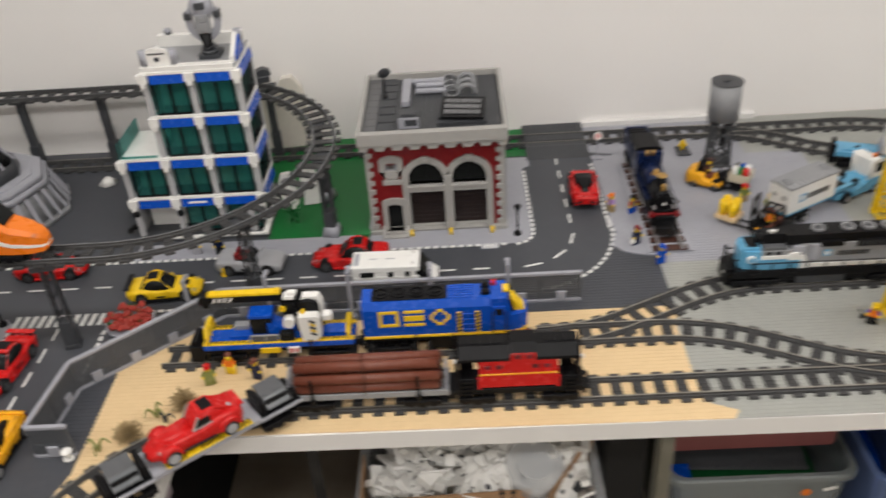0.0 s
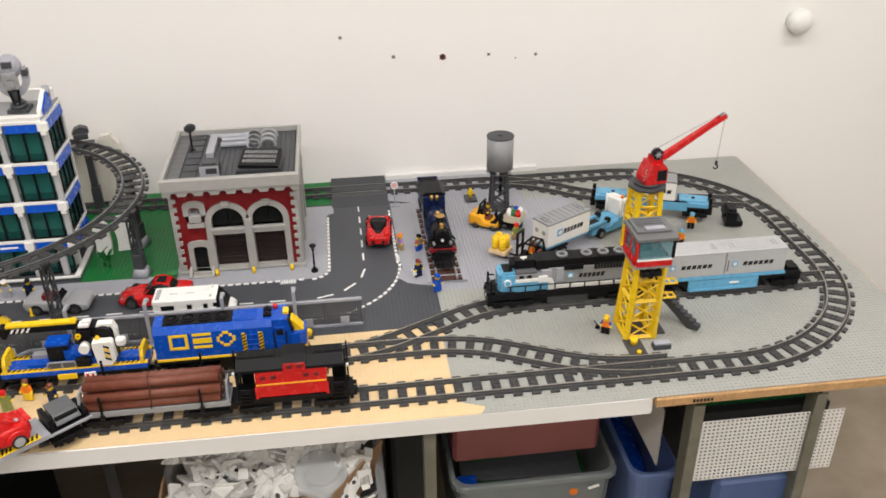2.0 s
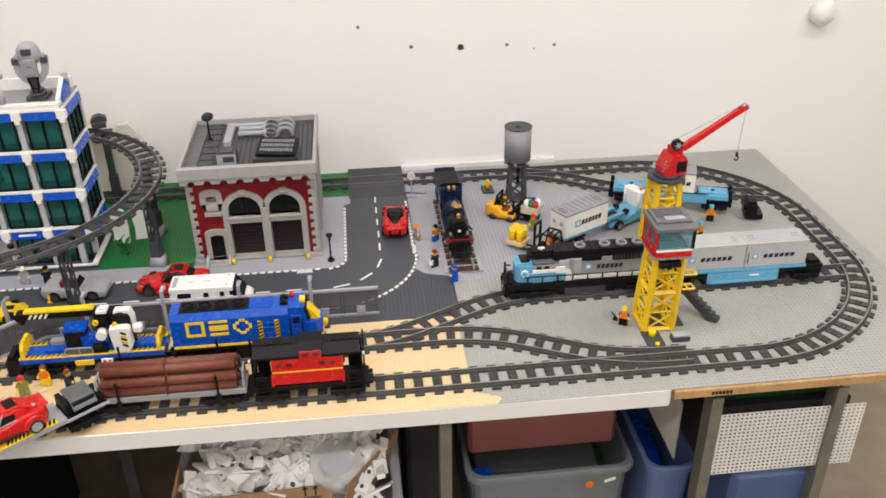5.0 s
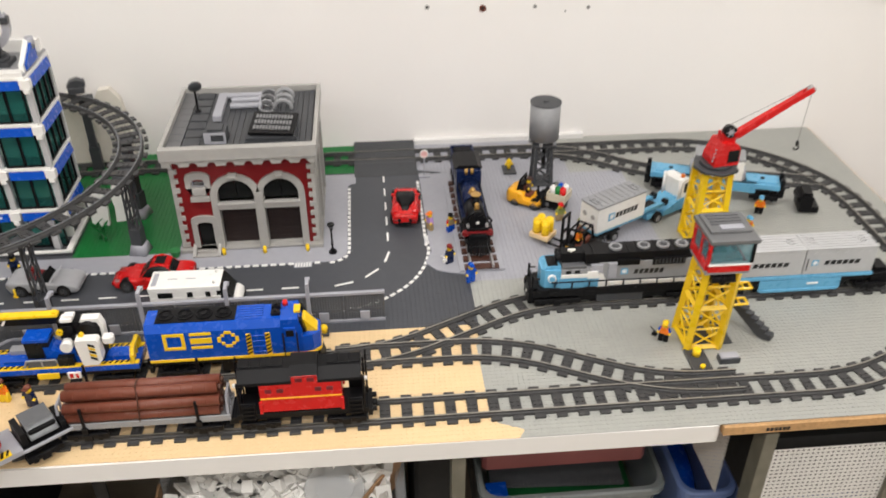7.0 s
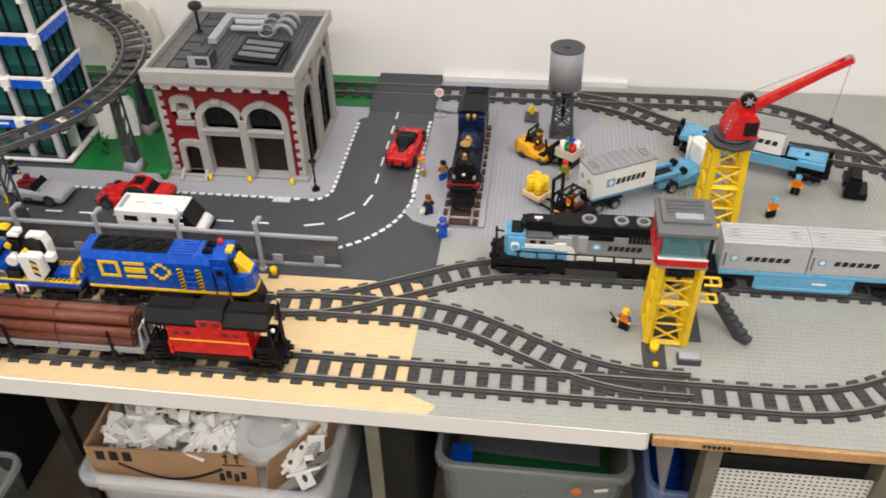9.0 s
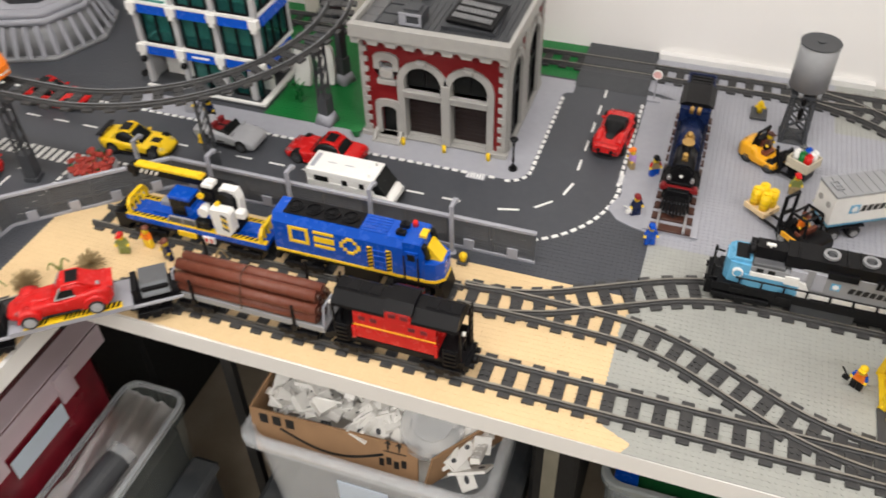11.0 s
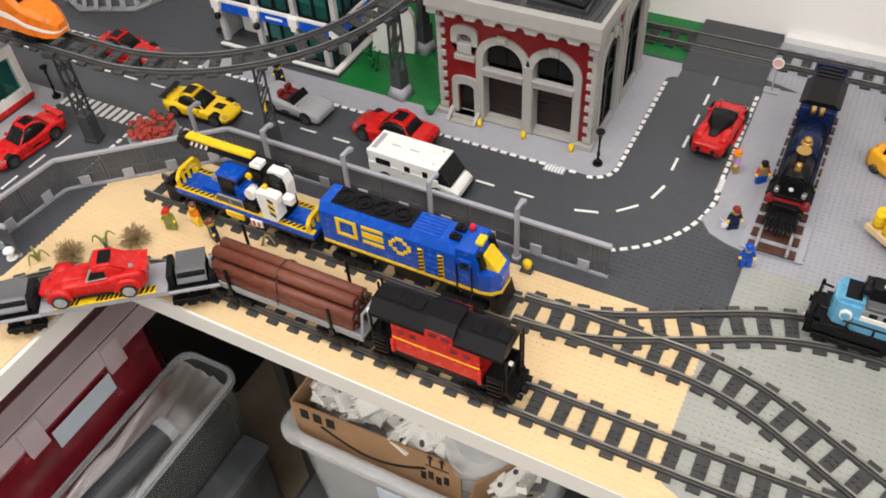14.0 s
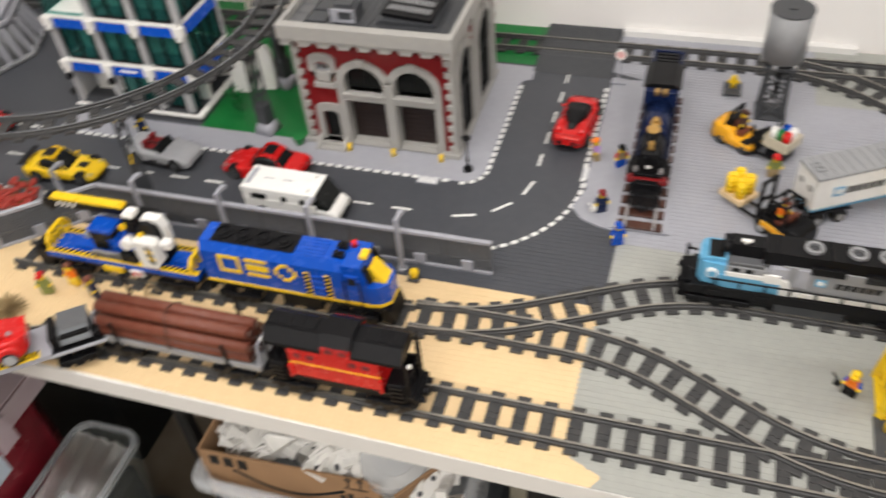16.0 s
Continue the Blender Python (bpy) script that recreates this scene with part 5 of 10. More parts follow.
# ---- fence between road and desert ----
def fence_run(pts):
    for k in range(len(pts) - 1):
        (xa, ya), (xb, yb) = pts[k], pts[k + 1]
        ln, a = math.hypot(xb - xa, yb - ya), math.degrees(math.atan2(yb - ya, xb - xa))
        f = thing("fence", "dark grey lattice fence with light grey rails", "fence", pose(xa, ya, G, 0, 0, a), "layout fence")
        h = 0.060
        part("bottom_rail", nb((0, ln, -0.003, 0.003, 0, 0.005)), BLUEGREY, f, "light grey rail")
        part("top_rail", nb((0, ln, -0.0032, 0.0032, h - 0.005, h)), BLUEGREY, f, "light grey rail")
        n = max(1, round(ln / 0.064))
        w = ln / n
        for i in range(n):
            x0 = i * w
            bm = bmesh.new()
            for j in range(15):
                t = x0 + 0.004 + j * (w - 0.008) / 14
                box(bm, t - 0.0010, t + 0.0010, -0.001, 0.001, 0.005, h - 0.005)
            for j in range(11):
                z = 0.008 + j * 0.0043
                box(bm, x0 + 0.002, x0 + w - 0.002, -0.0012, 0.0012, z - 0.0009, z + 0.0009)
            part("lattice", bm, FENCEGREY, f, "dark grey lattice panel")
            part("frame", nb((x0 + 0.0005, x0 + 0.004, -0.0016, 0.0016, 0.005, h - 0.005), (x0 + w - 0.004, x0 + w - 0.0005, -0.0016, 0.0016, 0.005, h - 0.005), (x0 + 0.004, x0 + w - 0.004, -0.0014, 0.0014, 0.022, 0.026)), FENCEGREY, f)
            part("clip", nb((x0 + w / 2 - 0.008, x0 + w / 2 + 0.008, -0.0050, -0.0018, 0.0052, 0.022)), BLUEGREY, f)


fence_run([(-0.424, 1.140), (0.183, 1.140)])
fence_run([(-0.620, 0.972), (-0.424, 1.140)])
fence_run([(-0.634, 0.838), (-0.620, 0.972)])
fence_run([(-0.634, 0.838), (-0.575, 0.838)])


def fence_lamp(x, y, a, h=0.088):
    p = thing("fence_post_lamp", "light grey fence post with a bent lamp arm", "lamp post", pose(x, y, G, 0, 0, a), "fence lamp posts")
    part("post", nb((-0.003, 0.003, 0.004, 0.009, 0, h)), BLUEGREY, p)
    part("arm", nb((-0.0028, 0.0028, -0.010, 0.009, h, h + 0.005), (-0.004, 0.004, -0.016, -0.008, h - 0.002, h + 0.003)), BLUEGREY, p)
    part("foot", cyl(bmesh.new(), 0, 0.0065, 0, 0.005, 0.0065, 10), BLUEGREY, p)


for fx in (-0.474, -0.340, -0.203, -0.068, 0.060):
    fence_lamp(fx, 1.129, 180)


# ---- trains ----
def extrude_x(bm, pts, x0, x1, mi=0):
    """A prism of a cross-section (y, z) between x0 and x1."""
    return prism(bm, pts, x0, x1, mi, Matrix(((0, 0, 1, 0), (1, 0, 0, 0), (0, 1, 0, 0), (0, 0, 0, 1))))


def bogie(parent, x, ln=0.056, mat=None):
    mat = mat or BLACK
    bm = nb((x - ln / 2, x + ln / 2, -0.010, 0.010, 0.016, 0.024))
    for s in (-1, 1):
        box(bm, x - ln / 2, x + ln / 2, s * 0.0245 - 0.0025, s * 0.0245 + 0.0025, 0.014, 0.023, bev=0.0005)
        for k in (-1, 1):
            cyl(bm, x + k * ln * 0.30, 0.0165, s * 0.0275 - 0.001, s * 0.0275 + 0.001, 0.0042, 8, axis="y")
        box(bm, x - 0.006, x + 0.006, s * 0.0265 - 0.002, s * 0.0265 + 0.002, 0.011, 0.022, bev=0.0005)
    b = part("bogie", bm, mat, parent, "black bogie frame")
    for k in (-1, 1):
        for s in (-1, 1):
            bm = cyl(bmesh.new(), x + k * ln * 0.30, 0.0185, s * 0.0190 - 0.002, s * 0.0190 + 0.002, 0.0088, 16, axis="y")
            cyl(bm, x + k * ln * 0.30, 0.0185, s * 0.0165 - 0.0008, s * 0.0165 + 0.0008, 0.0104, 16, axis="y")
            part("wheel", bm, BLACK, b)
    return b


def buffer_beam(parent, x, s):
    bm = nb((x - 0.003, x + 0.003, -0.022, 0.022, 0.020, 0.032))
    for y in (-0.014, 0.014):
        cyl(bm, y, 0.026, min(x, x + s * 0.009), max(x, x + s * 0.009), 0.004, 10, axis="x")
    cyl(bm, 0, 0.024, min(x, x + s * 0.010), max(x, x + s * 0.010), 0.006, 10, axis="x")
    part("buffer_beam", bm, BLACK, parent, "black buffer beam with coupling")


def stripes(parent, x0, x1, y, z, n, mat, h=0.006, name="hazard_stripe"):
    """Slanting hazard bars on a level strip."""
    for i in range(n):
        xa = x0 + (x1 - x0) * (i + 0.15) / n
        w = (x1 - x0) / n * 0.5
        bm = prism(bmesh.new(), [(xa, y - h / 2), (xa + w, y - h / 2), (xa + w + 0.004, y + h / 2), (xa + 0.004, y + h / 2)], z, z + 0.0006)
        part(name, bm, mat, parent)


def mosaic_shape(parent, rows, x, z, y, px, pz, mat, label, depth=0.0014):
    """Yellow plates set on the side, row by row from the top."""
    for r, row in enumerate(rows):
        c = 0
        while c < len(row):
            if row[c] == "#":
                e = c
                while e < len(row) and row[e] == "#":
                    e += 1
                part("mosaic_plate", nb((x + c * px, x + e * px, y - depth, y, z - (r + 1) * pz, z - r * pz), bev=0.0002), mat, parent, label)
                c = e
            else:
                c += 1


def blue_loco():
    t = thing("diesel_locomotive", "blue and yellow toy diesel locomotive on the track", "locomotive", pose(-0.0426, 1.037, G) @ Matrix.Diagonal((0.965, 1, 1, 1)))
    W = 0.0245
    x0, x1 = -0.132, 0.128
    part("frame", nb((x0, x1 - 0.004, -W, W, 0.036, 0.0415)), BLACK, t)
    part("yellow_sill", nb((x0, 0.104, -W - 0.0008, W + 0.0008, 0.0415, 0.0465)), YELLOW, t, "yellow sill stripe")
    nose = [(0.104, -W - 0.0008), (0.104, W + 0.0008), (0.120, W - 0.002), (0.131, 0.012), (0.131, -0.012), (0.120, -W + 0.002)]
    part("yellow_nose_sill", prism(bmesh.new(), nose, 0.0415, 0.0465), YELLOW, t)
    sec = [(-W, 0.0465), (W, 0.0465), (W, 0.096), (W - 0.007, 0.108), (-W + 0.007, 0.108), (-W, 0.096)]
    part("body", extrude_x(bmesh.new(), sec, x0, 0.072), BLUE, t, "blue hood body")
    cab = [(0.072, 0.0465), (0.104, 0.0465), (0.104, 0.088), (0.098, 0.108), (0.072, 0.108)]
    part("cab", profile(bmesh.new(), cab, -W + 0.001, W - 0.001), BLUE, t, "blue driver's cab")
    part("nose", prism(bmesh.new(), [(0.104, -W), (0.104, W), (0.119, W - 0.003), (0.130, 0.012), (0.130, -0.012), (0.119, -W + 0.003)], 0.0465, 0.076), BLUE, t, "blue rounded nose")
    part("nose_slope", profile(bmesh.new(), [(0.104, 0.076), (0.126, 0.076), (0.122, 0.080), (0.108, 0.097), (0.104, 0.097)], -0.012, 0.012), YELLOW, t, "yellow sloped nose panel")
    part("windscreen", profile(bmesh.new(), [(0.1042, 0.082), (0.110, 0.082), (0.104, 0.104), (0.0995, 0.104)], -W + 0.003, -0.0125), SMOKE, t)
    part("windscreen", profile(bmesh.new(), [(0.1042, 0.082), (0.110, 0.082), (0.104, 0.104), (0.0995, 0.104)], 0.0125, W - 0.003), SMOKE, t)
    part("headlight_block", nb((0.092, 0.102, -0.008, 0.008, 0.108, 0.113)), YELLOW, t)
    part("door", nb((0.076, 0.094, -W - 0.0014, -W + 0.001, 0.050, 0.094)), BLUE, t, "blue cab door")
    part("door_window", nb((0.079, 0.091, -W - 0.0018, -W - 0.001, 0.078, 0.090)), SMOKE, t)
    for x in (0.0745, 0.0955):
        part("grab_rail", rod(bmesh.new(), (x, -W - 0.003, 0.044), (x, -W - 0.003, 0.086), 0.0013, 6), BLACK, t)
    # roof: black fan panel, blue grille, horns
    tp = part("fan_panel", nb((-0.116, 0.004, -0.0165, 0.0165, 0.108, 0.1102)), BLACK, t, "black roof fan panel")
    for i in range(4):
        x = -0.102 + i * 0.029
        bm = holed(bmesh.new(), [(x + 0.013 * math.cos(k * math.pi / 10), 0.013 * math.sin(k * math.pi / 10)) for k in range(20)], [[(x + 0.0105 * math.cos(k * math.pi / 10), 0.0105 * math.sin(k * math.pi / 10)) for k in range(20)]], 0.1102, 0.1122)
        part("fan_ring", bm, BLACK, tp)
        part("fan_hub", cyl(bmesh.new(), x, 0, 0.1102, 0.1126, 0.0042, 12), BLACK, tp)
        for k in range(6):
            a = k * math.pi / 6
            part("fan_blade", rod(bmesh.new(), (x - 0.010 * math.cos(a), -0.010 * math.sin(a), 0.111), (x + 0.010 * math.cos(a), 0.010 * math.sin(a), 0.111), 0.0008, 4), BLACK, tp)
    for i in range(6):
        part("roof_grille", nb((0.008, 0.046, -0.0165 + i * 0.0058, -0.0125 + i * 0.0058, 0.108, 0.1098)), BLUE, t)
    for y in (-0.008, 0.008):
        part("horn", nb((0.058, 0.072, y - 0.0045, y + 0.0045, 0.108, 0.114), (0.062, 0.067, y - 0.003, y + 0.003, 0.114, 0.117)), BLACK, t)
    part("beacon", cyl(bmesh.new(), 0.078, 0.014, 0.108, 0.116, 0.0045, 12, 0.0035), RED, t, "red roof beacon")
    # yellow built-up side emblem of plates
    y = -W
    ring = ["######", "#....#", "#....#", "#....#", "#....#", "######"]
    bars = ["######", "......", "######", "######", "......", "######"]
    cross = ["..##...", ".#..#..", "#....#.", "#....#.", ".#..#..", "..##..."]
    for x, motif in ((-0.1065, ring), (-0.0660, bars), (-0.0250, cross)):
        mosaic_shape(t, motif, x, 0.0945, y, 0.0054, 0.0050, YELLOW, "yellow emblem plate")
    # striped ladders
    for x in (0.018, 0.047):
        ld = part("ladder_panel", nb((x, x + 0.008, y - 0.002, y, 0.0465, 0.088)), YELLOW, t, "black and yellow striped panel")
        for i in range(6):
            z = 0.049 + i * 0.0066
            bm = profile(bmesh.new(), [(x, z), (x + 0.008, z + 0.004), (x + 0.008, z + 0.007), (x, z + 0.003)], y - 0.0026, y - 0.002)
            part("stripe", bm, BLACK, ld)
    for i in range(4):
        part("ladder_rung", nb((0.026, 0.047, y - 0.0018, y, 0.052 + i * 0.010, 0.054 + i * 0.010)), BLUE, t)
    part("fuel_tank", nb((-0.026, 0.030, -0.020, 0.020, 0.014, 0.036)), BLACK, t)
    bogie(t, -0.090, 0.064), bogie(t, 0.080, 0.064)
    buffer_beam(t, x0 - 0.002, -1)
    part("plough", profile(bmesh.new(), [(0.118, 0.012), (0.134, 0.012), (0.128, 0.036), (0.118, 0.036)], -0.022, 0.022), BLACK, t)


blue_loco()


def crane_wagon():
    t = thing("crane_wagon", "blue railway crane wagon with yellow railings", "railway wagon", pose(-0.305, 1.036, G))
    x0, x1, W = -0.120, 0.118, 0.0245
    part("frame", nb((x0, x1, -W, W, 0.028, 0.0345)), BLACK, t, "black underframe")
    part("deck", nb((x0, x1, -W - 0.0008, W + 0.0008, 0.0345, 0.0432)), BLUE, t)
    for s in (-1, 1):
        part("edge_plate", nb((x0, x1, s * 0.020 - 0.0045, s * 0.020 + 0.0045, 0.0432, 0.0455)), YELLOW, t, "yellow edge plate")
        stripes(t, x0 + 0.006, x0 + 0.085, s * 0.0195, 0.0456, 9, BLACK)
        stripes(t, 0.040, x1 - 0.006, s * 0.0195, 0.0456, 9, BLACK)
    for x in (x0 + 0.008, x1 - 0.008):
        s = 1 if x > 0 else -1
        bm = bmesh.new()
        p = [(-0.022, 0.046), (-0.022, 0.060), (-0.014, 0.070), (0.014, 0.070), (0.022, 0.060), (0.022, 0.046)]
        q = [(a, b if x < 0 else 0.046 + (b - 0.046) * 0.8) for a, b in p]
        for a, b in zip(q, q[1:]):
            rod(bm, (x, a[0], a[1]), (x, b[0], b[1]), 0.0034, 6)
        er = part("end_rail", bm, YELLOW, t, "yellow end railing")
        part("crossbar", rod(bmesh.new(), (x, -0.022, 0.060), (x, 0.022, 0.060), 0.0018, 6), YELLOW, er)
        for y in (-0.011, 0.0, 0.011):
            part("upright", rod(bmesh.new(), (x, y, 0.046), (x, y, q[2][1]), 0.0026, 6), YELLOW, er)
    # deck equipment
    part("blue_block", nb((-0.080, -0.030, -0.011, 0.011, 0.0432, 0.050)), BLUE, t)
    part("blue_block", nb((0.072, 0.104, -0.011, 0.011, 0.0432, 0.050)), BLUE, t)
    part("crane_house", profile(bmesh.new(), [(-0.042, 0.0432), (0.040, 0.0432), (0.040, 0.053), (0.012, 0.060), (-0.006, 0.070), (-0.007, 0.0745), (-0.042, 0.0745)], -0.013, 0.013), BLUE, t, "blue crane operator house")
    part("house_roof", nb((-0.043, -0.006, -0.014, 0.014, 0.0845, 0.090)), BLUE, t, "blue house roof")
    part("house_glass", nb((-0.0405, -0.008, -0.0122, 0.0122, 0.0746, 0.0845), bev=0), SMOKE, t)
    part("house_window", nb((-0.041, -0.016, -0.0145, -0.013, 0.056, 0.0840), bev=0), SMOKE, t)
    part("glass_box", nb((0.003, 0.026, -0.0235, -0.013, 0.046, 0.061), bev=0.0004), SMOKE, t)
    bm = bmesh.new()
    for a, b in (((-0.046, 0.046), (-0.041, 0.058)), ((-0.041, 0.058), (0.000, 0.058)), ((0.000, 0.058), (0.005, 0.046)), ((-0.020, 0.046), (-0.020, 0.058))):
        rod(bm, (a[0], -0.022, a[1]), (b[0], -0.022, b[1]), 0.0016, 6)
    hr = part("handrail", bm, MIDGREY, t, "grey handrail")
    part("rail_panel", nb((-0.040, 0.000, -0.0225, -0.0215, 0.0462, 0.0565), bev=0), STONEGREY, hr)
    part("clutter_rack", nb((-0.074, -0.050, 0.004, 0.018, 0.050, 0.058)), MIDGREY, t)
    # boom lying along the wagon
    b = part("boom", nb((-0.110, 0.010, 0.010, 0.022, 0.100, 0.112)), BLACK, t, "black and yellow crane boom")
    part("boom_top", nb((-0.106, 0.007, 0.0095, 0.0225, 0.112, 0.1165), (-0.001, 0.005, 0.012, 0.020, 0.1165, 0.1195)), YELLOW, b)
    for i in range(4):
        bm = profile(bmesh.new(), [(-0.101 + i * 0.0085, 0.102), (-0.097 + i * 0.0085, 0.102), (-0.092 + i * 0.0085, 0.110), (-0.096 + i * 0.0085, 0.110)], 0.0092, 0.010)
        part("boom_stripe", bm, WHITE, b)
    part("boom_tip", cyl(cyl(bmesh.new(), -0.114, 0.106, 0.008, 0.024, 0.0080, 12, axis="y"), -0.112, 0.095, 0.010, 0.022, 0.0045, 12, axis="y"), BLACK, b)
    part("tip_pulley", cyl(bmesh.new(), -0.118, 0.100, 0.012, 0.020, 0.0048, 12, axis="y"), DARKRED, b)
    part("boom_pivot", nb((0.008, 0.052, 0.000, 0.024, 0.080, 0.110), (0.012, 0.030, -0.004, 0.000, 0.084, 0.104)), BLACK, t)
    part("hinge_pin", holed(bmesh.new(), [(0.011 + 0.0050 * math.cos(k * math.pi / 7), 0.096 + 0.0050 * math.sin(k * math.pi / 7)) for k in range(14)], [[(0.011 + 0.0024 * math.cos(k * math.pi / 7), 0.096 + 0.0024 * math.sin(k * math.pi / 7)) for k in range(14)]], -0.008, -0.0042, 0, elev(0.0)), YELLOW, t, "yellow pin ring")
    part("mast", nb((0.028, 0.066, -0.0115, 0.018, 0.0432, 0.090)), BLACK, t)
    part("winch_drum", cyl(bmesh.new(), 0.052, 0.096, -0.010, 0.020, 0.015, 20, axis="y"), BLACK, t, "black winch drum")
    # white control cabin with yellow-black mark, and counterweights
    cb = part("white_cab", profile(bmesh.new(), [(0.040, 0.048), (0.062, 0.048), (0.070, 0.058), (0.069, 0.090), (0.066, 0.094), (0.037, 0.094), (0.036, 0.086)], -0.0275, -0.012), WHITE, t, "white operator cabin")
    for i in range(5):
        bm = profile(bmesh.new(), [(0.054, 0.061 + i * 0.006), (0.063, 0.057 + i * 0.006), (0.063, 0.061 + i * 0.006), (0.054, 0.065 + i * 0.006)], -0.0283, -0.0275)
        part("stripe", bm, YELLOW if i % 2 else BLACK, cb)
    part("yellow_pin", cyl(bmesh.new(), 0.044, 0.0965, -0.018, -0.012, 0.0036, 10, axis="y"), YELLOW, t)
    part("cab_shell", profile(bmesh.new(), [(0.068, 0.074), (0.072, 0.074), (0.073, 0.100), (0.068, 0.114), (0.043, 0.114), (0.041, 0.109), (0.065, 0.108), (0.068, 0.100)], -0.002, 0.012), WHITE, t, "white bent arm")
    part("counterweight", cyl(bmesh.new(), 0.021, 0.080, -0.024, -0.010, 0.0088, 10, axis="y"), WHITE, t, "white round counterweight")
    part("counterweight", nb((0.072, 0.088, -0.020, -0.006, 0.078, 0.093), bev=0.003), WHITE, t, "white round counterweight")
    part("white_joint", nb((0.014, 0.031, -0.003, 0.012, 0.1105, 0.116), (0.020, 0.034, 0.000, 0.010, 0.116, 0.121)), WHITE, t)
    part("tool_box", nb((-0.030, 0.001, -W - 0.003, -W, 0.026, 0.036)), YELLOW, t)
    part("red_white_sign", nb((0.013, 0.032, -W - 0.003, -W, 0.024, 0.036, 0), (0.016, 0.021, -W - 0.0036, -W - 0.003, 0.026, 0.034, 1), (0.025, 0.029, -W - 0.0036, -W - 0.003, 0.026, 0.034, 1)), [WHITE, RED], t)
    bogie(t, -0.082), bogie(t, 0.078)
    buffer_beam(t, x0 - 0.002, -1)
    part("end_guard", nb((x0 - 0.024, x0 - 0.004, -0.022, 0.022, 0.008, 0.040), (x0 - 0.020, x0 - 0.010, -0.018, 0.018, 0.040, 0.048)), BLACK, t, "black end bumper")


crane_wagon()


def log_wagon():
    t = thing("log_wagon", "light grey flat wagon loaded with brown logs", "railway wagon", pose(-0.158, Y_MAIN, G))
    x0, x1, W = -0.118, 0.118, 0.0245
    part("deck", nb((x0, x1, -W, W, 0.030, 0.036), (x0, x1, -W, -W + 0.003, 0.036, 0.040), (x0, x1, W - 0.003, W, 0.036, 0.040)), MIDGREY, t, "grey flat deck")
    for x in (x0 + 0.004, x1 - 0.004):
        bm = bmesh.new()
        for y in (-0.018, 0.0, 0.018):
            rod(bm, (x, y, 0.036), (x, y * 0.7, 0.066), 0.002, 6)
        rod(bm, (x, -0.013, 0.066), (x, 0.013, 0.066), 0.002, 6)
        part("end_rack", bm, BLUEGREY, t)
    layers = [(-0.0155, 0.046), (0.0, 0.046), (0.0155, 0.046), (-0.0155, 0.0625), (0.0, 0.0625), (0.0155, 0.0625), (-0.0078, 0.079), (0.0078, 0.079)]
    for i, (y, z) in enumerate(layers):
        bm = cyl(bmesh.new(), y, z, -0.104 + (i % 3) * 0.001, 0.104 + (i % 2) * 0.002, 0.0079, 16, axis="x")
        for k in range(1, 13):
            x = -0.104 + k * 0.016
            cyl(bm, y, z, x - 0.0004, x + 0.0004, 0.00805, 16, axis="x")
        part("log", bm, BROWN, t, "reddish brown round log")
        bm = cyl(bmesh.new(), y, z, 0.1045 + (i % 2) * 0.002, 0.1085 + (i % 2) * 0.002, 0.0042, 10, axis="x")
        part("log_end", bm, DARKBROWN, t)
    for x in (-0.080, 0.074):
        for s in (-1, 1):
            bm = nb((x - 0.0018, x + 0.0018, s * 0.0255 - 0.0015, s * 0.0255 + 0.0015, 0.028, 0.070 if s < 0 else 0.104))
            box(bm, x - 0.004, x + 0.004, s * 0.026 - 0.002, s * 0.026 + 0.002, 0.024, 0.034, bev=0.0004)
            part("stake", bm, BLACK, t, "black side stake")
    bm = bmesh.new()
    prev = None
    for k in range(11):
        a = math.pi * k / 10
        p = (-0.004 + 0.002 * math.sin(3 * a), -0.0258 * math.cos(a), 0.040 + 0.049 * math.sin(a) ** 0.6)
        if prev:
            rod(bm, prev, p, 0.0011, 5)
        prev = p
    part("strap", bm, DARKBROWN, t, "dark chain strap")
    bogie(t, -0.078), bogie(t, 0.078)
    buffer_beam(t, x0, -1), buffer_beam(t, x1, 1)


log_wagon()


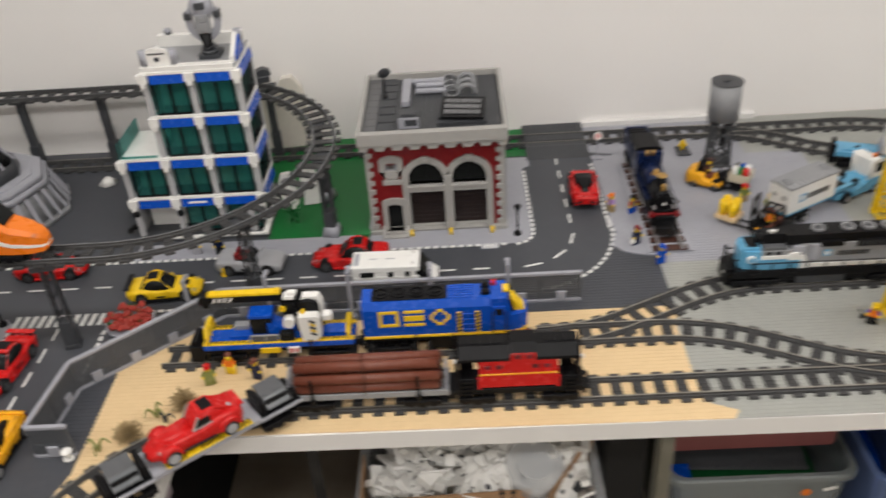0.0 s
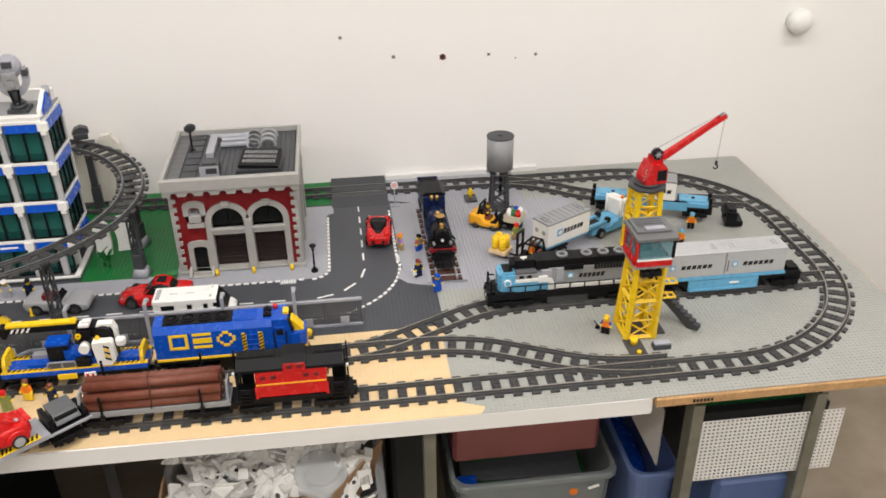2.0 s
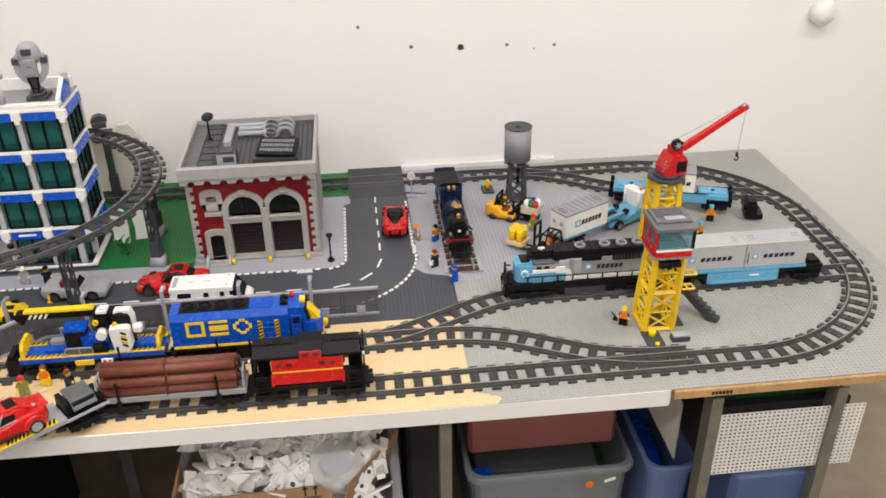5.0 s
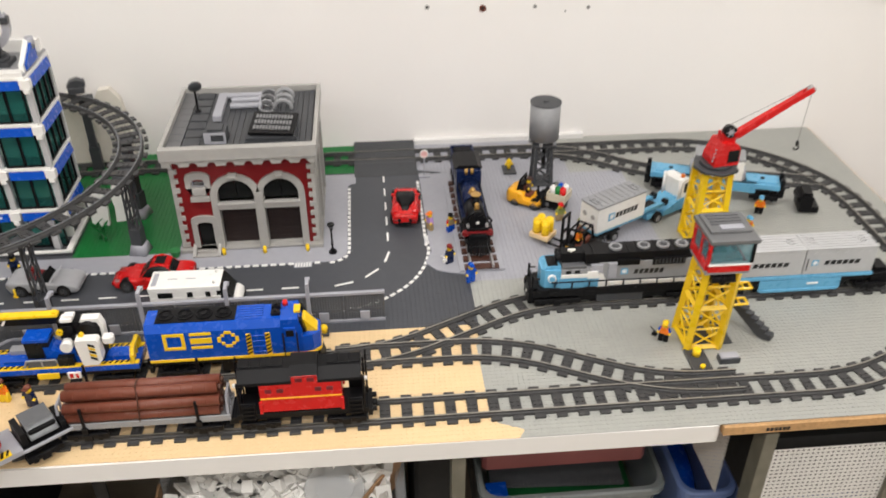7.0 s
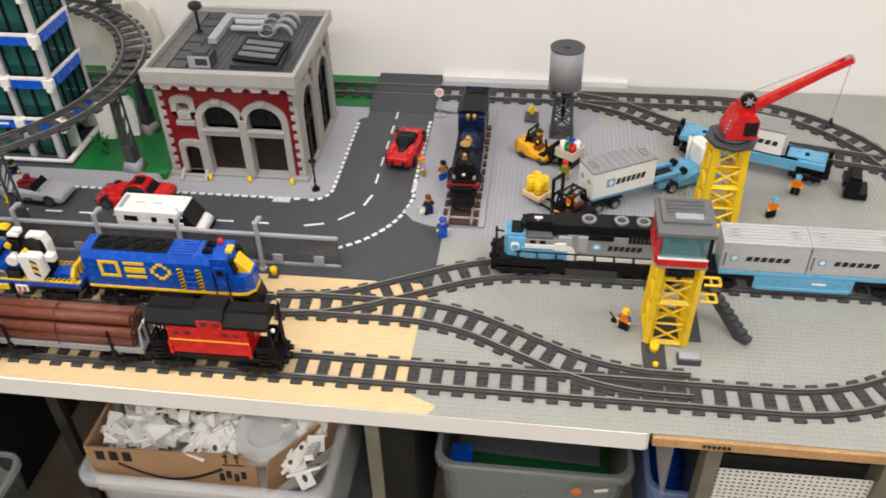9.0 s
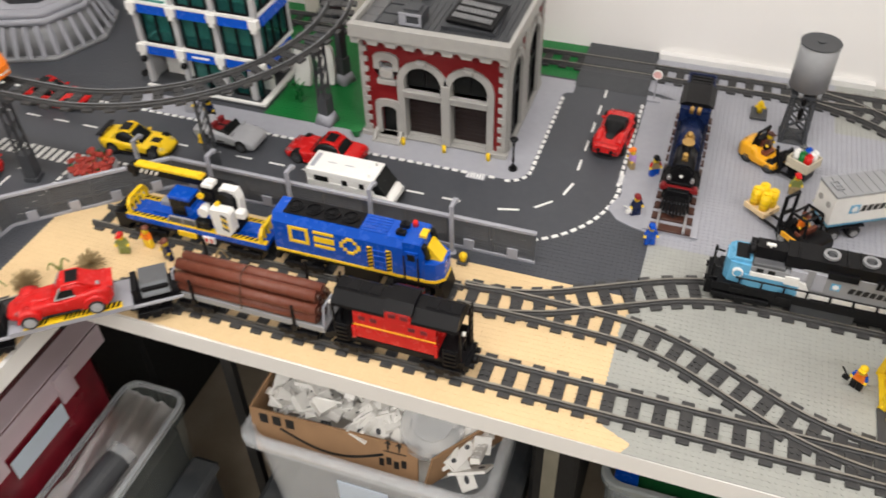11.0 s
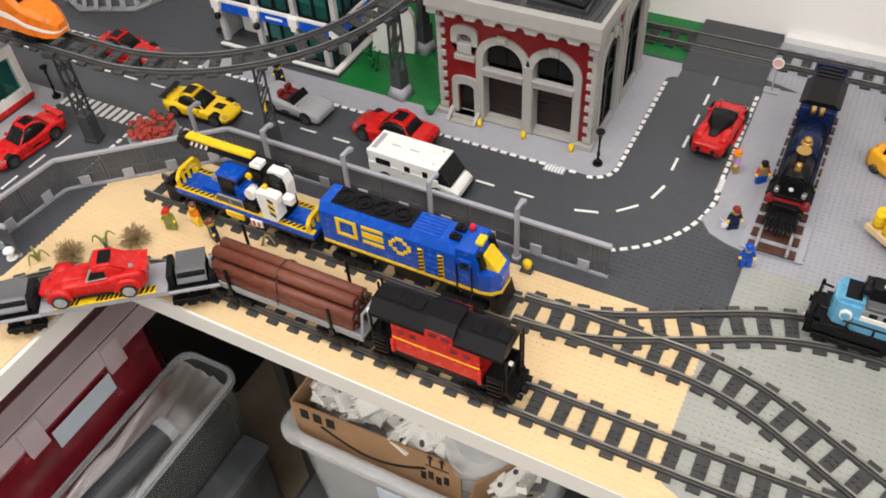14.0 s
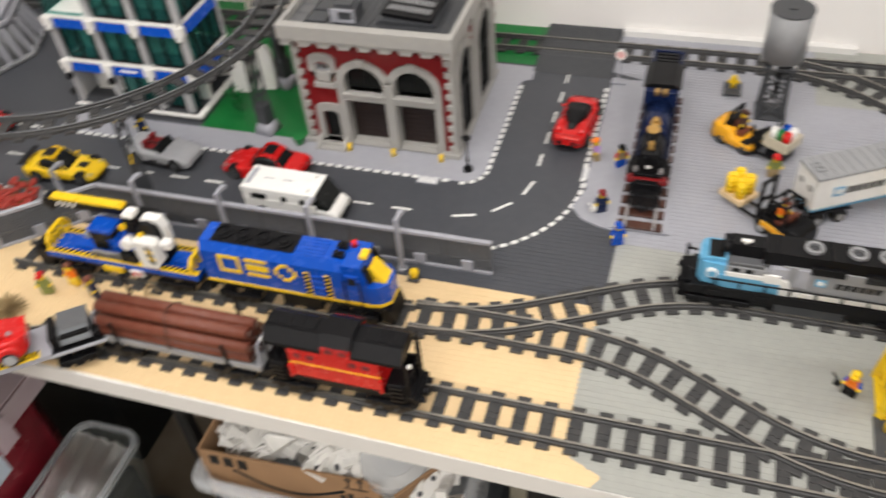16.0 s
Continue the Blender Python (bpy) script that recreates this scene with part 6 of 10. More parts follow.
def caboose():
    t = thing("caboose", "red toy caboose with a black roof and cupola", "railway wagon", pose(0.060, Y_MAIN, G))
    W = 0.0245
    part("frame", nb((-0.092, 0.092, -0.022, 0.022, 0.026, 0.036)), BLACK, t)
    bm = nb((-0.056, 0.056, -W, W, 0.041, 0.092))
    part("body", bm, RED, t, "red wooden body")
    for s in (-1, 1):
        part("yellow_line", nb((-0.0562, 0.0562, s * W - 0.0006, s * W + 0.0006, 0.064, 0.067)), BRIGHTORANGE, t, "thin yellow line")
        for x in (-0.044, -0.028, 0.024, 0.040):
            part("window", nb((x - 0.0045, x + 0.0045, s * W - 0.0008, s * W + 0.0008, 0.0755, 0.0825)), DEEPRED, t)
        for x in (-0.056, 0.056):
            part("corner_post", nb((x - 0.0022, x + 0.0022, s * (W + 0.0012) - 0.0016, s * (W + 0.0012) + 0.0016, 0.040, 0.062)), RED, t)
    roof = [(-W - 0.0015, 0.0915), (W + 0.0015, 0.0915), (W + 0.0008, 0.096), (0.012, 0.109), (-0.012, 0.109), (-W - 0.0008, 0.096)]
    part("roof", extrude_x(bmesh.new(), roof, -0.084, 0.084), BLACK, t, "black sloped roof")
    for k in range(11):
        x = -0.0755 + k * 0.0151
        if abs(x - 0.0065) > 0.0265:
            part("roof_plate", nb((x - 0.0075, x + 0.0075, -0.0078, 0.0078, 0.1088, 0.1105)), BLACK, t)
    cup = part("cupola", nb((-0.011, 0.024, -W - 0.0015, W + 0.0015, 0.0885, 0.1045)), RED, t, "red cupola")
    part("cupola_roof", extrude_x(bmesh.new(), [(-W - 0.0020, 0.1035), (W + 0.0020, 0.1035), (0.013, 0.1145), (-0.013, 0.1145)], -0.012, 0.025), BLACK, cup)
    for s in (-1, 1):
        for x in (-0.006, 0.010):
            part("cupola_window", nb((x, x + 0.010, s * (W + 0.0015) - 0.0008, s * (W + 0.0015) + 0.0008, 0.0945, 0.1015)), DEEPRED, cup)
    for sx in (-1, 1):
        bm = bmesh.new()
        for y in (-0.020, 0.0, 0.020):
            rod(bm, (sx * 0.086, y, 0.036), (sx * 0.086, y, 0.092 if y else 0.060), 0.0017, 6)
        rod(bm, (sx * 0.086, -0.020, 0.060), (sx * 0.086, 0.020, 0.060), 0.0017, 6)
        rod(bm, (sx * 0.090, 0.010, 0.020), (sx * 0.090, 0.010, 0.108), 0.0015, 6)
        rod(bm, (sx * 0.090, 0.018, 0.020), (sx * 0.090, 0.018, 0.108), 0.0015, 6)
        for k in range(6):
            rod(bm, (sx * 0.090, 0.010, 0.030 + k * 0.013), (sx * 0.090, 0.018, 0.030 + k * 0.013), 0.0012, 6)
        part("end_platform_rail", bm, BLACK, t, "black platform railing and ladder")
        part("step", nb((sx * 0.074 - 0.010, sx * 0.074 + 0.010, W - 0.003, W, 0.028, 0.058)), BLACK, t)
        bm = nb((sx * 0.074 - 0.010, sx * 0.074 + 0.010, -W, -W + 0.003, 0.028, 0.058))
        for k in range(4):
            box(bm, sx * 0.074 - 0.008, sx * 0.074 + 0.008, -W - 0.003, -W, 0.030 + k * 0.0075, 0.033 + k * 0.0075)
        part("step", bm, BLACK, t)
        part("end_lamp", cyl(bmesh.new(), -0.016, 0.086, min(sx * 0.088, sx * 0.092), max(sx * 0.088, sx * 0.092), 0.003, 8, axis="x"), WHITE, t)
        buffer_beam(t, sx * 0.094, sx)
    bogie(t, -0.060), bogie(t, 0.060)


caboose()


HATCHGREY = abs_plastic("tinted grey glazing", (0.15, 0.16, 0.17), 0.2, 0.01)


def car_carrier():
    """Grey flat wagon on the curve, with a sports car on it and black end platforms."""
    m = pose(-0.383, 0.822, G, 0, 0, 38)
    t = thing("car_carrier_wagon", "light grey car carrier wagon with hazard striping", "railway wagon", m)
    part("deck", nb((-0.080, 0.080, -0.027, 0.027, 0.036, 0.044)), BLUEGREY, t, "light grey deck")
    part("hazard_plate", nb((-0.060, 0.066, -0.0275, -0.0155, 0.044, 0.0462)), YELLOW, t, "yellow and black hazard plate")
    stripes(t, -0.058, -0.030, -0.0215, 0.0463, 5, BLACK, h=0.010)
    stripes(t, -0.010, 0.024, -0.0215, 0.0463, 6, BLACK, h=0.010)
    stripes(t, 0.044, 0.064, -0.0215, 0.0463, 3, BLACK, h=0.010)
    for s in (-1, 1):
        e = part("end_platform", nb((s * 0.112 - 0.032, s * 0.112 + 0.032, -0.024, 0.024, 0.032, 0.040)), BLACK, t, "black end platform")
        part("side_bar", nb((s * 0.112 - 0.034, s * 0.112 + 0.034, -0.028, -0.0245, 0.036, 0.040)), BLUEGREY, e)
        part("housing", nb((s * 0.112 - 0.018, s * 0.112 + 0.018, -0.016, 0.022, 0.040, 0.056)), BLACK, e)
        part("top_panel", nb((-0.019, 0.019, -0.014, 0.014, 0, 0.003)), STONEGREY, e, "smooth grey top panel").matrix_basis = pose(s * 0.112, 0.010, 0.0575, 6, 0, 0)
        part("hatch", holed(bmesh.new(), rect(-0.019, 0.019, -0.0105, 0.0105), [rect(-0.017, 0.017, -0.0085, 0.0085)], 0.0, 0.003), STONEGREY, e).matrix_basis = pose(s * 0.112, -0.0125, 0.0520, 48, 0, 0)
        part("hatch_glass", nb((-0.0172, 0.0172, -0.0087, 0.0087, 0.0, 0.0018)), HATCHGREY, e, "grey tinted window").matrix_basis = pose(s * 0.112, -0.0125, 0.0520, 48, 0, 0)
        for k in (-1, 1):
            part("buffer", nb((s * 0.112 + k * 0.026 - 0.004, s * 0.112 + k * 0.026 + 0.004, -0.020, 0.020, 0.040, 0.062 if k * s < 0 else 0.052)), BLACK, e)
        bogie(t, s * 0.104, 0.048)
    return m


CARRIER = car_carrier()


def word_bars(parent, x, z, y, ln, h, n, mat, label="dark slanted lettering bars"):
    """Brand writing as plain slanted bars."""
    w = ln / n
    for i in range(n):
        xa = x + i * w
        bm = profile(bmesh.new(), [(xa, z), (xa + w * 0.74, z), (xa + w * 0.74 + h * 0.25, z + h), (xa + h * 0.25, z + h)], y - 0.0005, y)
        part("lettering_bar", bm, mat, parent, label)


def star_square(parent, x, z, y, s):
    q = part("emblem_square", nb((x, x + s, y - 0.0006, y, z, z + s)), AZURE, parent, "light blue emblem square")
    bm = bmesh.new()
    pts = []
    for k in range(14):
        r = s * (0.40 if k % 2 == 0 else 0.24)
        pts.append((x + s / 2 + r * math.cos(k * math.pi / 7), z + s / 2 + r * math.sin(k * math.pi / 7)))
    profile(bm, pts, y - 0.0011, y - 0.0006)
    part("emblem_star", bm, WHITE, q)


def azure_loco():
    t = thing("freight_locomotive", "light blue and grey toy freight locomotive", "locomotive", pose(0.56, 1.164, G))
    W = 0.0245
    x0, x1 = -0.128, 0.190
    part("frame", nb((x0, x1, -W - 0.002, W + 0.002, 0.028, 0.040), (x0 + 0.04, x1 - 0.03, -0.021, 0.021, 0.014, 0.028)), BLACK, t, "black underframe")
    part("walkway", nb((x0 + 0.006, x1, -W - 0.003, W + 0.003, 0.040, 0.0435)), BLACK, t)
    bm = prism(bmesh.new(), [(-0.116, -0.012), (-0.110, -0.020), (-0.084, -W + 0.001), (-0.084, W - 0.001), (-0.110, 0.020), (-0.116, 0.012)], 0.0435, 0.078)
    profile(bm, [(-0.114, 0.078), (-0.084, 0.078), (-0.084, 0.0835), (-0.108, 0.0835)], -0.018, 0.018)
    part("nose", bm, AZURE, t, "light blue short nose")
    part("nose_top", nb((-0.106, -0.0880, -0.015, 0.015, 0.0835, 0.0850)), BLACK, t)
    e = part("nose_emblem", cyl(bmesh.new(), -0.099, 0.064, -W - 0.0014, -W + 0.004, 0.0070, 18, axis="y"), WHITE, t, "white round emblem")
    part("emblem_core", cyl(bmesh.new(), -0.099, 0.064, -W - 0.0020, -W - 0.0013, 0.0052, 16, axis="y"), AZURE, e)
    part("cab", nb((-0.084, -0.034, -W, W, 0.0435, 0.080)), MIDGREY, t, "grey driver's cab")
    part("cab_roof", nb((-0.083, -0.042, -W + 0.001, W - 0.001, 0.080, 0.0862), bev=0.001), STONEGREY, t)
    for x in (-0.077, -0.062):
        part("cab_window", nb((x, x + 0.009, -W - 0.0012, -W, 0.0725, 0.0788)), SMOKE, t)
    part("cab_lower", nb((-0.0902, -0.034, -W - 0.0008, W + 0.0008, 0.0435, 0.0640)), AZURE, t, "light blue cab side")
    part("cab_stripe", nb((-0.0842, -0.034, -W - 0.0014, W + 0.0014, 0.0640, 0.0712), (-0.040, -0.022, -W - 0.0016, W + 0.0016, 0.0612, 0.0752)), WHITE, t, "white stripe")
    part("cab_step", nb((-0.034, -0.020, -W - 0.0012, W + 0.0012, 0.0435, 0.0610)), AZURE, t)
    part("white_step", profile(bmesh.new(), [(-0.020, 0.0435), (-0.002, 0.0435), (-0.007, 0.055), (-0.012, 0.066), (-0.022, 0.070), (-0.022, 0.0612), (-0.020, 0.0612)], -W - 0.0006, W + 0.0006), WHITE, t)
    for x in (-0.094, -0.034):
        part("footstep", nb((x - 0.010, x + 0.010, -W - 0.0045, -W - 0.003, 0.030, 0.047), (x - 0.007, x + 0.007, -W - 0.006, -W - 0.0045, 0.037, 0.040)), BLACK, t)
    part("hood", nb((-0.020, x1 - 0.010, -0.020, 0.020, 0.0435, 0.088)), MIDGREY, t, "grey long hood")
    part("hood_panel", nb((-0.034, -0.014, -W + 0.001, W - 0.001, 0.070, 0.0855), (-0.004, 0.010, -0.0225, 0.0225, 0.058, 0.087)), BLUEGREY, t)
    part("hood_top", extrude_x(bmesh.new(), [(-0.0185, 0.0865), (0.0185, 0.0865), (0.0165, 0.104), (-0.0165, 0.104)], -0.044, x1 - 0.006), BLACK, t, "black radiator hood")
    part("cab_duct", extrude_x(bmesh.new(), [(-0.0115, 0.0863), (0.0115, 0.0863), (0.0100, 0.1035), (-0.0100, 0.1035)], -0.082, -0.0442), BLACK, t, "black duct over the cab roof")
    part("exhaust_drum", cyl(cyl(bmesh.new(), -0.0055, 0.0955, -0.092, -0.082, 0.0075, 14, axis="x"), 0.0060, 0.0955, -0.090, -0.082, 0.0075, 14, axis="x"), BLACK, t, "black round drums")
    for x in (-0.030, 0.030, 0.046, 0.078, 0.110):
        part("hood_rib", nb((x - 0.0012, x + 0.0012, -0.0165, 0.0165, 0.104, 0.1055)), BLACK, t)
    part("horn", rod(rod(bmesh.new(), (-0.072, -0.006, 0.1080), (-0.060, -0.006, 0.1080), 0.0025), (-0.066, -0.006, 0.1034), (-0.066, -0.006, 0.1085), 0.002), WHITE, t)
    part("radiator", nb((0.010, 0.048, -0.0222, 0.0222, 0.082, 0.093), (0.070, 0.126, -0.0222, 0.0222, 0.080, 0.093)), BLACK, t)
    for k in range(9):
        part("louvre", nb((0.074 + k * 0.006, 0.0765 + k * 0.006, -0.0230, -0.0222, 0.082, 0.091), bev=0), DARKGREY, t)
    for x in (0.010, 0.058, 0.091, 0.123, 0.156):
        f = part("fan", holed(bmesh.new(), [(x + 0.0108 * math.cos(k * math.pi / 10), 0.0108 * math.sin(k * math.pi / 10)) for k in range(20)], [[(x + 0.0068 * math.cos(k * math.pi / 10), 0.0068 * math.sin(k * math.pi / 10)) for k in range(20)]], 0.104, 0.1075), MIDGREY, t, "light grey fan ring")
        part("fan_core", cyl(bmesh.new(), x, 0, 0.104, 0.1065, 0.0045, 12), DARKGREY, f)
    star_square(t, 0.018, 0.063, -0.020, 0.012)
    word_bars(t, 0.040, 0.063, -0.020, 0.052, 0.009, 6, INK)
    for k in range(6):
        part("white_panel", nb((-0.004 + k * 0.029, 0.0225 + k * 0.029, -W - 0.001, -W + 0.002, 0.0450, 0.0525)), WHITE, t, "white walkway panel")
    bm = rod(bmesh.new(), (-0.100, -W - 0.003, 0.0580), (x1 - 0.006, -W - 0.003, 0.0560), 0.0013, 6)
    for k in range(10):
        rod(bm, (-0.094 + k * 0.029, -W - 0.003, 0.0435), (-0.094 + k * 0.029, -W - 0.003, 0.0572), 0.0013, 6)
    part("handrail", bm, BLACK, t, "black handrail")
    bm = nb((-0.136, -0.122, -0.020, 0.020, 0.012, 0.044), (-0.131, -0.120, -0.023, 0.023, 0.030, 0.040))
    for y in (-0.018, 0.018):
        rod(bm, (-0.130, y, 0.044), (-0.130, y, 0.068), 0.0022, 6)
        rod(bm, (-0.130, y, 0.062), (-0.118, y, 0.060), 0.0016, 6)
    rod(bm, (-0.130, -0.018, 0.060), (-0.130, 0.018, 0.060), 0.0016, 6)
    part("pilot", bm, BLACK, t, "black pilot with handrails")
    for y in (-0.014, 0.014):
        part("headlight", cyl(cyl(bmesh.new(), y, 0.036, -0.139, -0.136, 0.0042, 10, axis="x"), y, 0.036, -0.1398, -0.139, 0.003, 8, axis="x", mi=1), [BLACK, WHITE], t)
    bogie(t, -0.088, 0.076), bogie(t, 0.140, 0.076)
    part("fuel_tank", nb((-0.02, 0.06, -0.024, 0.024, 0.012, 0.026)), DARKGREY, t)


azure_loco()


CONTGREY = abs_plastic("pale container grey plastic", (0.45, 0.455, 0.46), 0.4)


def container(parent, x0, x1, z0, z1, mat, W=0.0245, roofmat=None, ribs=9):
    c = part("container", nb((x0, x1, -W, W, z0, z1)), mat, parent, "ribbed freight container")
    part("container_roof", nb((x0 - 0.0006, x1 + 0.0006, -W - 0.0006, W + 0.0006, z1, z1 + 0.003)), roofmat or mat, c)
    for k in range(6):
        y = -W + 0.006 + k * (2 * W - 0.012) / 5
        part("roof_rib", nb((x0 + 0.003, x1 - 0.003, y - 0.0011, y + 0.0011, z1 + 0.003, z1 + 0.0040), bev=0), roofmat or mat, c)
    for i in range(1, ribs):
        x = x0 + (x1 - x0) * i / ribs
        for z in (z0 + 0.007, z1 - 0.009):
            part("rivet", nb((x - 0.0012, x + 0.0012, -W - 0.0008, -W, z, z + 0.004), bev=0), roofmat or mat, c)
    for k in (x0 + 0.012, x1 - 0.024):
        part("roof_grip", holed(bmesh.new(), rect(k, k + 0.011, -0.008, 0.008), [rect(k + 0.0015, k + 0.0095, -0.0065, -0.0008), rect(k + 0.0015, k + 0.0095, 0.0008, 0.0065)], z1 + 0.003, z1 + 0.0052), roofmat or mat, c)
    part("corner_bar", nb((x0 + 0.004, x0 + 0.0055, -W - 0.0008, -W, z0 + 0.008, z1 - 0.016), bev=0), INK, c)
    h = z1 - z0
    star_square(c, x0 + (x1 - x0) * 0.10, z0 + h * 0.36, -W, h * 0.24)
    word_bars(c, x0 + (x1 - x0) * 0.28, z0 + h * 0.38, -W, (x1 - x0) * 0.52, h * 0.17, 6, INK)
    return c


def well_car():
    t = thing("container_wagon", "light blue well wagon carrying two grey containers", "railway wagon", pose(0.895, 1.160, G))
    part("well", nb((-0.074, 0.070, -0.0262, 0.0262, 0.016, 0.0385)), AZURE, t, "light blue well body")
    part("well_sill", nb((-0.070, 0.066, -0.0275, 0.0275, 0.0145, 0.020)), AZURE, t)
    part("well_rail", nb((-0.128, 0.124, -0.0262, 0.0262, 0.0400, 0.0462)), AZURE, t, "light blue top rail")
    for sx, xa in ((-1, -0.074), (1, 0.070)):
        part("well_end", profile(bmesh.new(), [(xa, 0.018), (xa + sx * 0.014, 0.030), (xa + sx * 0.050, 0.032), (xa + sx * 0.050, 0.0398), (xa, 0.0398)], -0.0240, 0.0240), BLACK, t, "black sloped end frame")
    part("side_mark", nb((0.010, 0.030, -0.0270, -0.0262, 0.028, 0.032)), WHITE, t)
    part("end_deck", nb((-0.158, -0.1245, -0.022, 0.022, 0.032, 0.0395), (0.1205, 0.146, -0.022, 0.022, 0.032, 0.0395)), BLACK, t)
    container(t, -0.128, -0.0045, 0.0475, 0.096, CONTGREY)
    container(t, -0.0025, 0.121, 0.0475, 0.096, CONTGREY)
    part("link_block", nb((0.128, 0.162, -0.020, 0.020, 0.018, 0.040), (0.136, 0.158, -0.014, 0.014, 0.040, 0.046)), BLACK, t, "black coupling block")
    bogie(t, -0.128), bogie(t, 0.128)


well_car()


def flat_wagon():
    t = thing("container_flat_wagon", "light blue flat wagon with one white container", "railway wagon", pose(0.878, 1.499, G, 0, 0, -20.0))
    part("deck", nb((-0.132, 0.124, -0.0245, 0.0245, 0.036, 0.046)), AZURE, t, "light blue deck")
    part("deck_side", nb((-0.080, 0.078, -0.0262, 0.0262, 0.026, 0.046)), AZURE, t)
    part("tile", nb((-0.122, -0.052, -0.016, 0.016, 0.046, 0.049)), AZURE, t)
    part("tile", nb((0.058, 0.116, -0.016, 0.016, 0.046, 0.049)), AZURE, t)
    for xx in (-0.092, 0.090):
        part("pin", cyl(bmesh.new(), xx, 0, 0.049, 0.051, 0.0042, 10), BLACK, t)
    part("container", nb((-0.048, 0.048, -0.0245, 0.0245, 0.049, 0.092)), WHITE, t, "white freight container")
    part("container_roof", nb((-0.049, 0.049, -0.025, 0.025, 0.092, 0.096)), MIDGREY, t)
    word_bars(t, -0.020, 0.066, -0.0245, 0.060, 0.009, 5, INK)
    for s in (-1, 1):
        part("container_end", nb((s * 0.051 - 0.003, s * 0.051 + 0.003, -0.020, 0.020, 0.049, 0.066)), BLUEGREY, t)
    bogie(t, -0.100), bogie(t, 0.096)
    for xx, s in ((-0.136, -1), (0.128, 1)):
        bm = nb((xx - 0.006, xx + 0.006, -0.020, 0.020, 0.018, 0.040), (xx - 0.004, xx + 0.004, -0.018, -0.010, 0.040, 0.058), (xx - 0.004, xx + 0.004, 0.010, 0.018, 0.040, 0.058))
        part("end_gear", bm, BLACK, t, "black end coupling gear")


flat_wagon()
bs = thing("buffer_stop", "black buffer stop at the end of the siding", "buffer stop", pose(1.036, 1.424, G + 0.0046, 0, 0, -14))
part("block", nb((-0.012, 0.012, -0.024, 0.024, 0, 0.034), (-0.018, -0.012, -0.018, 0.018, 0.020, 0.030), (-0.008, 0.010, -0.018, 0.018, 0.034, 0.040)), BLACK, bs)
part("foot", nb((0.012, 0.026, -0.022, 0.022, 0, 0.012)), BLACK, bs)


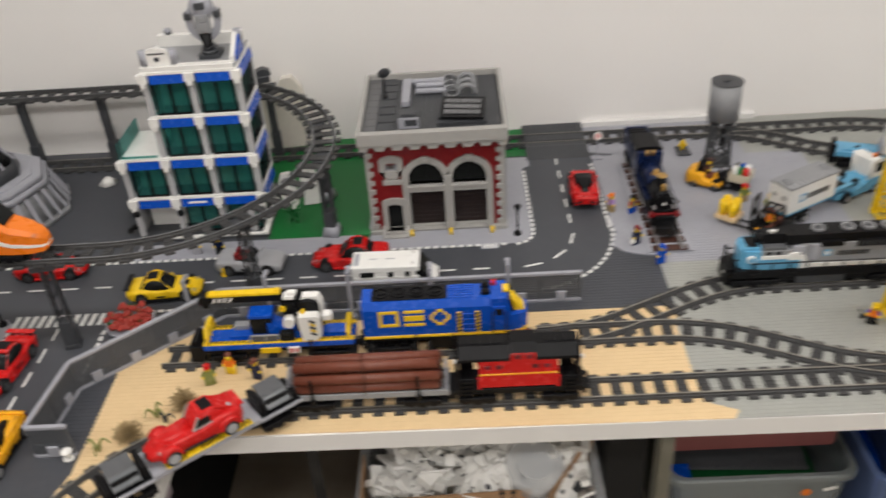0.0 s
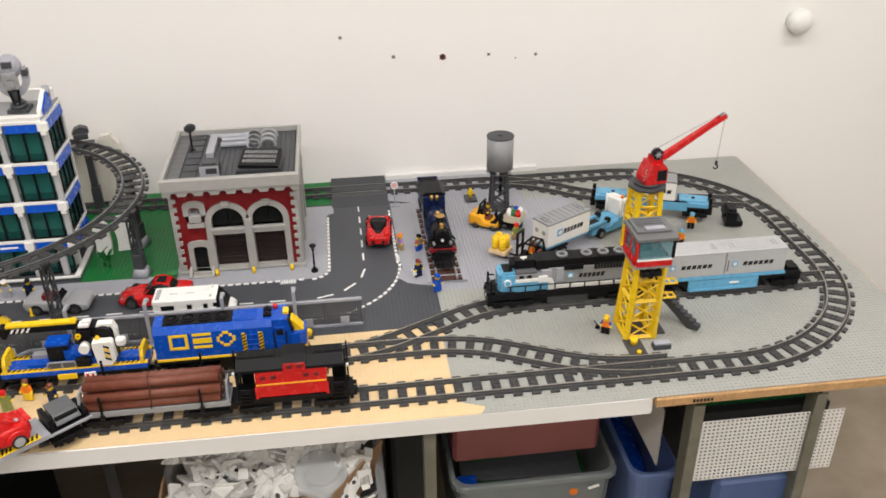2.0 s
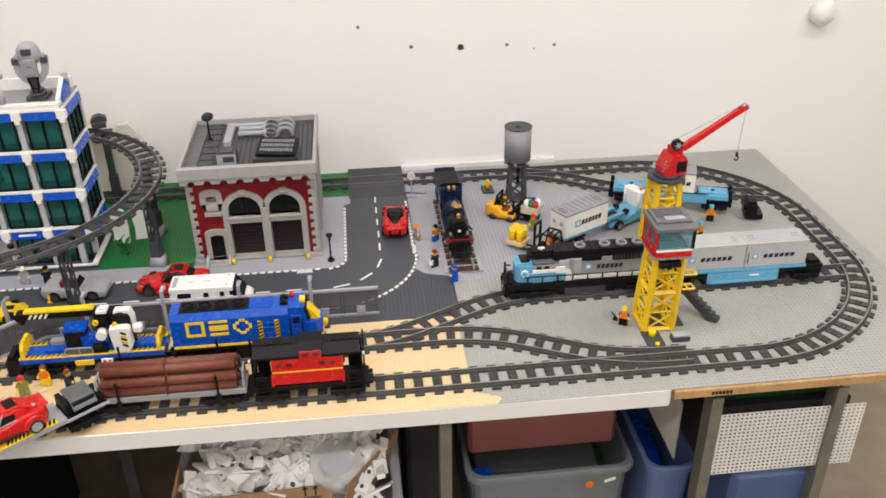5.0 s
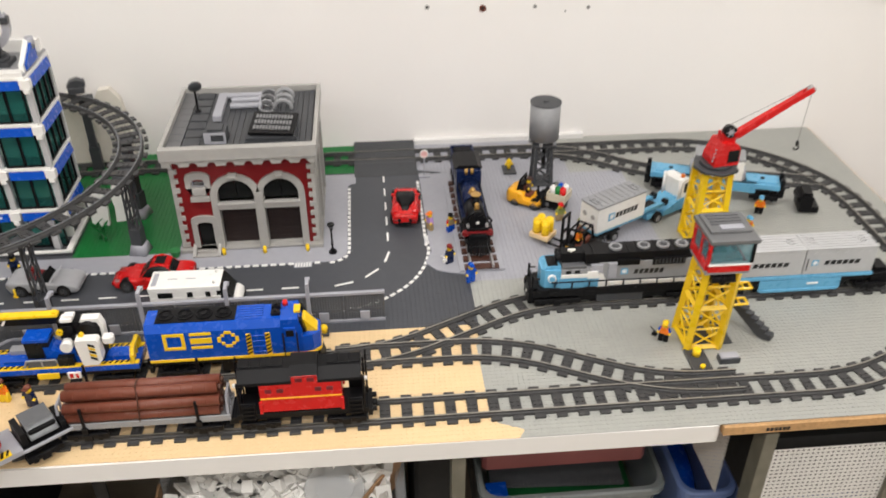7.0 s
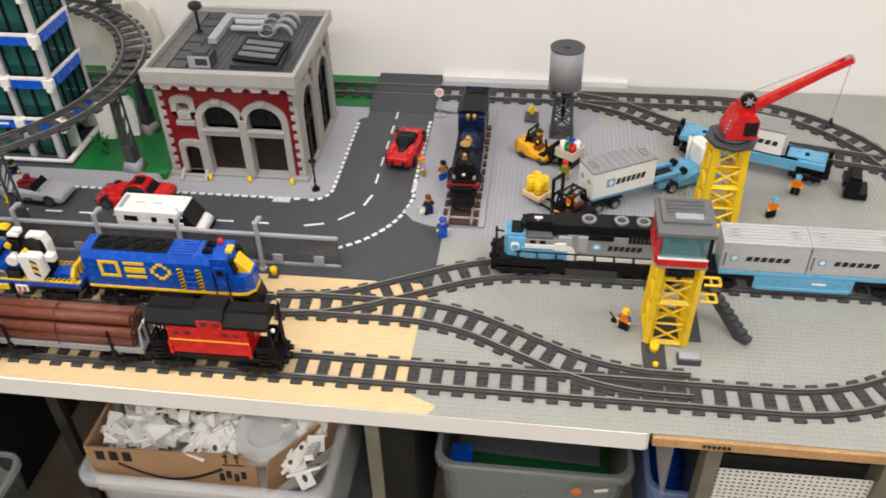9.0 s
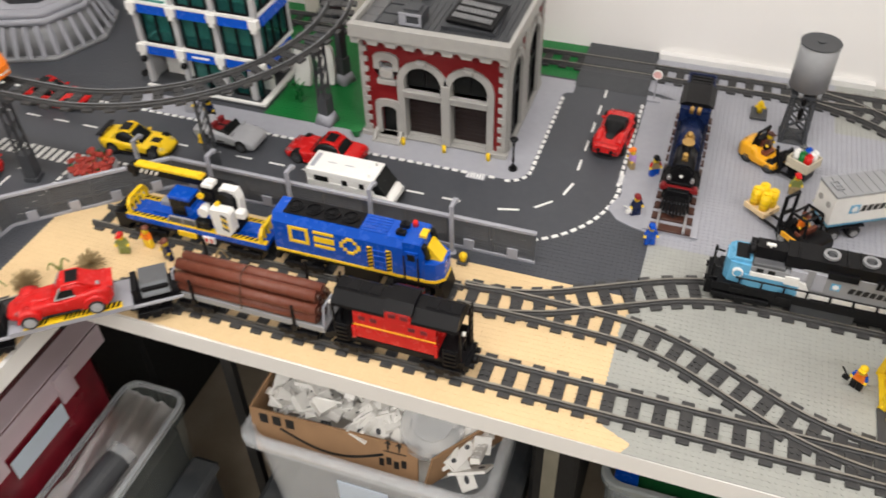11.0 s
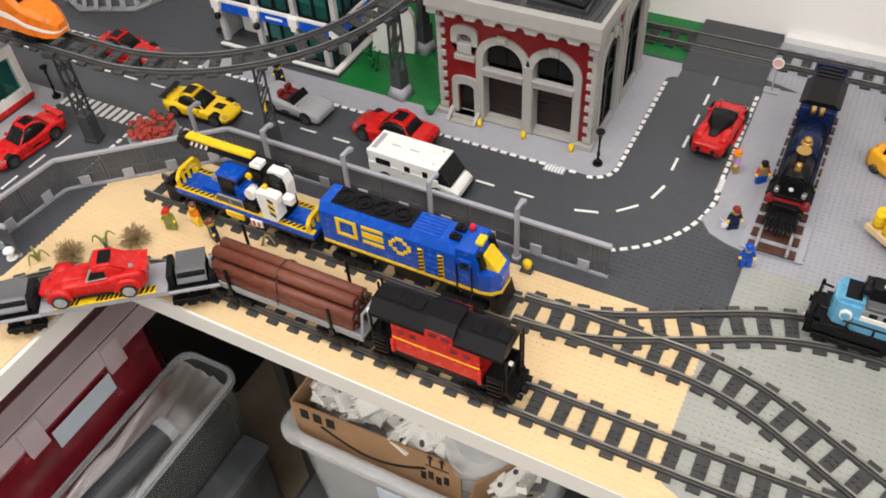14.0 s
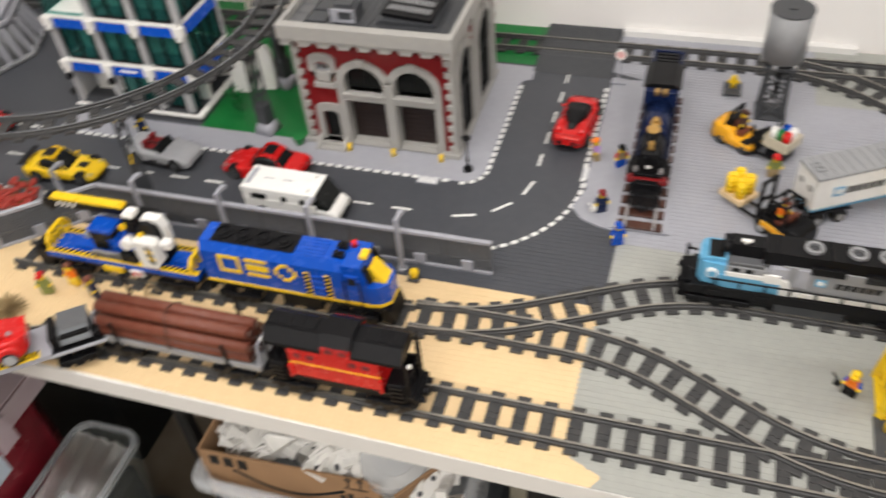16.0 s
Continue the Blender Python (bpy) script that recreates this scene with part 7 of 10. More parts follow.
# ---- steam locomotive on its display track ----
def steam_loco():
    ox = 0.362
    tr = thing("display_track", "short brown display track with silver rails", "train track", pose(ox, 0, G + 0.0046))
    for i in range(13):
        part("sleeper", nb((-0.031, 0.031, 1.262 + i * 0.026, 1.277 + i * 0.026, 0, 0.004)), DARKBROWN, tr)
    for s in (-1, 1):
        part("rail", nb((s * 0.020 - 0.002, s * 0.020 + 0.002, 1.260, 1.605, 0.004, 0.010)), SILVER, tr)
    t = thing("steam_locomotive", "dark blue and black toy steam locomotive with gold trim", "steam locomotive", pose(ox, 1.312, G + 0.0146, 0, 0, 90) @ Matrix.Diagonal((1.12, 1.04, 1.02, 1)))
    # x runs back along the engine
    for k in range(9):
        a = (k - 4) * 0.0046
        part("pilot_slat", rod(bmesh.new(), (0.018 + abs(a) * 0.3, a * 0.8, 0.020), (-0.022 + abs(a) * 0.75, a * 1.10, 0.001), 0.0021, 5), BLACK, t)
    part("buffer_beam", nb((0.016, 0.0222, -0.028, 0.028, 0.0195, 0.0242)), DARKRED, t, "dark red buffer beam")
    part("front_deck", nb((0.0225, 0.060, -0.024, 0.024, 0.0245, 0.0285)), BLACK, t)
    for s in (-1, 1):
        part("lamp", cyl(bmesh.new(), s * 0.023, 0.025, 0.012, 0.022, 0.0045, 12, axis="x"), DARKRED, t)
        part("cylinder_block", nb((0.026, 0.052, s * 0.023 - 0.006, s * 0.023 + 0.006, 0.008, 0.024)), BLACK, t)
        part("cylinder_cap", cyl(bmesh.new(), s * 0.025, 0.017, 0.0225, 0.026, 0.0050, 12, axis="x"), SILVER, t, "silver cylinder cap")
        part("marker_lamp", cyl(bmesh.new(), s * 0.017, 0.034, 0.0225, 0.030, 0.0030, 10, axis="x"), SILVER, t)
    part("frame", nb((0.008, 0.190, -0.016, 0.016, 0.006, 0.024)), BLACK, t)
    part("running_board", nb((0.0605, 0.150, -0.024, 0.024, 0.024, 0.0275)), DARKBLUE, t)
    part("smokebox", cyl(bmesh.new(), 0, 0.042, 0.030, 0.080, 0.0170, 20, axis="x"), BLACK, t, "black smokebox")
    part("smokebox_door", cyl(cyl(bmesh.new(), 0, 0.042, 0.026, 0.030, 0.0150, 20, axis="x"), 0, 0.042, 0.023, 0.026, 0.004, 10, axis="x"), BLACK, t)
    part("number_plate", cyl(bmesh.new(), 0, 0.042, 0.0222, 0.0230, 0.0032, 8, axis="x"), WHITE, t, "small white front plate")
    part("boiler", cyl(bmesh.new(), 0, 0.043, 0.080, 0.155, 0.0180, 20, axis="x"), DARKBLUE, t, "dark blue boiler")
    for x in (0.087, 0.128):
        part("boiler_band", cyl(bmesh.new(), 0, 0.043, x - 0.0009, x + 0.0009, 0.0185, 20, axis="x"), DARKBLUE, t)
    part("headlamp", nb((0.020, 0.029, -0.005, 0.005, 0.058, 0.066)), BLACK, t)
    part("chimney", cyl(cyl(bmesh.new(), 0.054, 0, 0.058, 0.078, 0.0060, 14, 0.0075), 0.054, 0, 0.078, 0.081, 0.0088, 14), BLACK, t)
    part("chimney_cap", cyl(bmesh.new(), 0.054, 0, 0.081, 0.0825, 0.0092, 16), GOLD, t, "gold chimney cap")
    part("bell", cyl(ball(bmesh.new(), 0.038, 0, 0.070, 0.0045), 0.038, 0, 0.060, 0.070, 0.0050, 12, 0.0032), GOLD, t, "gold bell")
    part("dome", ball(cyl(bmesh.new(), 0.096, 0, 0.058, 0.063, 0.0088, 14, 0.0065), 0.096, 0, 0.0645, 0.0055), GOLD, t, "gold steam dome")
    part("cab", nb((0.148, 0.196, -0.0235, 0.0235, 0.024, 0.074)), DARKBLUE, t, "dark blue cab")
    for s in (-1, 1):
        part("cab_window", nb((0.160, 0.178, s * 0.0235 - 0.0008, s * 0.0235 + 0.0008, 0.052, 0.066)), SMOKE, t)
        part("gold_stud", cyl(bmesh.new(), 0.1475, s * 0.0055, 0.068, 0.079, 0.0032, 10), GOLD, t)
    part("cab_roof", extrude_x(bmesh.new(), [(-0.027, 0.074), (0.027, 0.074), (0.018, 0.081), (-0.018, 0.081)], 0.157, 0.213), BLACK, t, "black cab roof")
    tn = part("tender", nb((0.214, 0.274, -0.0225, 0.0225, 0.022, 0.056)), DARKBLUE, t, "dark blue coal tender")
    part("coal_tray", nb((0.217, 0.270, -0.018, 0.018, 0.056, 0.0585)), BLACK, tn)
    for i in range(6):
        part("coal_rib", nb((0.218 + i * 0.0088, 0.223 + i * 0.0088, -0.016, 0.016, 0.0585, 0.0615)), BLACK, tn)
    part("tender_rim", nb((0.213, 0.275, -0.0232, -0.0205, 0.056, 0.061), (0.213, 0.275, 0.0205, 0.0232, 0.056, 0.061), (0.272, 0.2752, -0.0205, 0.0205, 0.056, 0.061)), DARKBLUE, tn)
    for x, r in ((0.020, 0.007), (0.058, 0.007), (0.086, 0.0125), (0.114, 0.0125), (0.142, 0.0125), (0.224, 0.008), (0.242, 0.008), (0.261, 0.008)):
        for s in (-1, 1):
            bm = holed(bmesh.new(), [(r * math.cos(k * math.pi / 9), r * math.sin(k * math.pi / 9)) for k in range(18)], [[(r * 0.72 * math.cos(k * math.pi / 9), r * 0.72 * math.sin(k * math.pi / 9)) for k in range(18)]], -0.002, 0.002)
            cyl(bm, 0, 0, -0.0024, 0.0024, r * 0.3, 8)
            for k in range(5):
                a = k * math.pi / 5
                rod(bm, (-r * 0.8 * math.cos(a), -r * 0.8 * math.sin(a), 0), (r * 0.8 * math.cos(a), r * 0.8 * math.sin(a), 0), 0.0009, 4)
            part("wheel", bm, BLACK, t).matrix_basis = pose(x, s * 0.0205, r, 90, 0, 0)
    for s in (-1, 1):
        part("side_rod", nb((0.050, 0.146, s * 0.0245 - 0.001, s * 0.0245 + 0.001, 0.008, 0.0112)), SILVER, t)
        part("pipe", rod(rod(bmesh.new(), (0.030, s * 0.020, 0.048), (0.148, s * 0.020, 0.050), 0.0012), (0.030, s * 0.026, 0.040), (0.044, s * 0.022, 0.040), 0.0022), BLACK, t)


steam_loco()


# ---- orange train on the elevated track ----
def orange_train():
    t = thing("orange_train", "orange toy express train with a white stripe", "train", pose(-0.66, ELEV_C[1] - R40, ELEV_Z))
    W = 0.026
    st = [(-0.30, 0.026, 0.100, W), (-0.085, 0.026, 0.100, W), (-0.062, 0.026, 0.092, W), (-0.038, 0.024, 0.070, W - 0.001), (-0.012, 0.022, 0.060, W - 0.005), (0.004, 0.022, 0.050, W - 0.012), (0.010, 0.026, 0.042, 0.008)]

    def loft(stations, lo, hi, pad=0.0):
        bm = bmesh.new()
        rings = []
        for x, zl, zt, w in stations:
            a, b = zl + (zt - zl) * lo, zl + (zt - zl) * hi
            w = w + pad
            rings.append([bm.verts.new(p) for p in ((x, -w, a), (x, w, a), (x, w, b - 0.3 * (b - a) * (hi == 1)), (x, w * (0.74 if hi == 1 else 1), b), (x, -w * (0.74 if hi == 1 else 1), b), (x, -w, b - 0.3 * (b - a) * (hi == 1)))])
        for r0, r1 in zip(rings, rings[1:]):
            for j in range(6):
                bm.faces.new((r0[j], r0[(j + 1) % 6], r1[(j + 1) % 6], r1[j]))
        bm.faces.new(rings[0][::-1]), bm.faces.new(rings[-1])
        bmesh.ops.recalc_face_normals(bm, faces=bm.faces)
        return bm
    part("lower_body", loft(st, 0.0, 0.28), ORANGE, t, "orange lower body")
    part("stripe", loft(st, 0.28, 0.42, 0.0006), WHITE, t, "white waist stripe")
    part("upper_body", loft(st, 0.42, 1.0), ORANGE, t, "orange streamlined upper body")
    part("windscreen", profile(bmesh.new(), [(-0.062, 0.0925), (-0.040, 0.0725), (-0.040, 0.076), (-0.058, 0.097), (-0.080, 0.103), (-0.080, 0.099)], -0.018, 0.018), SMOKE, t, "dark curved windscreen")
    for s in (-1, 1):
        part("headlight", ball(bmesh.new(), -0.004, s * 0.014, 0.050, 0.0045, 0.8, 1, 0.8), CLEAR, t)
        for i in range(3):
            part("side_window", nb((-0.27 + i * 0.06, -0.225 + i * 0.06, s * W - 0.001, s * W + 0.001, 0.066, 0.082)), SMOKE, t)
    part("roof_rack", nb((-0.26, -0.10, -0.014, 0.014, 0.100, 0.106)), DARKGREY, t)
    part("fairing", nb((-0.13, -0.09, -0.020, 0.020, 0.100, 0.116)), MIDGREY, t)
    bogie(t, -0.050, 0.05), bogie(t, -0.20, 0.06)


orange_train()


# ---- cars ----
def loft_x(stations):
    """A body through cross-sections (x, half width, z bottom, z shoulder, z top, top half width)."""
    bm = bmesh.new()
    rings = []
    for x, w, zb, zs, zt, wt in stations:
        up = [(w, zs)] + [(wt + (w - wt) * math.cos(a), zs + (zt - zs) * math.sin(a)) for a in (0.4, 0.8, 1.2)] + [(wt, zt), (wt * 0.4, zt + 0.0006)]
        ring = [(-w * 0.94, zb), (w * 0.94, zb), (w, zb + 0.004)] + up + [(-y, z) for y, z in reversed(up)] + [(-w, zb + 0.004)]
        rings.append([bm.verts.new((x, y, z)) for y, z in ring])
    k = len(rings[0])
    for r0, r1 in zip(rings, rings[1:]):
        for j in range(k):
            bm.faces.new((r0[j], r0[(j + 1) % k], r1[(j + 1) % k], r1[j])).smooth = j > 1
    bm.faces.new(rings[0][::-1]), bm.faces.new(rings[-1])
    bmesh.ops.recalc_face_normals(bm, faces=bm.faces)
    return bm


def car_wheels(t, xs, hw, r=0.0098, rim=None):
    for x in xs:
        for s in (-1, 1):
            part("wheel_arch", cyl(bmesh.new(), x, r + 0.0012, min(s * (hw - 0.009), s * (hw + 0.0006)), max(s * (hw - 0.009), s * (hw + 0.0006)), r + 0.0022, 18, axis="y"), BLACK, t)
            bm = cyl(bmesh.new(), x, r, s * (hw - 0.002) - 0.0042, s * (hw - 0.002) + 0.0042, r, 20, axis="y")
            w = part("wheel", bm, TYRE, t, "black rubber tyre")
            y = s * (hw + 0.0023)
            bm = holed(bmesh.new(), [(r * 0.66 * math.cos(k * math.pi / 9), r * 0.66 * math.sin(k * math.pi / 9)) for k in range(18)], [[(r * 0.5 * math.cos(k * math.pi / 9), r * 0.5 * math.sin(k * math.pi / 9)) for k in range(18)]], -0.0006, 0.0006)
            cyl(bm, 0, 0, -0.0008, 0.0008, r * 0.18, 8)
            for k in range(5):
                a = k * 2 * math.pi / 5
                rod(bm, (0, 0, 0), (r * 0.55 * math.cos(a), r * 0.55 * math.sin(a), 0), 0.001, 4)
            part("rim", bm, rim or SILVER, w).matrix_basis = pose(x, y, r, 90, 0, 0)


def sports_car(label, m, paint, kind="coupe", hw=0.0255, ln=0.120, group="toy cars", stripe=None, rim=None, roofmat=None):
    """Nose towards +x."""
    t = thing("toy_car", label, "toy car", m, group)
    h = ln / 2
    low = 0.0065
    body = [(-h, hw * 0.86, low + 0.006, 0.020, 0.0245, hw * 0.74), (-h * 0.88, hw, low, 0.021, 0.0265, hw * 0.80), (-h * 0.5, hw * 1.02, low, 0.022, 0.0275, hw * 0.82), (-h * 0.1, hw * 0.97, low, 0.0185, 0.0235, hw * 0.84),
            (h * 0.30, hw, low, 0.0195, 0.0230, hw * 0.82), (h * 0.62, hw * 1.02, low, 0.0190, 0.0215, hw * 0.78), (h * 0.88, hw * 0.93, low, 0.0130, 0.0160, hw * 0.68), (h, hw * 0.66, low + 0.002, 0.0100, 0.0120, hw * 0.50)]
    if kind == "mid":
        body = [(-h, hw * 0.60, low + 0.006, 0.018, 0.0225, hw * 0.46), (-h * 0.92, hw * 0.84, low + 0.002, 0.020, 0.0258, hw * 0.66), (-h * 0.62, hw * 1.02, low, 0.022, 0.0275, hw * 0.80), (-h * 0.1, hw * 0.94, low, 0.0185, 0.0240, hw * 0.80),
                (h * 0.35, hw * 0.98, low, 0.0195, 0.0230, hw * 0.80), (h * 0.66, hw * 0.96, low, 0.0180, 0.0210, hw * 0.74), (h * 0.88, hw * 0.76, low, 0.0135, 0.0160, hw * 0.56), (h, hw * 0.46, low + 0.002, 0.0105, 0.0120, hw * 0.34)]
    if kind == "open":
        body = [(-h, hw * 0.90, low + 0.006, 0.021, 0.0245, hw * 0.80), (-h * 0.90, hw, low, 0.0235, 0.0275, hw * 0.84), (-h * 0.5, hw * 1.02, low, 0.0245, 0.0285, hw * 0.86), (-h * 0.1, hw * 0.97, low, 0.0215, 0.0250, hw * 0.86),
                (h * 0.30, hw, low, 0.0220, 0.0245, hw * 0.86), (h * 0.66, hw * 1.02, low, 0.0215, 0.0240, hw * 0.84), (h * 0.92, hw * 0.98, low, 0.0180, 0.0205, hw * 0.80), (h, hw * 0.84, low + 0.002, 0.0135, 0.0160, hw * 0.70)]
    part("body", loft_x(body), paint, t, "low sculpted body")
    if kind == "open":
        part("cockpit", nb((-h * 0.52, h * 0.10, -hw * 0.66, hw * 0.66, 0.0235, 0.0280)), DARKHOLE, t, "dark open cockpit")
        for s in (-1, 1):
            part("seat", nb((-h * 0.42, -h * 0.30, s * 0.009 - 0.006, s * 0.009 + 0.006, 0.028, 0.038), (-h * 0.30, -h * 0.10, s * 0.009 - 0.006, s * 0.009 + 0.006, 0.028, 0.030)), DARKRED, t)
        part("windscreen", profile(bmesh.new(), [(h * 0.08, 0.024), (h * 0.20, 0.024), (h * 0.06, 0.035), (h * 0.04, 0.035)], -hw * 0.74, hw * 0.74), SMOKE, t)
        part("screen_frame", holed(bmesh.new(), rect(-hw * 0.78, hw * 0.78, 0, 0.0145), [rect(-hw * 0.66, hw * 0.66, 0.002, 0.012)], 0, 0.0016), paint, t).matrix_basis = pose(h * 0.23, 0, 0.0235, 128, 0, 90)
        part("bonnet_grille", nb((h * 0.36, h * 0.66, -hw * 0.45, hw * 0.45, 0.0222, 0.0236)), DARKGREY, t)
    elif kind == "mid":
        part("cabin_glass", loft_x([(h * 0.12, hw * 0.70, 0.022, 0.028, 0.0375, hw * 0.50), (h * 0.26, hw * 0.72, 0.021, 0.026, 0.0345, hw * 0.52), (h * 0.50, hw * 0.62, 0.019, 0.0215, 0.0235, hw * 0.48)]), SMOKE, t, "smoked windscreen")
        part("roof", loft_x([(-h * 0.66, hw * 0.22, 0.024, 0.0270, 0.0285, hw * 0.17), (-h * 0.36, hw * 0.34, 0.024, 0.0290, 0.0325, hw * 0.26), (-h * 0.14, hw * 0.66, 0.023, 0.0290, 0.0372, hw * 0.46), (h * 0.13, hw * 0.70, 0.022, 0.0282, 0.0385, hw * 0.50)]), roofmat or paint, t, "black tapered canopy")
        for s in (-1, 1):
            part("shoulder", loft_x([(-h * 0.78, hw * 0.17, 0.022, 0.0285, 0.0300, hw * 0.10), (-h * 0.42, hw * 0.22, 0.022, 0.0300, 0.0325, hw * 0.14), (-h * 0.10, hw * 0.10, 0.020, 0.0255, 0.0270, hw * 0.05)]), paint, t, "raised rear shoulder").location = (0, s * hw * 0.66, 0)
            part("front_wing", loft_x([(h * 0.30, hw * 0.12, 0.018, 0.0240, 0.0252, hw * 0.06), (h * 0.58, hw * 0.17, 0.018, 0.0245, 0.0262, hw * 0.10), (h * 0.86, hw * 0.10, 0.012, 0.0165, 0.0180, hw * 0.05)]), paint, t, "raised front wing").location = (0, s * hw * 0.70, 0)
            part("mirror", nb((h * 0.24, h * 0.31, s * hw * 0.96 - 0.003, s * hw * 0.96 + 0.003, 0.0240, 0.0272)), paint, t)
            part("round_taillight", cyl(bmesh.new(), s * hw * 0.40, 0.0195, -h - 0.0014, -h + 0.002, 0.0035, 10, axis="x"), BLACK, t)
        part("tail_lip", loft_x([(-h * 1.0, hw * 0.70, 0.0225, 0.0250, 0.0262, hw * 0.60), (-h * 0.86, hw * 0.82, 0.0235, 0.0268, 0.0282, hw * 0.72)]), paint, t)
    else:
        c0, c1 = -h * 0.62, h * 0.28
        glass = [(c0, hw * 0.70, 0.024, 0.026, 0.028, hw * 0.60), (c0 + 0.012, hw * 0.82, 0.022, 0.028, 0.038, hw * 0.60), ((c0 + c1) / 2 - 0.004, hw * 0.86, 0.022, 0.028, 0.0420, hw * 0.62), (c1 - 0.018, hw * 0.82, 0.021, 0.026, 0.0385, hw * 0.58), (c1, hw * 0.72, 0.019, 0.0215, 0.0235, hw * 0.60)]
        part("cabin_glass", loft_x(glass), SMOKE, t, "dark tinted cabin glass")
        mid = (c0 + c1) / 2 - 0.004
        part("roof", loft_x([(c0 + 0.010, hw * 0.62, 0.0352, 0.0362, 0.0378, hw * 0.56), (mid, hw * 0.64, 0.0405, 0.0418, 0.0434, hw * 0.56), (c1 - 0.020, hw * 0.60, 0.0378, 0.0388, 0.0402, hw * 0.52)]), roofmat or paint, t)
        for s in (-1, 1):
            part("front_pillar", rod(bmesh.new(), (c1 - 0.002, s * hw * 0.72, 0.0225), (c1 - 0.020, s * hw * 0.58, 0.0385), 0.0015, 5), paint, t)
            part("rear_pillar", rod(bmesh.new(), (c0 + 0.004, s * hw * 0.74, 0.0270), (c0 + 0.014, s * hw * 0.60, 0.0380), 0.0020, 5), paint, t)
            part("mirror", nb((c1 - 0.012, c1 - 0.007, s * hw * 1.04 - 0.003, s * hw * 1.04 + 0.003, 0.0225, 0.0262)), paint, t)
        part("sunroof", nb((mid - 0.010, mid + 0.008, -hw * 0.42, hw * 0.42, 0.0434, 0.0442)), BLACK, t)
    for s in (-1, 1):
        part("headlight", nb((h * 0.76, h * 0.90, s * hw * 0.72 - 0.0040, s * hw * 0.72 + 0.0040, 0.0150, 0.0182)), CLEAR if paint is not WHITE else SMOKE, t)
        part("taillight", nb((-h - 0.0008, -h + 0.002, s * hw * 0.62 - 0.004, s * hw * 0.62 + 0.004, 0.0165, 0.0200)), DARKRED, t)
        part("side_vent", nb((-h * 0.20, h * 0.05, s * hw * 1.0 - 0.0006, s * hw * 1.0 + 0.0006, 0.0110, 0.0140)), BLACK, t)
        part("sill", nb((-h * 0.42, h * 0.42, s * hw - 0.003, s * hw + 0.001, 0.0045, 0.0085)), BLACK if paint is not RED else paint, t)
    part("bumper", nb((h * 0.86, h * 1.01, -hw * 0.62, hw * 0.62, 0.0060, 0.0090)), BLACK, t)
    part("rear_panel", nb((-h - 0.0006, -h + 0.003, -hw * 0.5, hw * 0.5, 0.0090, 0.0150)), BLACK, t)
    if kind == "coupe" and stripe is not None:
        part("bonnet_scoop", nb((h * 0.42, h * 0.68, -0.007, 0.007, 0.0218, 0.0232)), stripe, t)
    if kind == "mid" or paint is CARSILVER or stripe is None:
        car_wheels(t, (-h * 0.60, h * 0.60), hw, rim=rim)
        return t
    sp = part("spoiler", nb((-h - 0.002, -h * 0.88, -hw * 0.94, hw * 0.94, 0.0320, 0.0338)), BLACK if stripe is BLACK else paint, t)
    for s in (-1, 1):
        part("spoiler_leg", nb((-h * 0.98, -h * 0.92, s * hw * 0.6 - 0.001, s * hw * 0.6 + 0.001, 0.0245, 0.0322)), BLACK, sp)
    car_wheels(t, (-h * 0.60, h * 0.60), hw, rim=rim)
    return t


ZR = G + 0.0002
sports_car("yellow toy sports car with black bonnet vents on the road", pose(-0.545, 1.214, ZR, 0, 0, 4), YELLOW, "coupe", stripe=BLACK, ln=0.128, rim=DARKGREY)
sports_car("silver open-top toy roadster beside the kerb", pose(-0.404, 1.283, ZR, 0, 0, -4), CARSILVER, "open", ln=0.122, rim=DARKGREY)
sports_car("red toy sports coupe on the main road", pose(-0.220, 1.283, ZR, 0, 0, 178) @ Matrix.Diagonal((1, 1.08, 1.1, 1)), RED, "coupe", ln=0.140, rim=DARKGREY)
sports_car("red toy supercar with a black canopy on the side road", pose(0.236, 1.490, ZR, 0, 0, 86), RED, "mid", hw=0.027, ln=0.140, stripe=BLACK, roofmat=BLACK, rim=DARKGREY)
sports_car("red toy sports car with a rear wing on the cross road", pose(-0.757, 1.022, ZR, 0, 0, -96), RED, "coupe", ln=0.136, rim=DARKGREY, stripe=RED)
sports_car("bright orange-yellow toy sports car behind the fence", pose(-0.694, 0.842, ZR, 0, 0, -94), BRIGHTORANGE, "mid", ln=0.130, stripe=BLACK, roofmat=BLACK)
sports_car("low red toy coupe with a black hatch near the elevated track", pose(-0.782, 1.297, ZR, 0, 0, 2), RED, "coupe", ln=0.130, rim=DARKGREY)


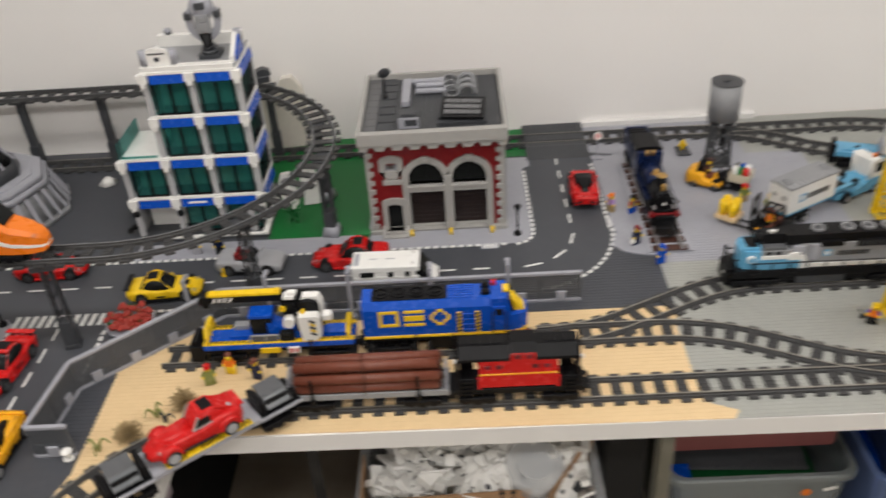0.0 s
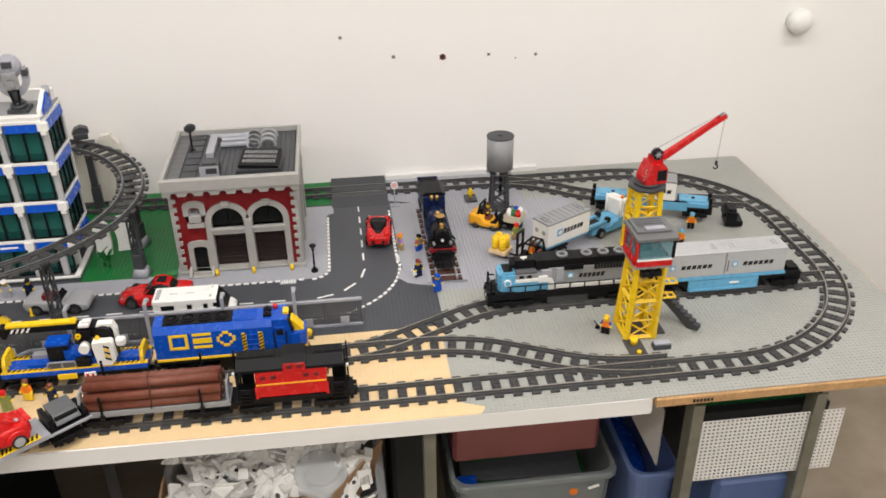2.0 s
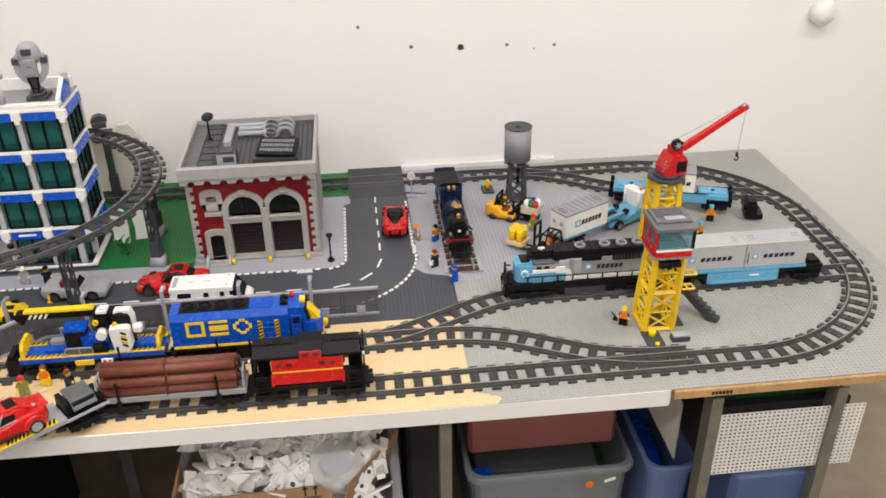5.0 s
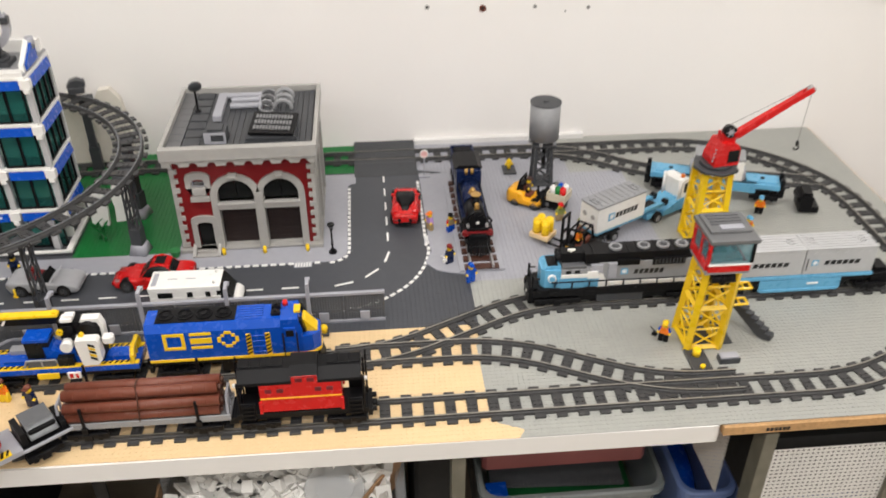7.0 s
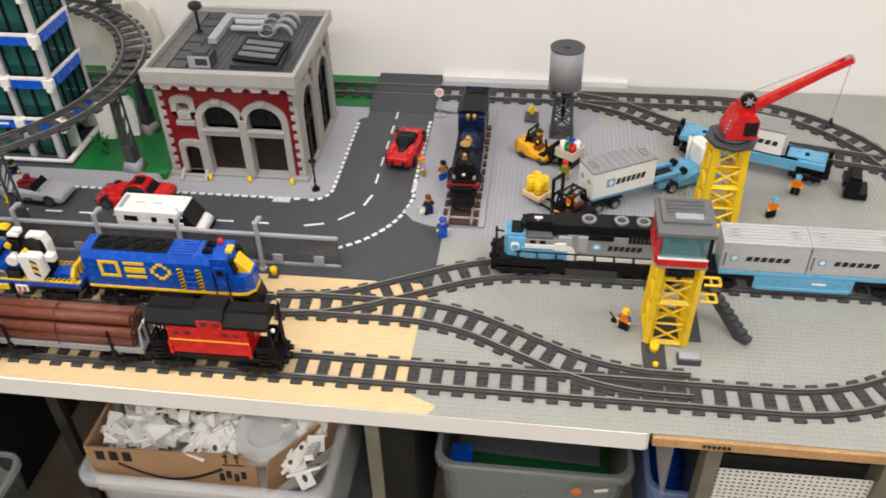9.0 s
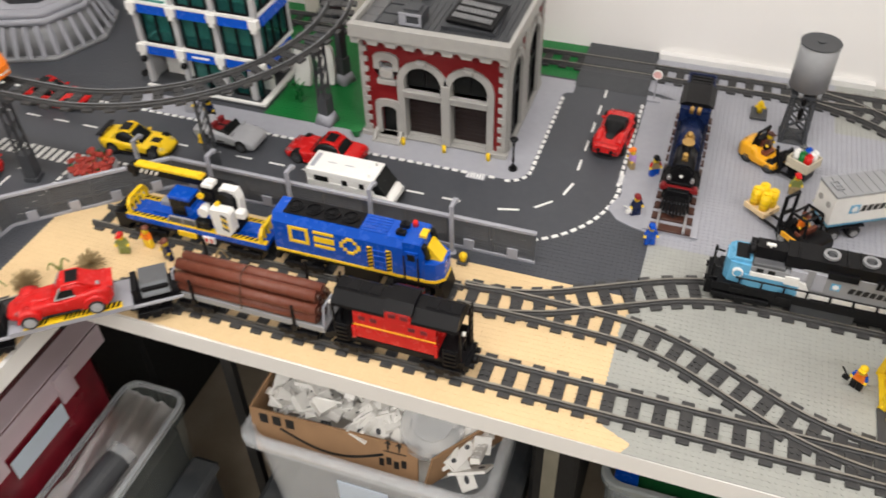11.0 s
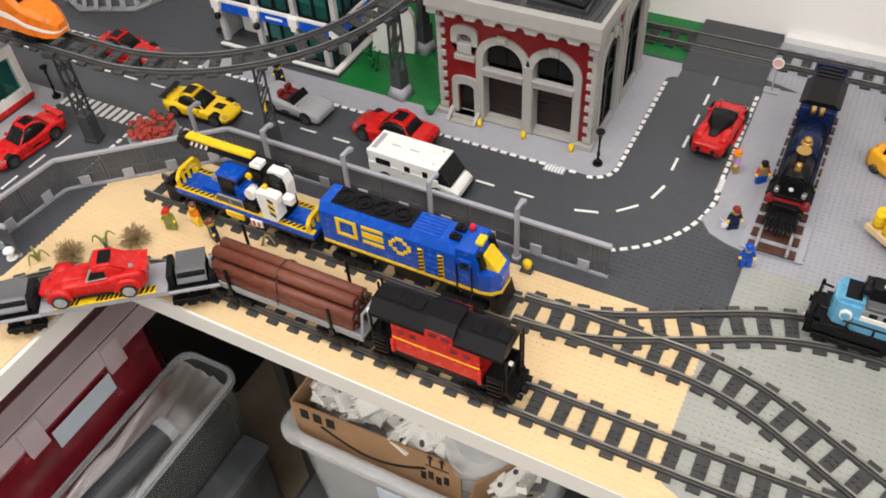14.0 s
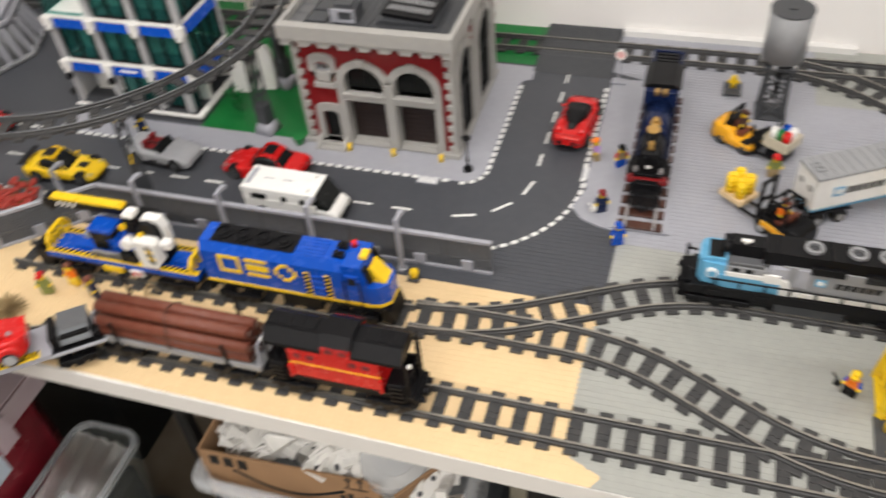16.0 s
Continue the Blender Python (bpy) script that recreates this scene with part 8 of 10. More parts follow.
def vintage_car(m):
    t = thing("toy_car", "red vintage toy racing car with silver wheels on the carrier wagon", "toy car", m, "toy cars")
    part("body", loft_x([(-0.066, 0.016, 0.012, 0.024, 0.027, 0.013), (-0.060, 0.023, 0.008, 0.028, 0.033, 0.018), (-0.030, 0.024, 0.007, 0.028, 0.033, 0.019), (-0.006, 0.0225, 0.007, 0.023, 0.027, 0.019), (0.020, 0.021, 0.007, 0.022, 0.0265, 0.017), (0.050, 0.020, 0.007, 0.020, 0.0245, 0.014), (0.066, 0.015, 0.009, 0.015, 0.018, 0.010), (0.070, 0.010, 0.010, 0.013, 0.0145, 0.007)]), RED, t, "red long-nosed body")
    for x, r in ((-0.042, 0.0165), (0.042, 0.0150)):
        for s in (-1, 1):
            bm = cyl(bmesh.new(), x, 0.011, min(s * 0.012, s * 0.0285), max(s * 0.012, s * 0.0285), r, 18, axis="y")
            for v in bm.verts:
                if v.co.z < 0.011:
                    v.co.z = 0.011
            part("fender", bm, RED, t, "rounded red fender")
    part("bonnet_bulge", loft_x([(0.004, 0.010, 0.020, 0.026, 0.029, 0.007), (0.030, 0.010, 0.020, 0.0255, 0.029, 0.006), (0.058, 0.006, 0.016, 0.021, 0.0225, 0.004)]), RED, t)
    part("cabin", loft_x([(-0.040, 0.017, 0.028, 0.032, 0.036, 0.013), (-0.028, 0.0185, 0.026, 0.032, 0.0465, 0.0145), (-0.006, 0.0185, 0.024, 0.030, 0.0470, 0.0145), (0.006, 0.017, 0.022, 0.026, 0.028, 0.014)]), RED, t, "red fastback cabin")
    part("roof", nb((-0.030, -0.006, -0.0158, 0.0158, 0.0462, 0.0495), bev=0.001), RED, t)
    part("roof_hatch", nb((-0.0292, -0.0130, -0.0115, 0.0115, 0.0494, 0.0504)), BLACK, t, "black roof panel")
    part("rear_deck", profile(bmesh.new(), [(-0.060, 0.031), (-0.030, 0.031), (-0.030, 0.0480), (-0.036, 0.0440)], -0.0150, 0.0150), RED, t)
    part("fuel_cap", cyl(bmesh.new(), -0.050, 0.010, 0.033, 0.0375, 0.0035, 10), SILVER, t)
    part("tail_lip", nb((-0.069, -0.061, -0.018, 0.018, 0.0315, 0.0335)), RED, t)
    for s in (-1, 1):
        sw = part("side_window", profile(bmesh.new(), [(-0.020, 0.031), (0.003, 0.030), (-0.004, 0.042), (-0.020, 0.042)], min(s * 0.0175, s * 0.0192), max(s * 0.0175, s * 0.0192)), SMOKE, t, "dark side window")
        part("window_frame", rod(bmesh.new(), (0.006, s * 0.0172, 0.0275), (-0.005, s * 0.0165, 0.0460), 0.0015, 5), LG, sw)
        part("window_sill", rod(bmesh.new(), (0.005, s * 0.0190, 0.0295), (-0.021, s * 0.0192, 0.0305), 0.0011, 5), LG, sw)
        part("headlight", ball(bmesh.new(), 0.055, s * 0.016, 0.019, 0.0035), CLEAR, t)
        part("side_pipe", rod(bmesh.new(), (-0.020, s * 0.0235, 0.008), (0.022, s * 0.0225, 0.008), 0.0018, 6), BLACK, t)
    part("grille", cyl(bmesh.new(), 0, 0.0125, 0.069, 0.0712, 0.0052, 12, axis="x"), BLACK, t)
    for x in (-0.042, 0.042):
        for s in (-1, 1):
            w = part("wheel", cyl(bmesh.new(), x, 0.0105, s * 0.0255 - 0.0042, s * 0.0255 + 0.0042, 0.0108, 20, axis="y"), TYRE, t)
            part("rim", cyl(cyl(bmesh.new(), x, 0.0105, min(s * 0.0296, s * 0.0302), max(s * 0.0296, s * 0.0302), 0.0078, 18, axis="y"), x, 0.0105, min(s * 0.030, s * 0.0316), max(s * 0.030, s * 0.0316), 0.0024, 8, axis="y"), CARSILVER, w, "pale spoked rim")


vintage_car(CARRIER @ pose(-0.006, 0.0, 0.0463, 0, 0, 180))


def white_van():
    t = thing("toy_van", "white boxy toy van with a dark windscreen", "toy van", pose(-0.135, 1.208, ZR, 0, 0, -1))
    hw = 0.0255
    part("body", nb((-0.070, 0.046, -hw, hw, 0.010, 0.036), bev=0.0008), WHITE, t, "white van body")
    part("upper", nb((-0.070, 0.040, -hw + 0.0006, hw - 0.0006, 0.036, 0.046), bev=0.0004), WHITE, t, "white upper body")
    for s in (-1, 1):
        for xa, xb in ((-0.056, -0.032), (-0.008, 0.001), (0.022, 0.030)):
            part("side_window", nb((xa, xb, s * (hw - 0.0002) - 0.0006, s * (hw - 0.0002) + 0.0006, 0.036, 0.0455), bev=0), SMOKE, t)
    part("roof", nb((-0.071, 0.047, -hw, hw, 0.046, 0.056), bev=0.001), WHITE, t, "white roof")
    part("roof_rail", nb((-0.042, -0.026, -0.001, 0.001, 0.056, 0.0566), (-0.012, 0.004, -0.001, 0.001, 0.056, 0.0566)), BLUEGREY, t)
    part("rear_grille", nb((-0.0665, -0.0585, -0.018, 0.018, 0.056, 0.0568)), BLUEGREY, t)
    part("windscreen", profile(bmesh.new(), [(0.040, 0.030), (0.066, 0.030), (0.049, 0.054), (0.040, 0.055)], -hw + 0.002, hw - 0.002), SMOKE, t, "dark windscreen")
    part("bonnet", loft_x([(0.046, hw, 0.010, 0.026, 0.030, hw * 0.9), (0.070, hw * 0.98, 0.010, 0.022, 0.026, hw * 0.86), (0.078, hw * 0.9, 0.012, 0.018, 0.020, hw * 0.8)]), WHITE, t, "white bonnet")
    part("bumper", nb((0.070, 0.080, -hw * 0.9, hw * 0.9, 0.008, 0.013)), BLACK, t)
    for s in (-1, 1):
        part("headlight", nb((0.0745, 0.0785, s * 0.017 - 0.004, s * 0.017 + 0.004, 0.0165, 0.0205)), CLEAR, t)
        part("door_handle", nb((-0.012, -0.006, s * hw - 0.0008, s * hw + 0.0008, 0.030, 0.0315)), BLUEGREY, t)
        part("antenna", cyl(bmesh.new(), 0.036, s * 0.016, 0.056, 0.062, 0.002, 8), WHITE, t)
    car_wheels(t, (-0.042, 0.044), hw, rim=DARKGREY)


white_van()


# ---- container lorry, forklifts ----
def lorry():
    a = 29.0
    t = thing("container_lorry", "light blue toy lorry with a white freight container", "lorry", pose(0.624, 1.366, G + 0.0012, 0, 0, a))
    part("trailer_bed", nb((-0.058, 0.064, -0.020, 0.020, 0.024, 0.031)), AZURE, t, "light blue trailer bed")
    part("trailer_beam", nb((-0.055, 0.11, -0.008, 0.008, 0.016, 0.024)), BLACK, t)
    c = part("container", nb((-0.061, 0.062, -0.0235, 0.0235, 0.032, 0.082)), WHITE, t, "white freight container")
    part("container_roof", nb((-0.0618, 0.0628, -0.0242, 0.0242, 0.082, 0.086)), MIDGREY, c)
    for i in range(1, 9):
        x = -0.061 + i * 0.0136
        part("roof_rib", nb((x - 0.001, x + 0.001, -0.021, 0.021, 0.086, 0.0872), bev=0), MIDGREY, c)
    for k in (-0.055, 0.043):
        part("roof_grip", holed(bmesh.new(), rect(k, k + 0.012, -0.010, 0.010), [rect(k + 0.002, k + 0.010, -0.008, -0.001), rect(k + 0.002, k + 0.010, 0.001, 0.008)], 0.086, 0.0886), MIDGREY, c)
    star_square(c, -0.034, 0.050, -0.0235, 0.016)
    word_bars(c, -0.016, 0.052, -0.0235, 0.058, 0.011, 6, INK)
    for s in (-1, 1):
        part("door_disc", cyl(bmesh.new(), s * 0.011, 0.062, -0.0625, -0.061, 0.005, 12, axis="x"), LG, c)
    car_wheels(t, (-0.045, -0.012), 0.0225, 0.0085, rim=SILVER)
    part("fender", nb((-0.058, 0.002, -0.0235, -0.014, 0.0195, 0.0225), (-0.058, 0.002, 0.014, 0.0235, 0.0195, 0.0225)), BLACK, t)
    part("tractor_frame", nb((0.080, 0.196, -0.018, 0.018, 0.010, 0.022)), AZURE, t, "light blue tractor chassis")
    for s in (-1, 1):
        part("gooseneck_rail", nb((0.060, 0.126, s * 0.015 - 0.004, s * 0.015 + 0.004, 0.030, 0.037)), AZURE, t, "light blue trailer rail")
        part("landing_roller", cyl(bmesh.new(), 0.128, 0.036, s * 0.015 - 0.004, s * 0.015 + 0.004, 0.007, 14, axis="y"), BLACK, t)
    part("fifth_wheel", nb((0.084, 0.114, -0.010, 0.010, 0.022, 0.033)), BLACK, t)
    part("hood_side", profile(bmesh.new(), [(0.118, 0.010), (0.204, 0.010), (0.204, 0.032), (0.168, 0.036), (0.132, 0.024), (0.118, 0.022)], -0.0245, 0.0245), AZURE, t)
    part("cab", profile(bmesh.new(), [(0.164, 0.034), (0.200, 0.034), (0.198, 0.054), (0.187, 0.072), (0.171, 0.075), (0.164, 0.070)], -0.0235, 0.0235), WHITE, t, "white driver's cab")
    part("cab_side_window", nb((0.171, 0.190, -0.0245, -0.0235, 0.046, 0.066), bev=0), SMOKE, t)
    part("windscreen", profile(bmesh.new(), [(0.2005, 0.038), (0.2020, 0.038), (0.2005, 0.054), (0.190, 0.071), (0.1885, 0.071), (0.199, 0.054)], -0.021, 0.021), SMOKE, t)
    part("cab_beacon", cyl(bmesh.new(), 0.175, -0.012, 0.075, 0.081, 0.004, 10), ORANGE, t)
    for y in (-0.020, 0.020):
        part("exhaust", cyl(bmesh.new(), 0.160, y, 0.026, 0.078, 0.003, 8), WHITE, t)
    part("grille", nb((0.204, 0.206, -0.018, 0.018, 0.012, 0.030)), DARKGREY, t)
    car_wheels(t, (0.105, 0.182), 0.0225, 0.0095, rim=SILVER)


lorry()


def forklift(m, paint, label, mast_h=0.062, guard=BLACK, cage=True):
    t = thing("forklift", label, "forklift", m)
    part("body", loft_x([(-0.036, 0.017, 0.006, 0.020, 0.026, 0.013), (-0.028, 0.020, 0.005, 0.024, 0.030, 0.016), (-0.008, 0.020, 0.005, 0.022, 0.028, 0.016), (-0.004, 0.020, 0.005, 0.014, 0.016, 0.018), (0.022, 0.020, 0.005, 0.014, 0.016, 0.018), (0.026, 0.017, 0.006, 0.018, 0.022, 0.015)]), paint, t, "painted counterweight body")
    if not cage:
        part("chassis", nb((-0.033, 0.027, -0.0175, 0.0175, 0.0030, 0.0085)), BLACK, t, "black chassis")
        part("seat_shell", nb((-0.017, -0.008, -0.012, 0.012, 0.024, 0.040)), BLACK, t)
        part("front_guard", nb((0.018, 0.027, -0.015, 0.015, 0.016, 0.026)), BLACK, t)
        bm = rod(rod(bmesh.new(), (-0.018, -0.014, 0.026), (-0.013, -0.013, 0.050), 0.0022, 6), (-0.018, 0.014, 0.026), (-0.013, 0.013, 0.050), 0.0022, 6)
        part("roll_bar", rod(bm, (-0.013, -0.013, 0.050), (-0.013, 0.013, 0.050), 0.0022, 6), BLACK, t, "black roll bar")
        part("front_post", rod(bmesh.new(), (0.024, -0.014, 0.024), (0.020, -0.013, 0.046), 0.0020, 6), BLACK, t)
    for s in (-1, 1) if cage else ():
        bm = rod(bmesh.new(), (-0.014, s * 0.016, 0.026), (-0.010, s * 0.015, 0.052), 0.002, 6)
        part("rear_cage_post", bm, guard, t)
        part("front_cage_post", rod(bmesh.new(), (0.020, s * 0.016, 0.016), (0.014, s * 0.015, 0.052), 0.002, 6), guard, t)
        part("cage_side_bar", rod(bmesh.new(), (-0.010, s * 0.015, 0.052), (0.014, s * 0.015, 0.052), 0.002, 6), guard, t)
    for x in (-0.009, 0.002, 0.013) if cage else ():
        part("cage_roof_bar", rod(bmesh.new(), (x, -0.015, 0.052), (x, 0.015, 0.052), 0.0017, 6), guard, t)
    if paint is BLACK:
        for s in (-1, 1):
            part("side_panel", nb((-0.030, 0.018, s * 0.0195 - 0.001, s * 0.0195 + 0.0012, 0.012, 0.020)), BRIGHTORANGE, t, "orange side panel")
    part("seat", nb((-0.010, 0.006, -0.009, 0.009, 0.016, 0.022), (-0.012, -0.007, -0.009, 0.009, 0.022, 0.036)), BROWN, t)
    part("steering", rod(bmesh.new(), (0.018, 0, 0.016), (0.012, 0, 0.030), 0.0018), BLACK, t)
    bm = bmesh.new()
    for s in (-1, 1):
        box(bm, 0.028, 0.032, s * 0.011 - 0.002, s * 0.011 + 0.002, 0.004, mast_h, bev=0.0004)
    for z in (0.012, 0.034, mast_h - 0.004):
        box(bm, 0.0285, 0.0315, -0.010, 0.010, z, z + 0.004)
    part("mast", bm, BLACK, t, "black lifting mast")
    for s in (-1, 1):
        part("fork", nb((0.032, 0.062, s * 0.009 - 0.002, s * 0.009 + 0.002, 0.005, 0.0075)), BLACK, t)
    car_wheels(t, (-0.020, 0.016), 0.0175, 0.0078, rim=SILVER if cage else DARKGREY)
    return t


MF = pose(0.489, 1.494, G + 0.0014, 0, 0, -33) @ Matrix.Scale(1.16, 4)
forklift(MF, BRIGHTORANGE, "low orange toy forklift with a black chassis", 0.034, cage=False)
MB = pose(0.550, 1.300, G + 0.0014, 0, 0, 140) @ Matrix.Scale(1.12, 4)
forklift(MB, BLACK, "black and orange toy forklift carrying barrels", 0.066)


CREAMTRAY = abs_plastic("cream tray plastic", (0.56, 0.50, 0.38), 0.4)


def crate(m):
    t = thing("parts_crate", "cream pallet crate with coloured bottles", "crate", m)
    part("tray", nb((-0.016, 0.016, -0.016, 0.016, 0.0, 0.005), (-0.016, 0.016, -0.016, -0.014, 0.005, 0.014), (-0.016, 0.016, 0.014, 0.016, 0.005, 0.014), (0.014, 0.016, -0.014, 0.014, 0.005, 0.014), (-0.016, -0.014, -0.014, 0.014, 0.005, 0.014)), CREAMTRAY, t)
    part("stand", nb((-0.012, 0.012, -0.012, 0.012, -0.0166, -0.0001)), BLACK, t)
    for i, mt in enumerate((WHITE, GREEN, RED, CLEAR, BLUE, WHITE)):
        part("bottle", cyl(cyl(bmesh.new(), -0.008 + (i % 3) * 0.008, -0.006 + (i // 3) * 0.012, 0.005, 0.022, 0.0052, 10), -0.008 + (i % 3) * 0.008, -0.006 + (i // 3) * 0.012, 0.020, 0.025, 0.002, 8), mt, t)


crate(pose(0.545, 1.474, G + 0.0220, 0, 0, -33) @ Matrix.Scale(1.25, 4))


def barrel_pallet(m):
    t = thing("barrel_pallet", "tan pallet loaded with yellow barrels", "pallet", m)
    part("pallet", nb((-0.020, 0.020, -0.018, 0.018, 0.0, 0.003), (-0.020, 0.020, -0.018, -0.013, 0.003, 0.006), (-0.020, 0.020, -0.003, 0.003, 0.003, 0.006), (-0.020, 0.020, 0.013, 0.018, 0.003, 0.006), (-0.020, 0.020, -0.018, 0.018, 0.006, 0.009)), TAN, t, "tan slatted pallet")
    for x in (-0.009, 0.009):
        for y in (-0.008, 0.008):
            bm = cyl(bmesh.new(), x, y, 0.009, 0.037, 0.0076, 16)
            for z in (0.015, 0.022, 0.029):
                cyl(bm, x, y, z, z + 0.0016, 0.0082, 16)
            cyl(bm, x, y, 0.037, 0.0395, 0.005, 12)
            part("barrel", bm, YELLOW, t, "yellow barrel")


barrel_pallet(pose(0.490, 1.356, G + 0.0110, 0, 0, 140))


# ---- toy figures, each one plain mesh ----
def figure(x, y, a, torso, legs, hat=None, head=None, z=None, label="small toy figure", arms=None, tool=None):
    mats = [torso, legs, head or FLESH, hat or BROWN, arms or torso, tool or BLACK]
    bm = bmesh.new()
    box(bm, -0.0077, -0.0004, -0.0038, 0.0038, 0.0, 0.0125, bev=0.0005, mi=1)
    box(bm, 0.0004, 0.0077, -0.0038, 0.0038, 0.0, 0.0125, bev=0.0005, mi=1)
    box(bm, -0.0077, 0.0077, -0.0038, 0.0038, 0.0125, 0.0150, bev=0.0004, mi=1)
    prism(bm, [(-0.0075, 0.0), (0.0075, 0.0), (0.0055, 0.0125), (-0.0055, 0.0125)], -0.0036, 0.0036, 0, Matrix.Translation((0, 0, 0.0150)) @ SIDE)
    for s in (-1, 1):
        rod(bm, (s * 0.0062, 0, 0.0262), (s * 0.0092, -0.002, 0.0195), 0.0021, 6, 4)
        rod(bm, (s * 0.0092, -0.002, 0.0195), (s * 0.0092, -0.0055, 0.0165), 0.0019, 6, 2)
    cyl(bm, 0, 0, 0.0278, 0.0368, 0.0046, 12, mi=2)
    if hat:
        ball(bm, 0, 0, 0.0365, 0.0056, 1, 1, 0.75, mi=3, u=10, v=6)
        box(bm, -0.0045, 0.0045, -0.0085, -0.003, 0.0352, 0.0362, mi=3)
    else:
        ball(bm, 0, 0.001, 0.0362, 0.0057, 1, 1, 0.9, mi=3, u=10, v=6)
    if tool:
        rod(bm, (-0.0095, -0.006, 0.014), (-0.022, -0.006, 0.026), 0.0012, 5, 5)
        box(bm, -0.018, -0.010, -0.008, -0.004, 0.010, 0.016, mi=5)
    ob = solo("toy_figure", bm, mats, label, "toy figure", pose(x, y, z if z is not None else G + 0.0018, 0, 0, a), "toy figures")
    return ob


figure(-0.412, 0.972, 20, LIME, LIME, RED, label="toy figure in olive clothes and red cap")
figure(-0.384, 0.995, -10, ORANGE, YELLOW, None, label="toy figure in an orange vest on the sand")
figure(-0.340, 0.980, -20, DARKBLUE, DARKBLUE, BROWN, label="toy figure in dark blue with a brown hat")
figure(0.279, 1.412, -60, PURPLE, DRY, ORANGE, z=G + 0.0019, label="toy figure with orange hair and lavender top")
figure(0.318, 1.402, 30, DRY, BLUE, BLACK, z=G + 0.0019, arms=RED, label="toy figure with black hair, tan top and red sleeves")
figure(0.305, 1.294, 30, DARKBLUE, DARKBLUE, DARKRED, z=G + 0.0019, tool=WHITE, label="toy figure in navy with a dark red cap")
figure(0.337, 1.232, 20, BLUE, BLUE, BLUE, label="toy figure in bright blue overalls")
figure(0.537, 1.422, 10, LIME, DRY, RED, label="toy figure with a red cap near the lorry")
figure(0.640, 1.440, 170, ORANGE, DARKBLUE, RED, label="toy figure with a red cap behind the container")
figure(0.572, 1.380, 150, LIME, DRY, YELLOW, label="toy figure with a yellow helmet")
figure(0.627, 1.041, -30, ORANGE, BLACK, YELLOW, arms=BLUE, tool=BLACK, label="toy worker in an orange vest and yellow helmet")
figure(0.940, 1.412, -20, ORANGE, BLACK, AZURE, label="toy worker with an orange vest and light blue helmet")
figure(0.886, 1.340, 20, ORANGE, BLACK, AZURE, label="toy worker with an orange vest and light blue helmet")
figure(-0.475, 1.335, 0, DARKBLUE, BLACK, BLACK, z=G + 0.0008, label="toy policeman in dark uniform")
figure(-0.520, 1.338, 0, BLUEGREY, BLUEGREY, WHITE, z=G + 0.0008, label="toy figure in light grey with a white helmet")
figure(0.546, 1.303, 50, ORANGE, BLACK, BROWN, z=G + 0.0190, label="toy forklift driver in an orange top")
figure(0.487, 1.499, 57, DARKBROWN, BLACK, DARKBROWN, z=G + 0.0190, label="toy forklift driver in brown")


# ---- small trackside things ----
def beacon_light(x, y, z=G + 0.0018):
    b = thing("signal_light", "small yellow round signal light on a grey base", "signal light", pose(x, y, z))
    part("base", nb((-0.008, 0.008, -0.008, 0.008, 0, 0.0035)), DARKGREY, b)
    part("lamp", ball(cyl(bmesh.new(), 0, 0, 0.0035, 0.010, 0.005, 12), 0, 0, 0.012, 0.0065), YELLOW, b, "yellow lamp body")


beacon_light(0.082, 1.108)
hp = thing("hydrant", "yellow hydrant on a dark grey plate", "hydrant", pose(0.470, 1.640, G + 0.0018))
part("plate", nb((-0.014, 0.014, -0.022, 0.016, 0, 0.0036)), DARKGREY, hp)
part("body", ball(cyl(cyl(bmesh.new(), 0, 0, 0.0036, 0.018, 0.0045, 12), 0, 0, 0.018, 0.020, 0.0065, 12), 0, 0, 0.022, 0.005), YELLOW, hp)
part("nozzle", rod(bmesh.new(), (-0.009, 0, 0.014), (0.009, 0, 0.014), 0.0028, 8), YELLOW, hp)
solo("hydrant", cyl(ball(cyl(bmesh.new(), 0, 0, 0, 0.012, 0.004, 12), 0, 0, 0.013, 0.0042), 0, 0, 0, 0.002, 0.006, 12), YELLOW, "small yellow hydrant by the kerb", "hydrant", pose(-0.452, 1.262, G + 0.0006))
sg = thing("crossing_sign", "round faded red sign on a light grey post", "road sign", pose(0.284, 1.628, G + 0.0020))
part("foot", nb((-0.012, 0.012, -0.008, 0.008, 0, 0.003)), BLUEGREY, sg)
part("post", rod(bmesh.new(), (0, 0, 0.003), (0, 0, 0.048), 0.0016, 6), BLUEGREY, sg)
part("disc", cyl(bmesh.new(), 0, 0.054, -0.002, 0.0, 0.0085, 18, axis="y"), SIGNPINK, sg)
part("disc_rim", holed(bmesh.new(), [(0.009 * math.cos(k * math.pi / 10), 0.009 * math.sin(k * math.pi / 10)) for k in range(20)], [[(0.0072 * math.cos(k * math.pi / 10), 0.0072 * math.sin(k * math.pi / 10)) for k in range(20)]], 0, 0.003), WHITE, sg).matrix_basis = pose(0, 0, 0.054, 90, 0, 0)


